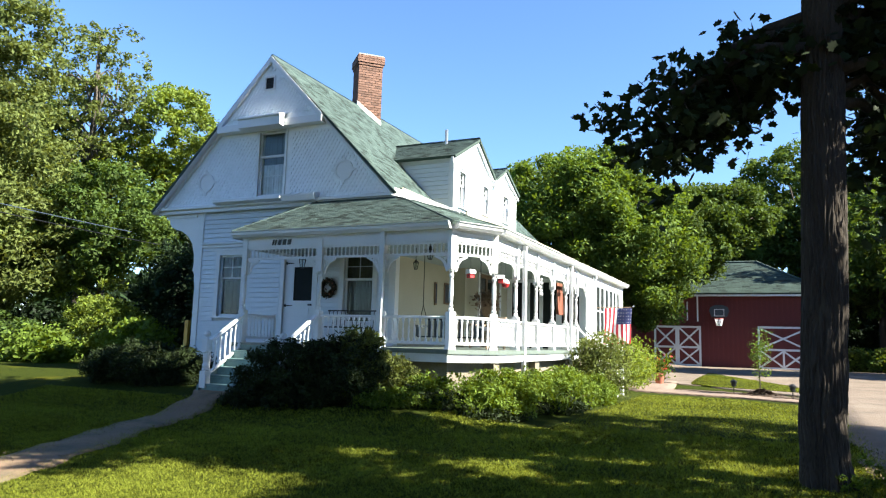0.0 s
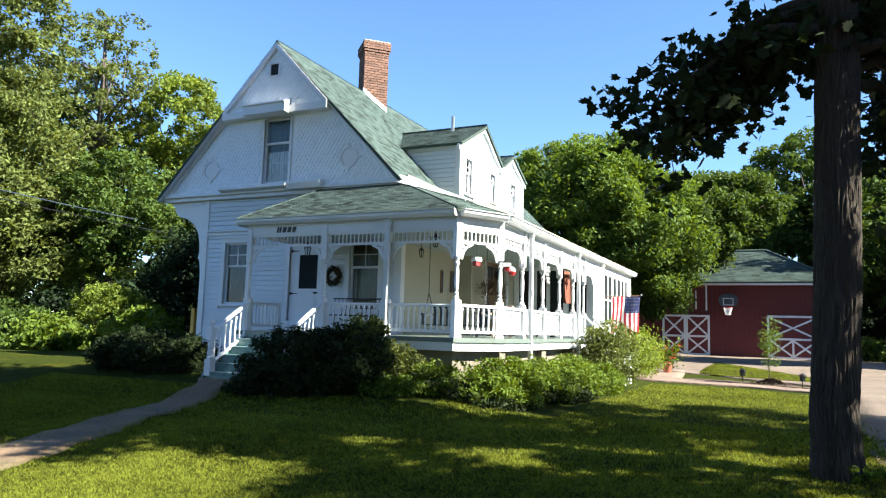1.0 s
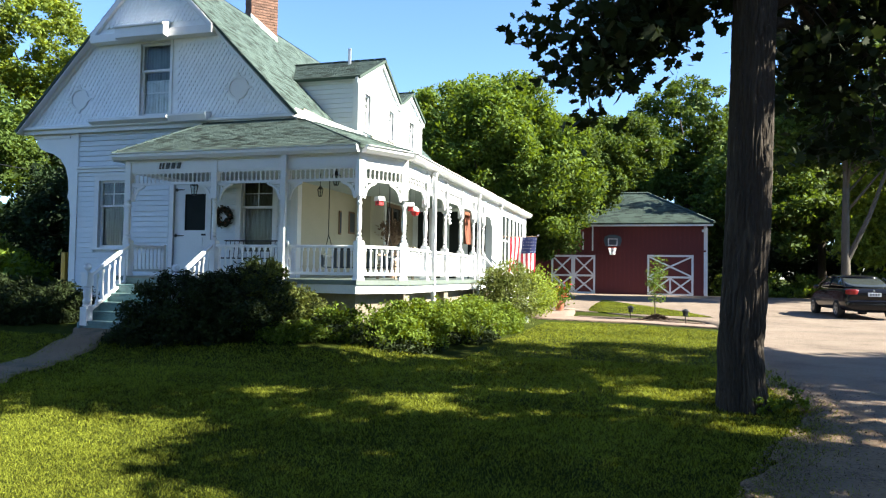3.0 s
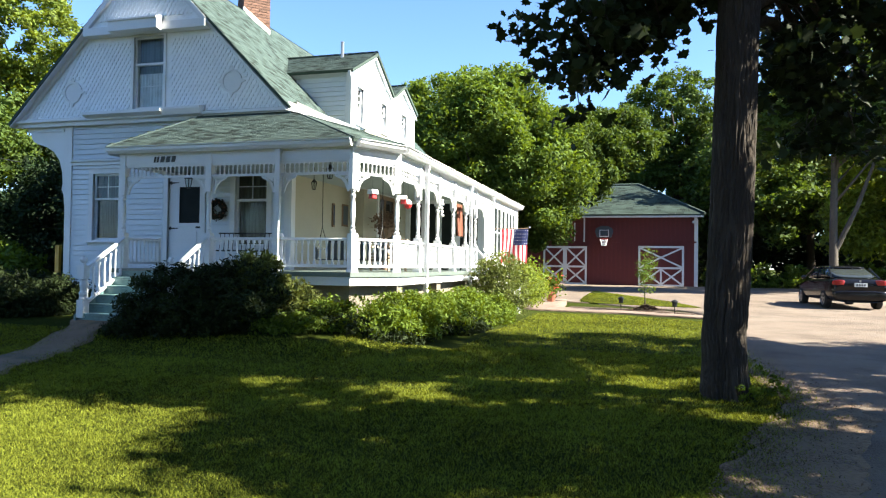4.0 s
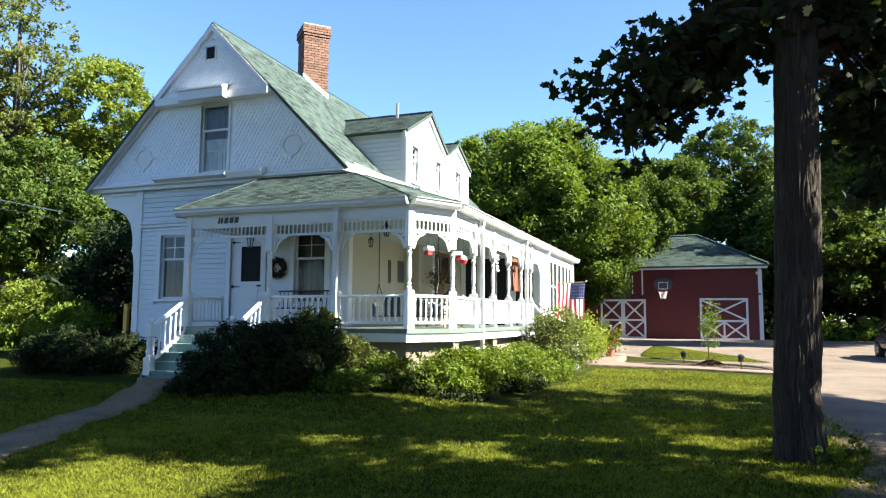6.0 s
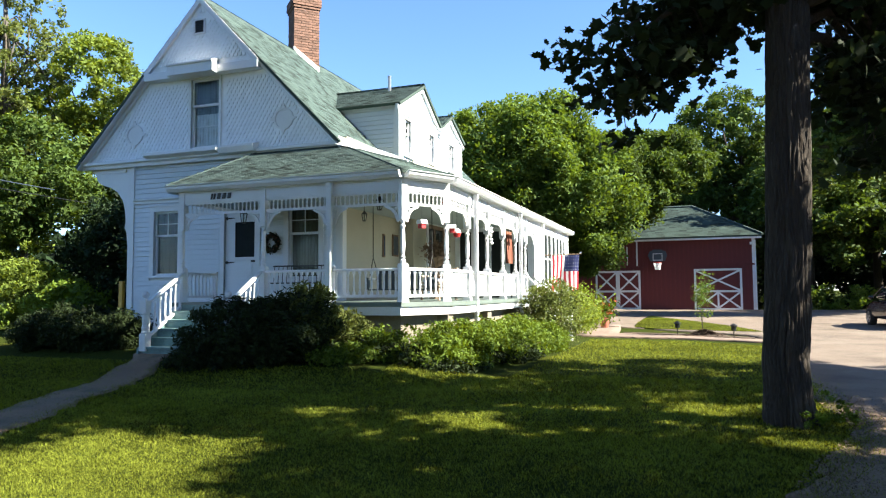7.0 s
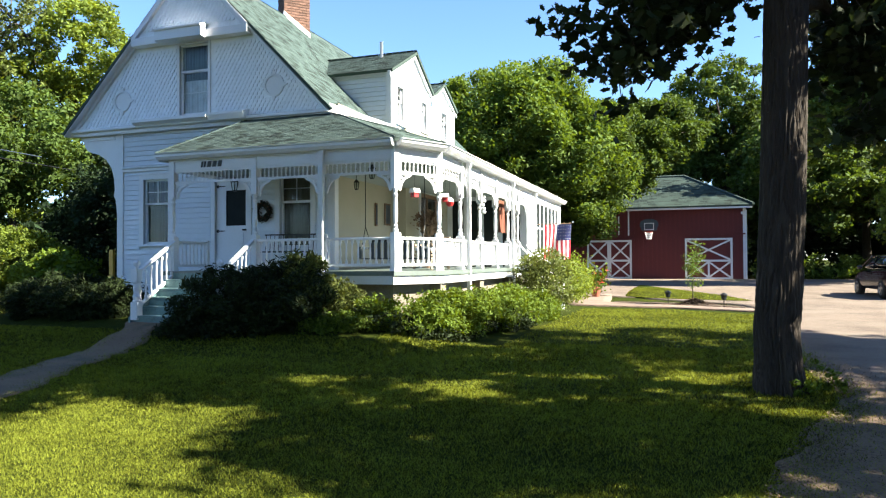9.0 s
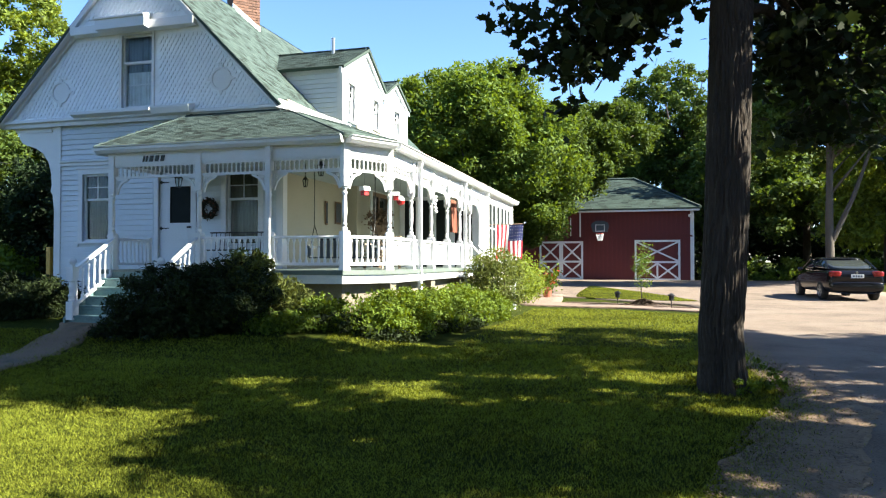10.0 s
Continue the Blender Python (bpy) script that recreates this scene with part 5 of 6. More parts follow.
# trunk with furrowed bark: flat plates parted by narrow fissures that run up and wander
rings = []
NZ = 340
for i in range(NZ):
    f = (i / (NZ - 1)) ** 1.25 * (len(tp) - 1)
    k = min(int(f), len(tp) - 2)
    t = f - k
    p = Vector(tp[k]).lerp(Vector(tp[k + 1]), t)
    r = tr[k] * (1 - t) + tr[k + 1] * t
    ring = []
    for j in range(SEG):
        a = 2 * math.pi * j / SEG
        wob = noise.noise(Vector((math.cos(a) * 2.5, math.sin(a) * 2.5, p.z * 3.5)))
        q = noise.noise(Vector((math.cos(a + wob * 0.16) * 9.5, math.sin(a + wob * 0.16) * 9.5, p.z * 2.4)))
        q2 = noise.noise(Vector((math.cos(a) * 13, math.sin(a) * 13, p.z * 14 + 7)))
        q3 = noise.noise(Vector((math.cos(a) * 1.2, math.sin(a) * 1.2, p.z * 0.7 + 3)))
        fis = math.exp(-(q / 0.20) ** 2)
        flare = 0.09 * max(0.0, 1 - p.z / 0.6) * math.sin(a * 5 + 1.0)
        rr = r * (1.04 - 0.16 * fis + 0.03 * q2 + 0.04 * q3 + flare)
        ring.append(bm.verts.new((p.x + rr * math.cos(a), p.y + rr * math.sin(a), p.z)))
    rings.append(ring)
for a, b in zip(rings, rings[1:]):
    for j in range(SEG):
        bm.faces.new((a[j], a[(j + 1) % SEG], b[(j + 1) % SEG], b[j]))
part("trunk", bm, bark, maple, "furrowed grey-brown trunk", smooth=True)
# limbs: low ones reach over the lawn and hang, high ones carry the crown
BOUGHS = [((0.1, 0, 4.75), (-0.6, 0.0, 4.72), (-1.2, 0.0, 4.42), (-1.85, 0.05, 4.0)),
          ((0.1, 0, 4.6), (-0.5, 0.2, 4.55), (-1.1, 0.3, 4.15), (-1.65, 0.3, 3.62)),
          ((0.1, 0, 4.5), (-0.5, -0.3, 4.5), (-1.0, -0.3, 4.25), (-1.55, -0.3, 3.92)),
          ((0.1, 0, 4.9), (-0.4, 0.2, 4.9), (-0.8, 0.3, 4.65), (-1.2, 0.3, 4.15)),
          ((0.1, 0, 4.7), (-0.7, 0.2, 4.6), (-1.25, 0.3, 4.1), (-1.72, 0.3, 3.6)),
          ((0.1, 0, 4.7), (-0.3, 0.2, 4.75), (-0.6, 0.3, 4.6), (-0.9, 0.3, 4.3)),
          ((0.1, 0, 4.6), (0.3, 0.2, 4.85), (0.55, 0.4, 4.8), (0.8, 0.5, 4.5)),
          ((0.1, 0, 4.9), (0.35, 0.2, 5.0), (0.6, 0.3, 4.9), (0.9, 0.4, 4.6)),
          ((0.15, 0, 5.2), (0.8, 0.3, 5.4), (1.6, 0.6, 5.2), (2.3, 0.8, 4.6)),
          ((0.15, 0, 5.3), (1.0, 0.2, 5.5), (1.9, 0.5, 5.2), (2.8, 0.8, 4.5)),
          ((0.15, 0, 5.1), (0.6, 0.4, 5.3), (1.2, 0.7, 5.1), (1.7, 0.9, 4.6)),
          ((0.12, 0, 4.2), (0.6, -0.1, 4.3), (1.2, 0.8, 3.9), (1.9, 1.3, 3.2)),
          ((0.12, 0, 3.9), (0.5, 0.4, 4.0), (1.0, 0.9, 3.6), (1.5, 1.3, 3.1)),
          ((0.12, 0, 4.4), (0.6, 0.7, 4.5), (1.2, 1.3, 4.0), (1.8, 1.8, 3.3)),
          ((0.12, 0, 4.0), (0.5, 0.2, 4.2), (0.9, 0.8, 3.9), (1.2, 1.1, 3.1)),
          ((0.15, 0, 4.8), (0.8, 0.5, 5.0), (1.7, 0.9, 4.6), (2.6, 1.2, 3.8)),
          ((0.15, 0, 5.0), (0.9, 0.4, 5.2), (2.0, 0.8, 4.7), (3.0, 1.1, 3.7)),
          ((0.15, 0, 4.9), (0.8, 0.5, 5.0), (1.6, 1.0, 4.6), (2.4, 1.3, 3.8)),
          ((0.15, 0, 5.2), (0.5, 1.0, 5.4), (1.0, 1.8, 5.0), (1.4, 2.5, 4.2)),
          ((0.15, 0, 5.4), (1.0, 0.8, 5.6), (2.2, 1.5, 5.2), (3.4, 2.0, 4.4)),
          ((0.15, 0, 5.2), (0.9, 1.0, 5.3), (1.8, 2.0, 4.8), (2.6, 2.8, 4.0))]
tips = []
for L in BOUGHS:
    bm = bmesh.new()
    P = [Vector(p) for p in L]
    add_tube(bm, P, [0.085, 0.055, 0.032, 0.010], 8)
    for i in range(11):
        t = 0.30 + 0.70 * (i + 1) / 11
        k = min(int(t * 3), 2)
        s = P[k].lerp(P[k + 1], min(1.0, t * 3 - k))
        e = s + Vector((rng.uniform(-0.30, 0.34), rng.uniform(-0.4, 0.4), rng.uniform(-0.55, 0.12)))
        m_ = s.lerp(e, 0.5) + Vector((0, 0, 0.08))
        add_tube(bm, [s, m_, e], [0.014, 0.009, 0.003], 5)
        tips.append(e)
    part("limb", bm, bark, maple, smooth=True)
tips = np.array([t[:] for t in tips])
P = sprays(rng, tips, 34, 0.19, 0.3)
V, F = leaves(P, 0.135, rng, flat=0.45, aspect=1.0, shape=MAPLE)
lo = finish("low_foliage", array_mesh("low_foliage", V, F), leaf_maple_shaded)
lo.parent = maple
tagged(lo, "hanging lobed maple leaves, shade put into their dark colour")
blobs = [(0.6, 0.2, 9.2, 3.6, 2.6, 2.8), (-1.6, -0.1, 8.4, 2.6, 2.3, 1.8), (2.6, 0.3, 8.2, 2.8, 2.6, 1.8), (2.8, 0.9, 7.5, 1.8, 1.3, 0.8), (0.2, -0.3, 6.6, 1.6, 1.6, 0.9), (0.5, 1.0, 8.0, 3.0, 1.3, 1.3), (-0.3, 0.8, 11.4, 2.6, 1.6, 1.8), (7.1, -2.5, 7.9, 1.9, 1.8, 1.0), (5.6, -2.2, 6.0, 1.9, 1.3, 1.0), (2.4, -2.3, 9.2, 2.0, 0.8, 1.1), (-4.7, 0.4, 9.2, 3.3, 2.0, 1.1), (-1.4, 0.9, 10.0, 2.6, 2.0, 1.2), (4.7, -1.35, 8.2, 1.5, 0.8, 0.9), (5.4, -0.35, 5.0, 1.4, 0.3, 0.3), (0.2, 1.9, 9.3, 2.0, 0.7, 0.8)]
clumps = crown_clumps(rng, blobs, 1060, 0.3)
P = clump_points(rng, clumps, 44, rng.uniform(0.3, 0.65, 1060))
V, F = leaves(P, 0.18, rng, flat=0.6, aspect=1.15)
cr = finish("crown", array_mesh("crown", V, F), leaf_maple_shaded)
cr.parent = maple
for i in range(24):
    c = Vector(clumps[i * 33])
    s = Vector((0.15, 0.05, rng.uniform(4.8, 8.0)))
    m_ = s.lerp(c, 0.55) + Vector((0, 0, 0.5))
    part("limb", tube([s, s.lerp(m_, 0.5), m_, c], [0.08, 0.06, 0.04, 0.012], 6), bark, maple, smooth=True)

shrub("weeds", "low green weeds round the maple's foot", [(TX + 0.40, TY - 0.12, 0.10, 0.20, 0.10, 0.03), (TX + 0.18, TY - 0.28, 0.10, 0.12, 0.05, 0.03)], 26, 26, 0.028, leaf_bed, 79, spread=(0.03, 0.06), shell=0.3, category="plants", stems=0)

# trees behind and beside
tree("maple_tree", "broad bright green maple behind the house", (6.5, 21.5), 8.0, 0.35, [(5.2, 21.5, 7.6, 3.6, 3.4, 3.9), (8.3, 22.5, 6.6, 3.2, 3.2, 3.6), (3.4, 22.5, 6.4, 2.6, 2.8, 3.0), (6.8, 21, 9.0, 2.6, 2.6, 2.3)], 430, 300, 0.15, leaf_bright, bark_far, 101, spread=(0.6, 1.15), limbs=16)
tree("maple_tree", "dense shaded green maple beside the barn", (7.4, 25.5), 6.5, 0.30, [(8.8, 24.5, 4.9, 2.2, 2.2, 2.6), (10.8, 26, 7.6, 2.7, 2.4, 2.6), (9.2, 24.5, 7.4, 2.4, 2.2, 2.4), (12.9, 27, 8.4, 2.1, 1.8, 1.8)], 500, 190, 0.142, leaf_mid, bark_far, 102, spread=(0.4, 0.8), limbs=14)
tree("maple_tree", "tall open maple behind the barn", (17.2, 41.0), 11.0, 0.42, [(16.5, 41, 12.4, 4.2, 3.6, 3.4), (14.2, 41, 9.8, 3.0, 3.0, 2.6), (19.8, 41, 10.2, 3.6, 3.2, 3.4), (17.5, 41, 8.2, 3.6, 3.0, 1.6)], 360, 114, 0.218, leaf_mid, bark, 103, spread=(0.45, 0.9), limbs=26)
tree("maple_tree", "tall green tree behind the barn", (10.0, 44.0), 10.0, 0.4, [(10, 44, 9.5, 4.5, 3.6, 3.8), (5.0, 44, 8.8, 4.0, 3.4, 3.6)], 320, 114, 0.231, leaf_mid, bark, 104, spread=(0.5, 0.9), limbs=14)
# right side wood beyond the car
pale = tree("tree", "pale forked trunk tree at the driveway's edge", (22.7, 23.0), 11.0, 0.19, [(23.5, 23.5, 10.0, 3.8, 3.4, 3.6), (21.8, 23.5, 8.2, 2.6, 2.4, 1.8), (26.0, 24, 8.5, 3.2, 2.8, 2.6)], 330, 104, 0.190, leaf_mid, bark_far, 105, spread=(0.4, 0.8), limbs=12)
for a, b, c in (((0.05, 0.0, 2.2), (0.9, -0.2, 4.2), (2.0, -0.3, 7.5)),):
    part("fork", tube([a, b, c], [0.13, 0.10, 0.05], 8), bark_far, pale)
wood = [(20.5, 34, 12, leaf_mid, 0.28), (24.5, 36, 14, leaf_grey, 0.30), (29, 33, 9.5, leaf_bright, 0.30), (26.5, 27.5, 9, leaf_olive, 0.24), (21.5, 46, 15, leaf_bright, 0.36), (29, 46, 16, leaf_dark, 0.36), (37, 40, 16, leaf_mid, 0.36)]
for i, (x, y, h, mt, lf) in enumerate(wood):
    r = h * 0.27
    tree("tree", "dense dark green woodland tree" if mt is leaf_dark else "leafy green woodland tree", (x, y), h * 0.85, 0.24, [(x, y, h * 0.68, r, r, h * 0.32), (x + r * 0.6, y - r * 0.4, h * 0.45, r * 0.8, r * 0.8, h * 0.22), (x - r * 0.6, y + 0.3, h * 0.42, r * 0.75, r * 0.75, h * 0.20)], 230, 70, lf * 0.8, mt, bark, 200 + i, spread=(0.45, 0.9), limbs=9, group="wood beyond the driveway")
shrub("hedge", "sunlit yellow-green hedge at the wood's edge", [(21.5, 31.0, 0.9, 2.5, 0.7, 0.9), (25.5, 31.5, 0.9, 2.5, 0.7, 0.9), (18.9, 31.5, 0.8, 1.2, 0.6, 0.8)], 120, 60, 0.14, leaf_bright, 61, spread=(0.25, 0.5))
# dark understory closing the view under the trees; its leaf colour carries the shade
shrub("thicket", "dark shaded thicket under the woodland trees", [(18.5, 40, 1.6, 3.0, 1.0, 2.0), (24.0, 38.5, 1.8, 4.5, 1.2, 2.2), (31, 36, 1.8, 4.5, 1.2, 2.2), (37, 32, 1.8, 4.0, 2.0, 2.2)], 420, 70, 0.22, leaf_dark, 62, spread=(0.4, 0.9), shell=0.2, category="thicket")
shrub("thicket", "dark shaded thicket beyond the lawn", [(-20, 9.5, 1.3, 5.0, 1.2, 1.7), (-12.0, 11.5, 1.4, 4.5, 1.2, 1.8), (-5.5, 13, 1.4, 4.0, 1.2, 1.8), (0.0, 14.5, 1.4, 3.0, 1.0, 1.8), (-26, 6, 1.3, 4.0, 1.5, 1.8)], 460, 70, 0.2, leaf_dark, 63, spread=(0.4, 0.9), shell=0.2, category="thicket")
# left side
tree("conifer", "tall dense grey-green tree", (-16.2, 4.5), 17.5, 0.35, [(-16.0, 4.5, 12.5, 3.0, 3.0, 6.0), (-15.2, 4.5, 7.5, 3.9, 3.6, 4.0), (-14.4, 4.5, 4.6, 4.2, 3.6, 2.4), (-19, 5, 9, 4, 4, 6)], 900, 125, 0.145, leaf_grey, bark, 111, spread=(0.4, 0.8), limbs=14)
tree("ash_tree", "tall airy tree with thin upper branches", (-20.0, 13.0), 18.5, 0.24, [(-19.8, 13, 16.2, 3.0, 2.4, 3.0), (-17.4, 13, 13.8, 1.7, 1.6, 2.2), (-22.6, 13, 15.2, 1.7, 1.6, 3.0), (-20.0, 13, 11.5, 3.8, 2.8, 2.8), (-18.5, 13, 8.0, 4.2, 3.2, 2.8)], 430, 48, 0.155, leaf_grey, bark_far, 112, spread=(0.25, 0.6), limbs=60, shell=0.15)
tree("maple_tree", "yellow-green tree behind the house", (-15.2, 15.0), 11.5, 0.28, [(-15.6, 15, 12.4, 2.6, 2.6, 2.9), (-13.2, 15.5, 10.6, 2.3, 2.2, 2.4), (-17.4, 14, 9.6, 2.6, 2.4, 2.4), (-14.6, 14, 7.6, 3.0, 2.4, 2.0), (-11.0, 15, 8.0, 2.0, 2.0, 2.2)], 380, 104, 0.163, leaf_olive, bark, 113, spread=(0.35, 0.75), limbs=20)
tree("maple_tree", "small bright green tree at the lawn's edge", (-10.8, 7.0), 6.5, 0.17, [(-10.8, 7, 6.6, 2.4, 2.2, 1.9), (-9.0, 6.5, 5.2, 1.9, 1.8, 1.6), (-12.8, 6.5, 5.0, 2.2, 2.0, 1.7)], 260, 95, 0.136, leaf_mid, bark_far, 114, spread=(0.3, 0.6), limbs=12)
tree("conifer", "dark evergreen beside the house", (-3.2, 6.0), 5.4, 0.18, [(-2.4, 6, 3.6, 1.9, 1.9, 2.4), (-4.8, 6.8, 3.2, 1.9, 1.9, 2.4), (-1.4, 4.5, 2.4, 1.3, 1.3, 1.7), (-6.8, 8, 3.0, 1.9, 1.9, 2.2)], 420, 114, 0.116, leaf_dark, bark, 115, spread=(0.3, 0.6), limbs=10)
tree("tree", "leafy green woodland tree", (-24, 12), 13, 0.28, [(-24, 12, 10, 4.5, 4.5, 4.5), (-23, 10, 5.0, 4.0, 4.0, 3.0)], 330, 95, 0.218, leaf_mid, bark, 116, spread=(0.5, 0.9), limbs=10)
tree("tree", "leafy green woodland tree", (-17, 22), 13, 0.28, [(-17, 22, 9, 5.0, 4.5, 4.5), (-10, 24, 6.0, 5.0, 4.0, 3.6), (-4, 26, 5.0, 4.0, 3.4, 3.2)], 420, 95, 0.231, leaf_mid, bark, 117, spread=(0.5, 0.9), limbs=10)
# far woods closing the view
rng = np.random.default_rng(9)
cl = []
for i in range(640):
    a = rng.uniform(-1.35, 1.0)
    r = rng.uniform(58, 74)
    cl.append((14 + r * math.sin(a), -13 + r * math.cos(a), rng.uniform(0.4, 1.0) ** 0.8 * rng.uniform(3, 11)))
cl = np.array(cl)
P = clump_points(rng, cl, 70, rng.uniform(1.2, 2.4, len(cl)))
V, F = leaves(P, 0.75, rng, 0.3)
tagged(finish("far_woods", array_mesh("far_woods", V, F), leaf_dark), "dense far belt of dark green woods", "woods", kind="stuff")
# trees across the drive that shade lawn and asphalt
for i, (x, y, h, n) in enumerate([(25.0, -1.5, 11.8, 130), (26.0, -1.6, 13.0, 165), (24.0, -5.8, 9.8, 135), (26.3, -8.9, 12.0, 125), (27.5, -14.5, 10.0, 200)]):
    tree("tree", "leafy green shade tree across the driveway", (x, y), h * 0.8, 0.28, [(x, y, h * 0.68, h * 0.28, h * 0.24, h * 0.28), (x - 1.2, y - 0.8, h * 0.5, 2.2, 1.8, 1.7), (x + 1.2, y + 0.8, h * 0.52, 2.2, 1.8, 1.7)], n, 60, 0.2, leaf_mid, bark, 130 + i, spread=(0.28, 0.6), limbs=10, group="shade trees")

for i, (x, y, h) in enumerate([(-6.0, -30.0, 9.0), (5.0, -32.0, 8.5), (16.0, -31.0, 9.0), (27.0, -25.0, 9.5), (35.0, -14.0, 11.0)]):
    tree("tree", "unseen leafy tree added to block low sky light", (x, y), h * 0.8, 0.3, [(x, y, h * 0.62, 5.0, 4.0, h * 0.34), (x + 2, y + 1, h * 0.4, 3.5, 3.0, 3.0)], 260, 40, 0.42, leaf_mid, bark, 150 + i, spread=(0.6, 1.1), limbs=8, group="street trees")

# unseen canopy added over the street side of the lawn to block sky light
tree("maple_tree", "unseen maple added over the front lawn to block sky light", (8.5, -16.0), 9.0, 0.36, [(11.8, -11.6, 8.0, 3.4, 3.0, 1.3), (7.6, -11.2, 8.2, 3.6, 3.0, 1.3), (10.2, -7.6, 9.4, 3.2, 2.6, 1.2), (6.0, -7.4, 9.8, 3.2, 2.6, 1.2), (8.5, -14.5, 9.5, 4.0, 2.6, 1.6), (12.5, -5.3, 9.6, 3.0, 1.8, 1.0), (13.5, -7.2, 9.2, 2.6, 1.1, 0.9), (8.0, -4.9, 9.8, 3.0, 1.6, 1.0)], 1450, 46, 0.3, leaf_mid, bark, 160, spread=(0.45, 0.85), limbs=22)

# shrubs
shrub("yew_bush", "dense dark clipped yew bush beside the stairs", [(7.0, -3.3, 0.66, 1.1, 0.85, 0.74), (7.8, -3.15, 0.74, 0.85, 0.8, 0.72), (6.45, -3.55, 0.40, 0.6, 0.6, 0.50)], 420, 110, 0.034, leaf_yew, 71, spread=(0.10, 0.26), shell=0.45, aspect=2.8)
shrub("yew_bush", "dense dark clipped yew bush on the lawn side", [(2.5, -2.4, 0.66, 1.3, 1.1, 0.58), (3.3, -2.4, 0.60, 0.8, 0.8, 0.52), (1.7, -2.2, 0.62, 0.8, 0.9, 0.52)], 430, 105, 0.036, leaf_yew, 72, spread=(0.10, 0.26), shell=0.45, aspect=2.8)
shrub("viburnum_bush", "loose sunlit shrub at the porch front", [(8.1, -2.95, 0.98, 0.5, 0.4, 0.62), (8.6, -2.75, 0.72, 0.5, 0.35, 0.42)], 190, 95, 0.036, leaf_juniper, 73, spread=(0.10, 0.24), shell=0.35, aspect=2.6)
shrub("groundcover_bed", "light green leafy groundcover bed along the porch", [(9.4, -2.6, 0.50, 1.1, 0.5, 0.38), (10.25, -1.9, 0.50, 0.6, 0.8, 0.48), (10.4, -0.5, 0.45, 0.62, 1.2, 0.44), (10.5, 1.0, 0.44, 0.65, 1.2, 0.46), (8.6, -3.1, 0.40, 0.8, 0.45, 0.28), (10.7, 2.4, 0.34, 0.6, 1.0, 0.42)], 900, 100, 0.043, leaf_bed, 74, spread=(0.10, 0.24), shell=0.5, category="plants")
shrub("groundcover_shade_rim", "dark leaf rim standing in for the bed's shaded front", [(9.4, -2.85, 0.2, 1.2, 0.26, 0.2), (10.5, -1.5, 0.14, 0.28, 1.3, 0.22), (10.85, 0.5, 0.1, 0.26, 1.3, 0.2)], 300, 60, 0.045, leaf_yew, 75, spread=(0.08, 0.18), shell=0.4, category="plants", stems=4)
shrub("rose_bush", "loose green bush by the side steps", [(10.75, 3.9, 0.95, 0.66, 0.8, 0.84)], 185, 52, 0.050, leaf_grey, 76, spread=(0.14, 0.34), shell=0.25)
shrub("rose_bush", "yellow-green bush with red blooms by the walk", [(10.6, 8.0, 0.85, 0.65, 0.9, 0.70), (10.5, 10.6, 0.9, 0.6, 0.9, 0.75)], 120, 44, 0.06, leaf_olive, 77, spread=(0.16, 0.45), shell=0.15)
for i, (x, y, h, r) in enumerate([(-6.5, 1.5, 0.7, 1.3), (-9.5, 2.5, 0.9, 1.6), (-4.2, 3.4, 0.9, 1.2), (-12.5, 3.5, 1.1, 1.8)]):
    shrub("shrub", "light green leafy border shrub", [(x, y, 0.42 + h * 0.5, r, r * 0.7, h)], 90, 46, 0.13, leaf_bed if i % 2 == 0 else leaf_mid, 80 + i, spread=(0.2, 0.42))
shrub("lilac_bush", "tall loose sunlit yellow-green shrub at the lawn's edge", [(-8.6, 5.4, 1.5, 1.4, 1.0, 1.5), (-10.3, 6.3, 2.9, 1.6, 1.2, 2.3), (-7.3, 6.1, 1.2, 1.2, 0.9, 1.1), (-6.6, 4.6, 0.9, 1.0, 0.8, 0.8)], 300, 70, 0.10, leaf_olive, 91, spread=(0.18, 0.42), shell=0.3)
shrub("sapling", "slender young tree in the mulch bed", [(14.26, 8.55, 1.35, 0.20, 0.20, 0.74)], 46, 20, 0.045, leaf_bright, 90, spread=(0.12, 0.25), category="tree", stems=1)

rng = np.random.default_rng(44)
mound = thing("mulch_mound", "low heap of brown mulch round the young tree", "mulch", (14.26, 8.55, ground_z(14.26, 8.55) + 0.05))
P = np.stack([rng.normal(0, 0.24, 900), rng.normal(0, 0.14, 900), np.zeros(900)], 1)
P[:, 2] = 0.16 * np.exp(-(P[:, 0] / 0.28) ** 2 - (P[:, 1] / 0.2) ** 2)
V, F = leaves(P, 0.06, rng, flat=1.5, aspect=2.2)
f_ = finish("chips", array_mesh("chips", V, F), mulch)
f_.parent = mound

# lawn blades near the street side, uncountable
rng = np.random.default_rng(42)
gx, gy = [], []
for y0, y1, x0, x1, count in ((-10.4, -8.4, 5.5, 16.2, 230000), (-8.4, -6.0, 3.0, 16.2, 230000), (-6.0, -2.0, 1.0, 16.2, 200000), (-2.0, 6.5, 1.0, 16.2, 110000)):
    gx.append(rng.uniform(x0, x1, count))
    gy.append(rng.uniform(y0, y1, count))
gx, gy = np.concatenate(gx), np.concatenate(gy)
N = len(gx)
fray = np.interp(gy, [-8.0, -5.0], [0.30, 0.14])
keep = (gx < np.interp(gy, [k[0] for k in drive_left], [k[1] for k in drive_left]) + np.interp(gy, [-8.0, -6.0], [0.12, -0.02]) + rng.normal(0, 1, N) * fray) & ~((gx < 9.6) & (gy > -3.6)) & ~((gx < 11.3) & (gy > -2.6)) & (gx + 1.35 * gy < 22.5)
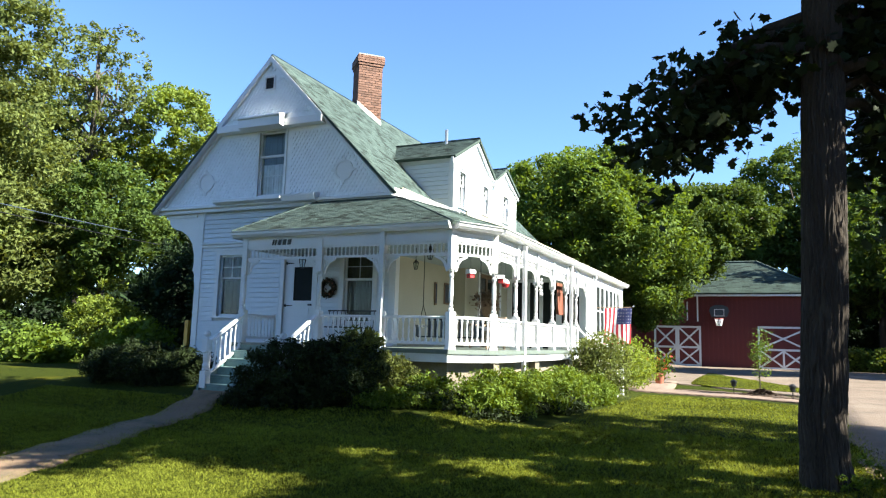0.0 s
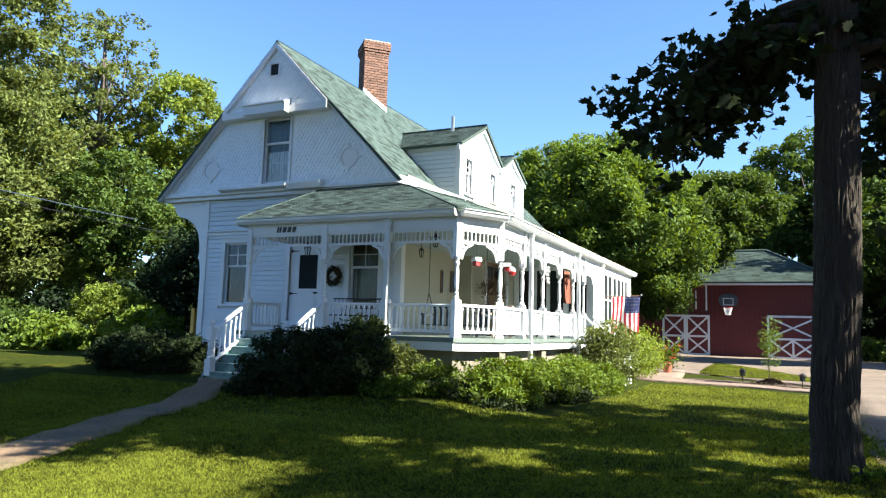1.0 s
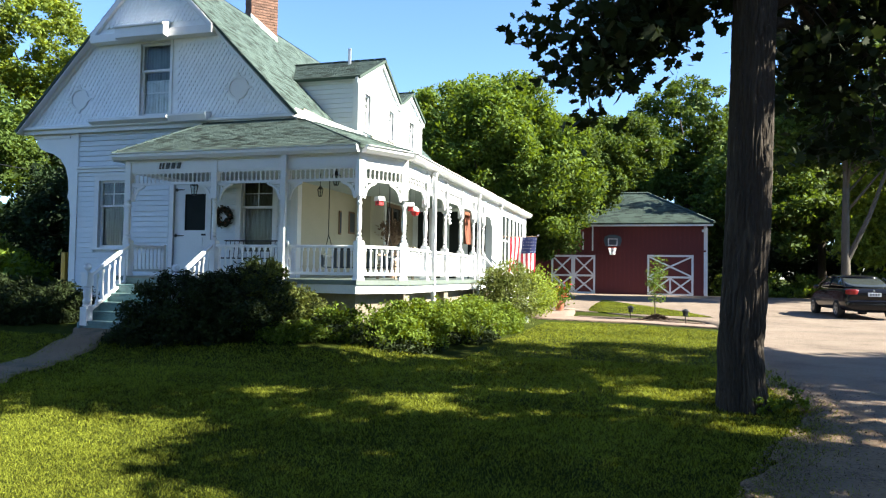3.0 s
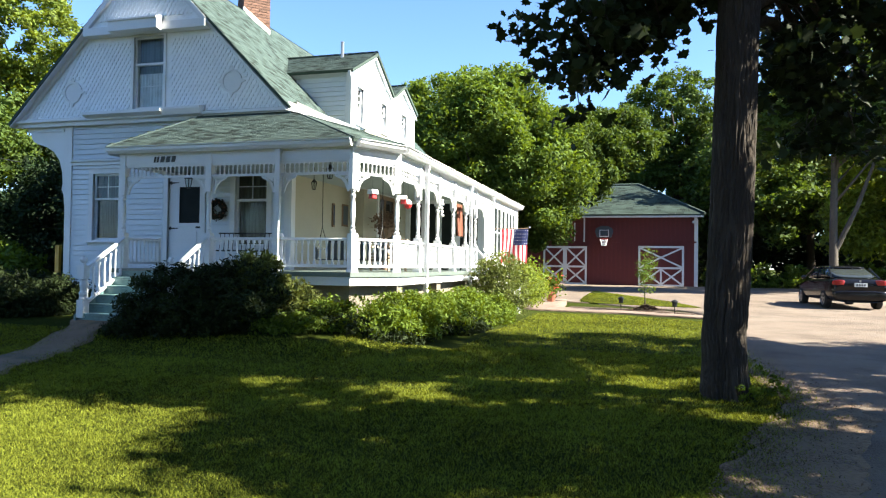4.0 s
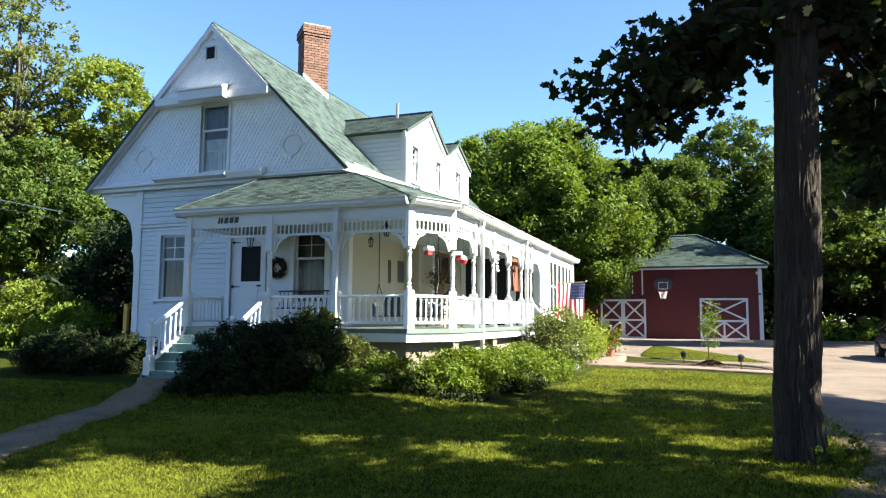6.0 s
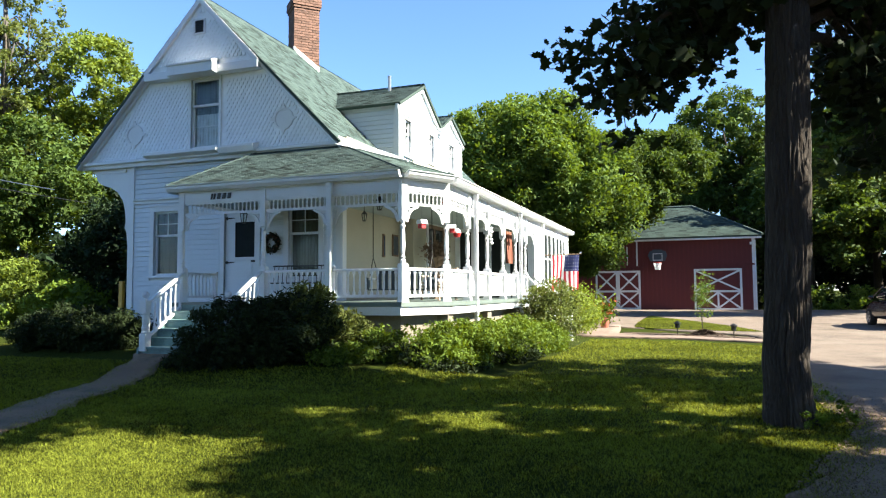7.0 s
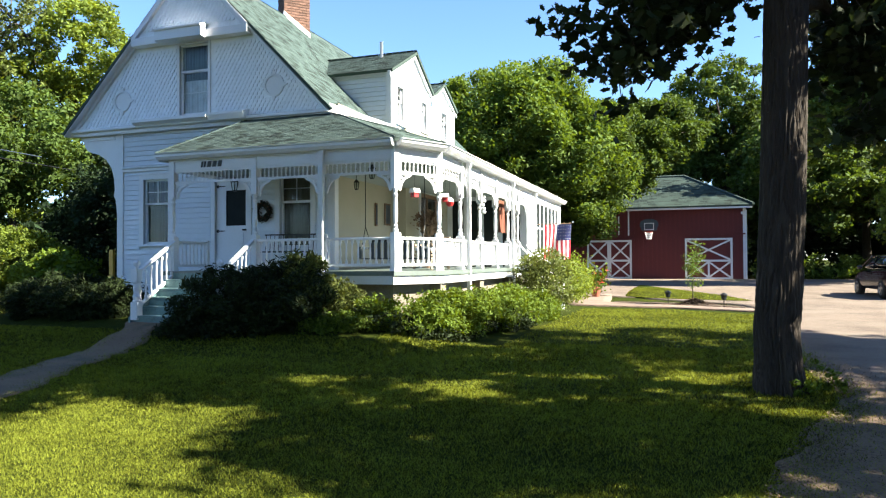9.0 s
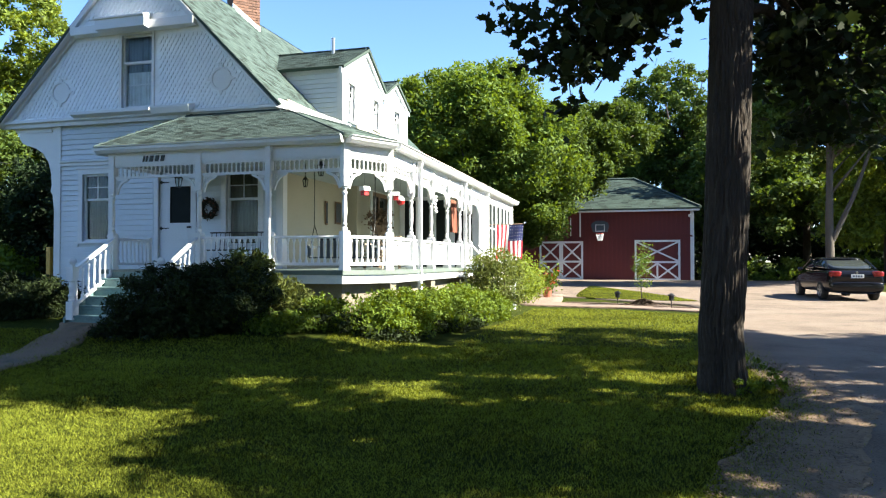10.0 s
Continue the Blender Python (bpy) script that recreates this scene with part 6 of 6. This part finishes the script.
keep &= np.abs(gx - (5.4 + 0.42 * (-4.0 - gy))) > 0.34 + rng.normal(0, 0.13, N)
gx, gy = gx[keep], gy[keep]
iy = rng.uniform(11.2, 19.0, 16000)
ix = rng.uniform(0, 1, 16000)
il, ir = np.interp(iy, [q[0] for q in isl], [q[1] for q in isl]), np.interp(iy, [q[0] for q in isl], [q[2] for q in isl])
gx, gy = np.concatenate([gx, il + (ir - il) * ix]), np.concatenate([gy, iy])
n = len(gx)
gz = np.array([ground_z(a, b) + (0.035 if b > 11 else 0.0) for a, b in zip(gx, gy)])
over = gx - np.interp(gy, [k[0] for k in drive_left], [k[1] for k in drive_left])
gz += 0.03 * np.clip((over + 0.3) / 0.25, 0, 1) * (gy < 6.5)
ang = rng.uniform(0, 2 * math.pi, n)
fine = np.interp(gy, [-9.0, -4.0], [0.62, 1.1])
hgt = rng.uniform(0.014, 0.042, n) * fine
wd = rng.uniform(0.0035, 0.0075, n) * fine
ca, sa = np.cos(ang), np.sin(ang)
lx, ly = rng.normal(0, 0.030, n) * fine, rng.normal(0, 0.030, n) * fine
V = np.stack([np.stack([gx - ca * wd, gy - sa * wd, gz - 0.01], 1), np.stack([gx + ca * wd, gy + sa * wd, gz - 0.01], 1), np.stack([gx + lx, gy + ly, gz + hgt], 1)], 1).reshape(-1, 3)
tagged(finish("grass", array_mesh("grass", V, np.arange(n * 3).reshape(n, 3)), blade_mat), "short mown green grass", "grass", kind="stuff")

# dry leaves scattered over verge and path edges
rng = np.random.default_rng(43)
ly_ = rng.uniform(-11.5, -3.4, 7500)
lx_ = np.interp(ly_, [k[0] for k in drive_left], [k[1] for k in drive_left]) + np.abs(rng.normal(0.0, 0.45, 7500)) - 0.16
py_ = rng.uniform(-9.5, -3.2, 500)
px_ = 5.4 + 0.42 * (-4.0 - py_) + rng.normal(0, 0.35, 500)
lx_, ly_ = np.concatenate([lx_, px_]), np.concatenate([ly_, py_])
P = np.array([(x, y, ground_z(x, y) + 0.047) for x, y in zip(lx_, ly_)])
V, F = leaves(P, 0.017, rng, flat=2.0)
tagged(finish("leaf_litter", array_mesh("leaf_litter", V, F), litter), "dry brown fallen leaves along the verge", "leaves", kind="stuff")

# ---- car ----
car = thing("car", "black four-door sedan parked on the driveway", "car", (20.85, 14.7, ground_z(20.85, 14.7) + 0.03))
car.rotation_euler = (0, 0, radians(3))


def loft(sections, mat_smooth=True):
    """A body from cross-sections: (y, [(half_width, z), ...]) mirrored left to right."""
    bm = bmesh.new()
    rings = []
    for y, prof in sections:
        ring = [bm.verts.new((-w, y, z)) for w, z in prof] + [bm.verts.new((w, y, z)) for w, z in reversed(prof)]
        rings.append(ring)
    k = len(rings[0])
    for a, b in zip(rings, rings[1:]):
        for i in range(k):
            bm.faces.new((a[i], a[(i + 1) % k], b[(i + 1) % k], b[i]))
    bm.faces.new(rings[0])
    bm.faces.new(list(reversed(rings[-1])))
    return bm


body_sec = []
for y, top, w in ((-2.18, 0.62, 0.70), (-2.24, 0.80, 0.78), (-2.15, 1.00, 0.80), (-1.9, 1.02, 0.86), (-1.3, 1.00, 0.875), (0, 0.95, 0.88), (1.0, 0.94, 0.875), (1.7, 0.82, 0.86), (2.05, 0.70, 0.80), (2.2, 0.55, 0.68)):
    body_sec.append((y, [(w * 0.86, 0.22), (w * 0.97, 0.32), (w, 0.55), (w * 0.985, top * 0.82), (w * 0.93, top * 0.96), (w * 0.80, top)]))
part("body", loft(body_sec), car_paint, car, "glossy black body", smooth=True)
cab = [(-1.75, [(0.70, 1.00), (0.70, 1.01), (0.66, 1.02), (0.6, 1.03)]), (-1.05, [(0.80, 0.99), (0.74, 1.15), (0.62, 1.33), (0.50, 1.37)]), (-0.3, [(0.81, 0.95), (0.76, 1.15), (0.63, 1.38), (0.50, 1.43)]), (0.4, [(0.81, 0.95), (0.76, 1.13), (0.63, 1.36), (0.50, 1.42)]), (1.35, [(0.78, 0.92), (0.75, 0.95), (0.70, 0.97), (0.6, 0.97)])]
part("cabin", loft(cab), car_glass, car, "tinted cabin glass", smooth=True)
roofsec = [(-1.12, [(0.63, 1.30), (0.63, 1.345), (0.56, 1.375), (0.45, 1.385)]), (-0.35, [(0.655, 1.34), (0.65, 1.40), (0.58, 1.43), (0.45, 1.45)]), (0.40, [(0.65, 1.33), (0.645, 1.385), (0.58, 1.42), (0.45, 1.435)]), (0.55, [(0.64, 1.32), (0.63, 1.36), (0.57, 1.39), (0.45, 1.40)])]
part("roof", loft(roofsec), car_paint, car, smooth=True)
for s in (-1, 1):
    for pts in ([(s * 0.62, -1.10, 1.34), (s * 0.72, -1.75, 1.01)], [(s * 0.64, 0.45, 1.36), (s * 0.78, 1.32, 0.95)], [(s * 0.645, -0.32, 1.39), (s * 0.80, -0.35, 0.97)]):
        part("pillar", tube(pts, 0.035, 6), car_paint, car)
    part("tail_light", loft([(-2.22, [(0.001, 0.79), (0.001, 0.80), (0.001, 0.93), (0.001, 0.96)]), (-2.21, [(0.19, 0.79), (0.2, 0.80), (0.2, 0.93), (0.18, 0.96)]), (-2.0, [(0.2, 0.80), (0.21, 0.82), (0.21, 0.93), (0.19, 0.95)])]), tail_red, car, "red tail light").location = (s * 0.62, -0.012, 0)
    part("mirror", lathe([(0.02, 0), (0.09, 0.03), (0.1, 0.09), (0.05, 0.14)], s * 0.93, 0.75, 0.93, 8), car_paint, car)
    part("door_handle", box(s * 0.885 - 0.015, s * 0.885 + 0.015, -0.25, -0.07, 0.80, 0.83, 0.006), car_paint, car)
    for y in (-1.33, 1.36):
        wh = part("wheel", lathe([(0.17, 0.0), (0.29, -0.01), (0.315, 0.03), (0.32, 0.09), (0.32, 0.13), (0.315, 0.17), (0.29, 0.20), (0.17, 0.19)], seg=24), rubber, car, smooth=True)
        wh.matrix_basis = pose(s * 0.68, y, 0.30, 0, 90 * s, 0)
        rim = bmesh.new()
        add_lathe(rim, [(0.195, 0.185), (0.20, 0.20), (0.18, 0.203), (0.17, 0.185)], seg=20)
        add_lathe(rim, [(0.05, 0.17), (0.05, 0.20), (0.03, 0.205)], seg=12)
        for k in range(5):
            add_box(rim, 0.03, 0.185, -0.022, 0.022, 0.18, 0.198, pose(0, 0, 0, 0, 0, 72 * k))
        part("rim", rim, alloy, wh, "silver five-spoke rim")
part("bumper", loft([(-2.29, [(0.60, 0.32), (0.70, 0.36), (0.70, 0.55), (0.62, 0.60)]), (-2.24, [(0.74, 0.28), (0.80, 0.36), (0.80, 0.58), (0.74, 0.64)]), (-1.9, [(0.84, 0.28), (0.885, 0.36), (0.885, 0.58), (0.85, 0.62)])]), car_paint, car, smooth=True)
part("number_plate", box(-0.19, 0.19, -2.265, -2.245, 0.74, 0.86, 0.004), plate_mat, car, "pale plate with plain bars")
for k in range(4):
    part("plate_bar", box(-0.14 + k * 0.075, -0.09 + k * 0.075, -2.269, -2.2655, 0.77, 0.83), grey_panel, car)
part("emblem", lathe([(0.035, 0), (0.03, 0.008)], 0, 0, 0, 10), alloy, car).matrix_basis = pose(0, -2.2, 0.93, 90)

for ob in car.children:
    if ob.name.split(".")[0] in ("body", "cabin", "roof", "bumper", "tail_light"):
        sub = ob.modifiers.new("round", "SUBSURF")
        sub.levels = sub.render_levels = 2

# ---- flag ----
flag = thing("flag", "hanging flag with red and white stripes and a blue field", "flag", (9.89, 7.17, 2.53))
A, Bp = Vector((9.86, 7.15, 2.52)), Vector((10.92, 7.40, 2.55))
o = flag.location
part("pole", tube([A - o, Bp - o], 0.014, 7), wood_brown, flag)
part("finial", lathe([(0.01, 0), (0.03, 0.02), (0.03, 0.04), (0.01, 0.06)], *(Bp - o), 8), alloy, flag)
part("bracket", box(-0.05, 0.0, -0.05, 0.0, -0.12, 0.02), black_metal, flag)
d = (Bp - A)
u0 = 0.24


def cloth(name, f0, f1, h0, h1, mat, n=6, k=14):
    V, F = [], []
    for i in range(n + 1):
        f = f0 + (f1 - f0) * i / n
        p = A.lerp(Bp, u0 + 0.72 * f) - o
        for j in range(k + 1):
            h = h0 + (h1 - h0) * j / k
            wv = 0.05 * math.sin(f * 9 + h * 2.0) * (0.3 + h) + 0.03 * math.sin(h * 5 + f * 3)
            V.append((p.x + wv * 0.5 - 0.03 * h, p.y - wv * 0.9, p.z - 0.02 - h))
    for i in range(n):
        for j in range(k):
            a = i * (k + 1) + j
            F.append((a, a + k + 1, a + k + 2, a + 1))
    me = array_mesh(name, V, F)
    me.shade_smooth()
    ob = finish(name, me, mat)
    ob.parent = flag
    return ob


for s in range(13):
    f0, f1 = s / 13, (s + 1) / 13
    cloth("stripe", f0, f1, 0.47 if s >= 6 else 0.0, 1.04, flag_red if s % 2 == 0 else flag_white, n=2)
cloth("canton", 6 / 13, 1.0, 0.0, 0.47, flag_blue, n=10)
for r in range(5):
    for c in range(6):
        f, h = 6 / 13 + (7 / 13) * (c + 0.5 + 0.0 * r) / 6, 0.47 * (r + 0.5) / 5
        cloth("star", f - 0.009, f + 0.009, h - 0.008, h + 0.008, flag_white, n=1, k=1).location = (0.012, -0.012, 0)

# ---- porch things ----


def lantern(name, label, x, y, ztop, zc, s=1.0):
    ob = thing(name, label, "lantern", (x, y, ztop))
    part("chain", tube([(0, 0, 0), (0, 0, zc - ztop + 0.2 * s)], 0.006, 5), black_metal, ob)
    bm = bmesh.new()
    h = zc - ztop
    add_lathe(bm, [(0.015 * s, 0.20 * s), (0.03 * s, 0.18 * s), (0.10 * s, 0.10 * s), (0.105 * s, 0.09 * s)], z=h, seg=6)
    add_lathe(bm, [(0.05 * s, -0.13 * s), (0.055 * s, -0.11 * s)], z=h, seg=6)
    for k in range(6):
        a = math.pi / 3 * k
        add_tube(bm, [(0.09 * s * math.cos(a), 0.09 * s * math.sin(a), h + 0.09 * s), (0.05 * s * math.cos(a), 0.05 * s * math.sin(a), h - 0.12 * s)], [0.007, 0.007], 4)
    part("cage", bm, black_metal, ob)
    part("glass", lathe([(0.045 * s, -0.11 * s), (0.08 * s, 0.085 * s)], 0, 0, h, 6), glass, ob)
    return ob


lantern("porch_lantern", "black iron porch lantern hanging from the ceiling", 8.82, -1.9, 3.28, 3.02, 0.78)
lantern("porch_lantern", "black iron wall lantern by the door", 5.0, -0.6, 3.28, 3.08, 0.9)
lantern("hanging_lantern", "small pale glass lantern on a chain", 8.07, -1.0, 3.28, 2.92, 0.62)
wreath = thing("wreath", "dark dried wreath with pale berries on the wall", "wreath", (5.35, -0.06, 2.56))
rng = np.random.default_rng(15)
a = rng.uniform(0, 2 * math.pi, 900)
rr = 0.165 + rng.normal(0, 0.028, 900)
P = np.stack([rr * np.cos(a), rng.uniform(-0.05, 0.02, 900), rr * np.sin(a)], 1)
V, F = leaves(P, 0.05, rng, 0.0)
w_ = finish("greenery", array_mesh("greenery", V, F), wreath_mat)
w_.parent = wreath
for k in range(11):
    bm = bmesh.new()
    b = 2 * math.pi * k / 11 + rng.uniform(-0.1, 0.1)
    r = 0.165 + rng.uniform(-0.03, 0.03)
    add_lathe(bm, [(0.004, 0), (0.014, 0.008), (0.014, 0.018), (0.004, 0.026)], r * math.cos(b), -0.06, r * math.sin(b), 6)
    part("berry", bm, terracotta, wreath)
# bird houses hung in the corner bays
for i, (x, y, z, rot) in enumerate([(9.45, -1.45, 2.70, -30), (9.72, -0.55, 2.68, -75)]):
    bh = thing("birdhouse", "red and white birdhouse hanging on a cord", "birdhouse", (x, y, z), "hanging birdhouses")
    bh.rotation_euler = (0, 0, radians(rot))
    bh.scale = (0.68, 0.68, 0.9)
    part("body", box(-0.085, 0.085, -0.07, 0.07, -0.10, 0.0, 0.004), red_paint, bh, "red body")
    part("roof", prism([(-0.115, -0.01), (-0.115, 0.01), (-0.09, 0.075), (0.09, 0.075), (0.115, 0.01), (0.115, -0.01)], -0.10, 0.10), white, bh, "white roof")
    part("hole", lathe([(0.022, 0), (0.022, 0.004)], 0, 0, 0, 12), black_metal, bh).matrix_basis = pose(0, -0.071, -0.045, 90)
    part("cord", tube([(0, 0, 0.07), (0, 0, (3.30 - z) / 0.9)], 0.004, 4), black_metal, bh)
gb = thing("glass_float", "pale globe with red lower half hanging on a cord", "ornament", (9.70, -0.22, 2.62))
gb.scale = (0.8, 0.8, 0.9)
part("globe", lathe([(0.001, -0.10), (0.06, -0.08), (0.1, -0.01), (0.085, 0.05), (0.04, 0.09), (0.001, 0.1)], 0, 0, 0, 14), white, gb, smooth=True)
part("base", lathe([(0.001, -0.115), (0.07, -0.09), (0.107, -0.02), (0.107, -0.01), (0.001, -0.012)], 0, 0, 0, 14), red_paint, gb)
part("cord", tube([(0, 0, 0.1), (0, 0, 0.68)], 0.004, 4), black_metal, gb)
# hanging basket with dried plant on a stand
basket = thing("plant_basket", "round wicker basket with dried flowers", "plant", (7.9, 3.4, 1.24))
part("stand", lathe([(0.16, 0), (0.16, 0.03), (0.03, 0.06), (0.03, 0.85), (0.14, 0.9), (0.20, 1.05), (0.21, 1.1)], 0, 0, 0, 12), wood_brown, basket)
rng = np.random.default_rng(16)
P = rng.normal(size=(700, 3)) * np.array([0.13, 0.13, 0.12]) + np.array([0, 0, 1.24])
V, F = leaves(P, 0.07, rng, 0.2)
f_ = finish("dried_leaves", array_mesh("dried_leaves", V, F), wood_brown)
f_.parent = basket
# orange folded banner and wind chime in the side bays
ban = thing("folded_banner", "faded orange cloth banner hanging in the porch", "banner", (9.6, 4.15, 3.1))
V, F = [], []
for i in range(13):
    x = -0.24 + 0.48 * i / 12
    for j in range(9):
        V.append((0.05 * math.sin(i * 1.6 + j * 0.12), x, -0.10 * j - 0.12))
for i in range(12):
    for j in range(8):
        q = i * 9 + j
        F.append((q, q + 9, q + 10, q + 1))
me = array_mesh("cloth", V, F)
me.shade_smooth()
c_ = finish("cloth", me, orange_cloth)
c_.parent = ban
part("rod", tube([(0, -0.27, -0.11), (0, 0.27, -0.11)], 0.012, 6), wood_brown, ban)
part("cord", tube([(0, 0, -0.11), (0, 0, 0.2)], 0.005, 4), black_metal, ban)
ch = thing("wind_chime", "white shell wind chime hanging in a porch bay", "wind chime", (9.72, 2.1, 3.28))
part("cord", tube([(0, 0, 0), (0, 0, -0.35)], 0.004, 4), black_metal, ch)
for k in range(5):
    part("shell", lathe([(0.001, 0), (0.045, 0.02), (0.05, 0.05), (0.02, 0.08)], 0.015 * math.sin(k * 2), 0.015 * math.cos(k * 2), -0.42 - 0.085 * k, 8), white, ch)
# thermometer board and wall sign on the side wall
th = thing("wall_thermometer", "long dark framed thermometer on the cream wall", "thermometer", (7.06, 2.05, 2.58))
part("board", box(0.0, 0.03, -0.06, 0.06, -0.28, 0.28, 0.01), wood_brown, th)
part("scale", box(0.03, 0.036, -0.035, 0.035, -0.24, 0.24), curtain_mat, th)
pn = thing("wall_plaque", "small dark framed plaque on the cream wall", "plaque", (7.06, 2.72, 2.62))
part("frame", box(0.0, 0.025, -0.17, 0.17, -0.27, 0.27, 0.008), wood_brown, pn)
part("panel", box(0.025, 0.032, -0.13, 0.13, -0.23, 0.23), grey_panel, pn)
# swing on two chains and bench, chairs
sw = thing("porch_swing", "dark slatted porch swing hung on chains", "swing", (8.75, -0.75, 1.24))
for k in range(6):
    part("seat_slat", box(-0.62, 0.62, -0.22 + k * 0.075, -0.16 + k * 0.075, 0.26, 0.28), swing_paint, sw)
for k in range(9):
    part("back_slat", box(-0.6 + k * 0.14, -0.54 + k * 0.14, 0.22, 0.245, 0.28, 0.62), swing_paint, sw)
part("top_rail", box(-0.64, 0.64, 0.20, 0.26, 0.61, 0.66), black_metal, sw)
for s in (-1, 1):
    part("arm", box(s * 0.62 - 0.03, s * 0.62 + 0.03, -0.25, 0.25, 0.46, 0.50), swing_paint, sw)
    part("arm_post", box(s * 0.62 - 0.025, s * 0.62 + 0.025, -0.22, -0.17, 0.28, 0.46), swing_paint, sw)
    part("chain", tube([(s * 0.62, -0.15, 0.48), (s * 0.62, 0.02, 0.9), (s * 0.62, 0.02, 2.08)], 0.008, 5), black_metal, sw)
    part("chain", tube([(s * 0.62, 0.20, 0.64), (s * 0.62, 0.02, 0.9)], 0.008, 5), black_metal, sw)
wc = thing("wicker_chair", "tan wicker armchair with a pale cushion", "chair", (8.9, 0.9, 1.24))
wc.rotation_euler = (0, 0, radians(-25))
for z in (0.25, 0.32, 0.39):
    part("seat_band", box(-0.28, 0.28, -0.28, 0.28, z, z + 0.05, 0.015), wicker_mat, wc)
for k in range(7):
    part("back_rod", box(-0.28 + k * 0.09, -0.25 + k * 0.09, 0.26, 0.29, 0.42, 0.74), wicker_mat, wc)
for z in (0.48, 0.58, 0.68):
    part("back_band", box(-0.3, 0.3, 0.245, 0.30, z, z + 0.06, 0.01), wicker_mat, wc)
for x in (-0.26, 0.26):
    for y in (-0.26, 0.26):
        part("leg", box(x - 0.02, x + 0.02, y - 0.02, y + 0.02, 0, 0.25), wicker_mat, wc)
    part("arm", box(x - 0.035, x + 0.035, -0.28, 0.28, 0.54, 0.58, 0.012), wicker_mat, wc)
part("cushion", box(-0.24, 0.24, -0.25, 0.22, 0.44, 0.51, 0.025), lace_mat, wc, "pale seat cushion")
bench = thing("iron_bench", "dark iron bench against the front wall", "bench", (6.1, -0.45, 1.24))
for k in range(4):
    part("seat_slat", box(-0.6, 0.6, -0.22 + k * 0.11, -0.14 + k * 0.11, 0.42, 0.44), black_metal, bench)
for k in range(12):
    part("back_bar", tube([(-0.58 + k * 0.105, 0.22, 0.44), (-0.58 + k * 0.105, 0.26, 0.80)], 0.008, 5), black_metal, bench)
part("top_rail", tube([(-0.62, 0.26, 0.80), (0.62, 0.26, 0.80)], 0.015, 6), black_metal, bench)
for x in (-0.55, 0.55):
    for y in (-0.2, 0.2):
        part("leg", tube([(x, y, 0), (x, y, 0.43)], 0.014, 6), black_metal, bench)

# house number as plain bars
num = thing("house_number", "black house number on the porch fascia as plain bars", "sign", (5.53, PY - 0.045, 3.335))
for x, w in zip((-0.215, -0.15, -0.05, 0.07, 0.19), (0.035, 0.035, 0.075, 0.075, 0.075)):
    part("digit_bar", prism([(x - w / 2 - 0.012, -0.055), (x + w / 2 - 0.012, -0.055), (x + w / 2 + 0.012, 0.055), (x - w / 2 + 0.012, 0.055)], -0.012, 0.0), black_metal, num)

# ---- yard things ----
for x, y in ((13.51, 8.75), (15.0, 7.5)):
    pl = thing("path_light", "small black solar path light in the mulch bed", "lamp", (x, y, ground_z(x, y) + 0.04), "path lights")
    part("stake", lathe([(0.012, -0.05), (0.014, 0.2)], 0, 0, 0, 8), black_metal, pl)
    part("lens", lathe([(0.055, 0.2), (0.065, 0.32)], 0, 0, 0, 10), dark_pane_mat, pl)
    part("cap", lathe([(0.10, 0.32), (0.095, 0.35), (0.04, 0.39), (0.01, 0.40)], 0, 0, 0, 12), black_metal, pl)
    for k in range(4):
        a = math.pi / 2 * k
        part("strut", tube([(0.055 * math.cos(a), 0.055 * math.sin(a), 0.19), (0.07 * math.cos(a), 0.07 * math.sin(a), 0.33)], 0.006, 4), black_metal, pl)
pot = thing("flower_pot", "terracotta pot with red flowers on the walk", "flower pot", (10.97, 12.2, ground_z(10.97, 12.2) + 0.045))
part("pot", lathe([(0.13, 0), (0.19, 0.30), (0.22, 0.30), (0.22, 0.37), (0.18, 0.37), (0.17, 0.33)], 0, 0, 0, 16), terracotta, pot)
rng = np.random.default_rng(17)
P = rng.normal(size=(420, 3)) * np.array([0.2, 0.2, 0.17]) + np.array([0, 0, 0.6])
V, F = leaves(P, 0.10, rng, 0.3)
f_ = finish("leaves", array_mesh("leaves", V, F), leaf_bed)
f_.parent = pot
P = rng.normal(size=(60, 3)) * np.array([0.22, 0.22, 0.15]) + np.array([0, -0.05, 0.68])
V, F = leaves(P, 0.09, rng, 0.2)
f_ = finish("blooms", array_mesh("blooms", V, F), petal_red)
f_.parent = pot
tagged(f_, "small red blooms", kind="stuff")
# yellow board by the house's far corner
yb = thing("yellow_post", "yellow painted post beside the house", "post", (-1.86, 3.0, 0.3))
part("post", box(-0.07, 0.07, -0.05, 0.05, 0, 1.55, 0.01), yellow_paint, yb)
# overhead service cable
cab_ = thing("service_cable", "pale overhead cable running among the trees", "cable", (-9, 6, 4))
pts = []
for i in range(17):
    t = i / 16
    p = Vector((-5.2, 3.5, 4.83)).lerp(Vector((-1.9, -7.6, 4.6)), t)
    p.z -= 0.06 * 4 * t * (1 - t)
    pts.append(p - cab_.location)
part("wire", tube(pts, 0.013, 5), curtain_mat, cab_)
pts2 = [p + Vector((0.5, 0.8, -0.35)) for p in pts]
part("wire", tube(pts2, 0.012, 5), black_metal, cab_)
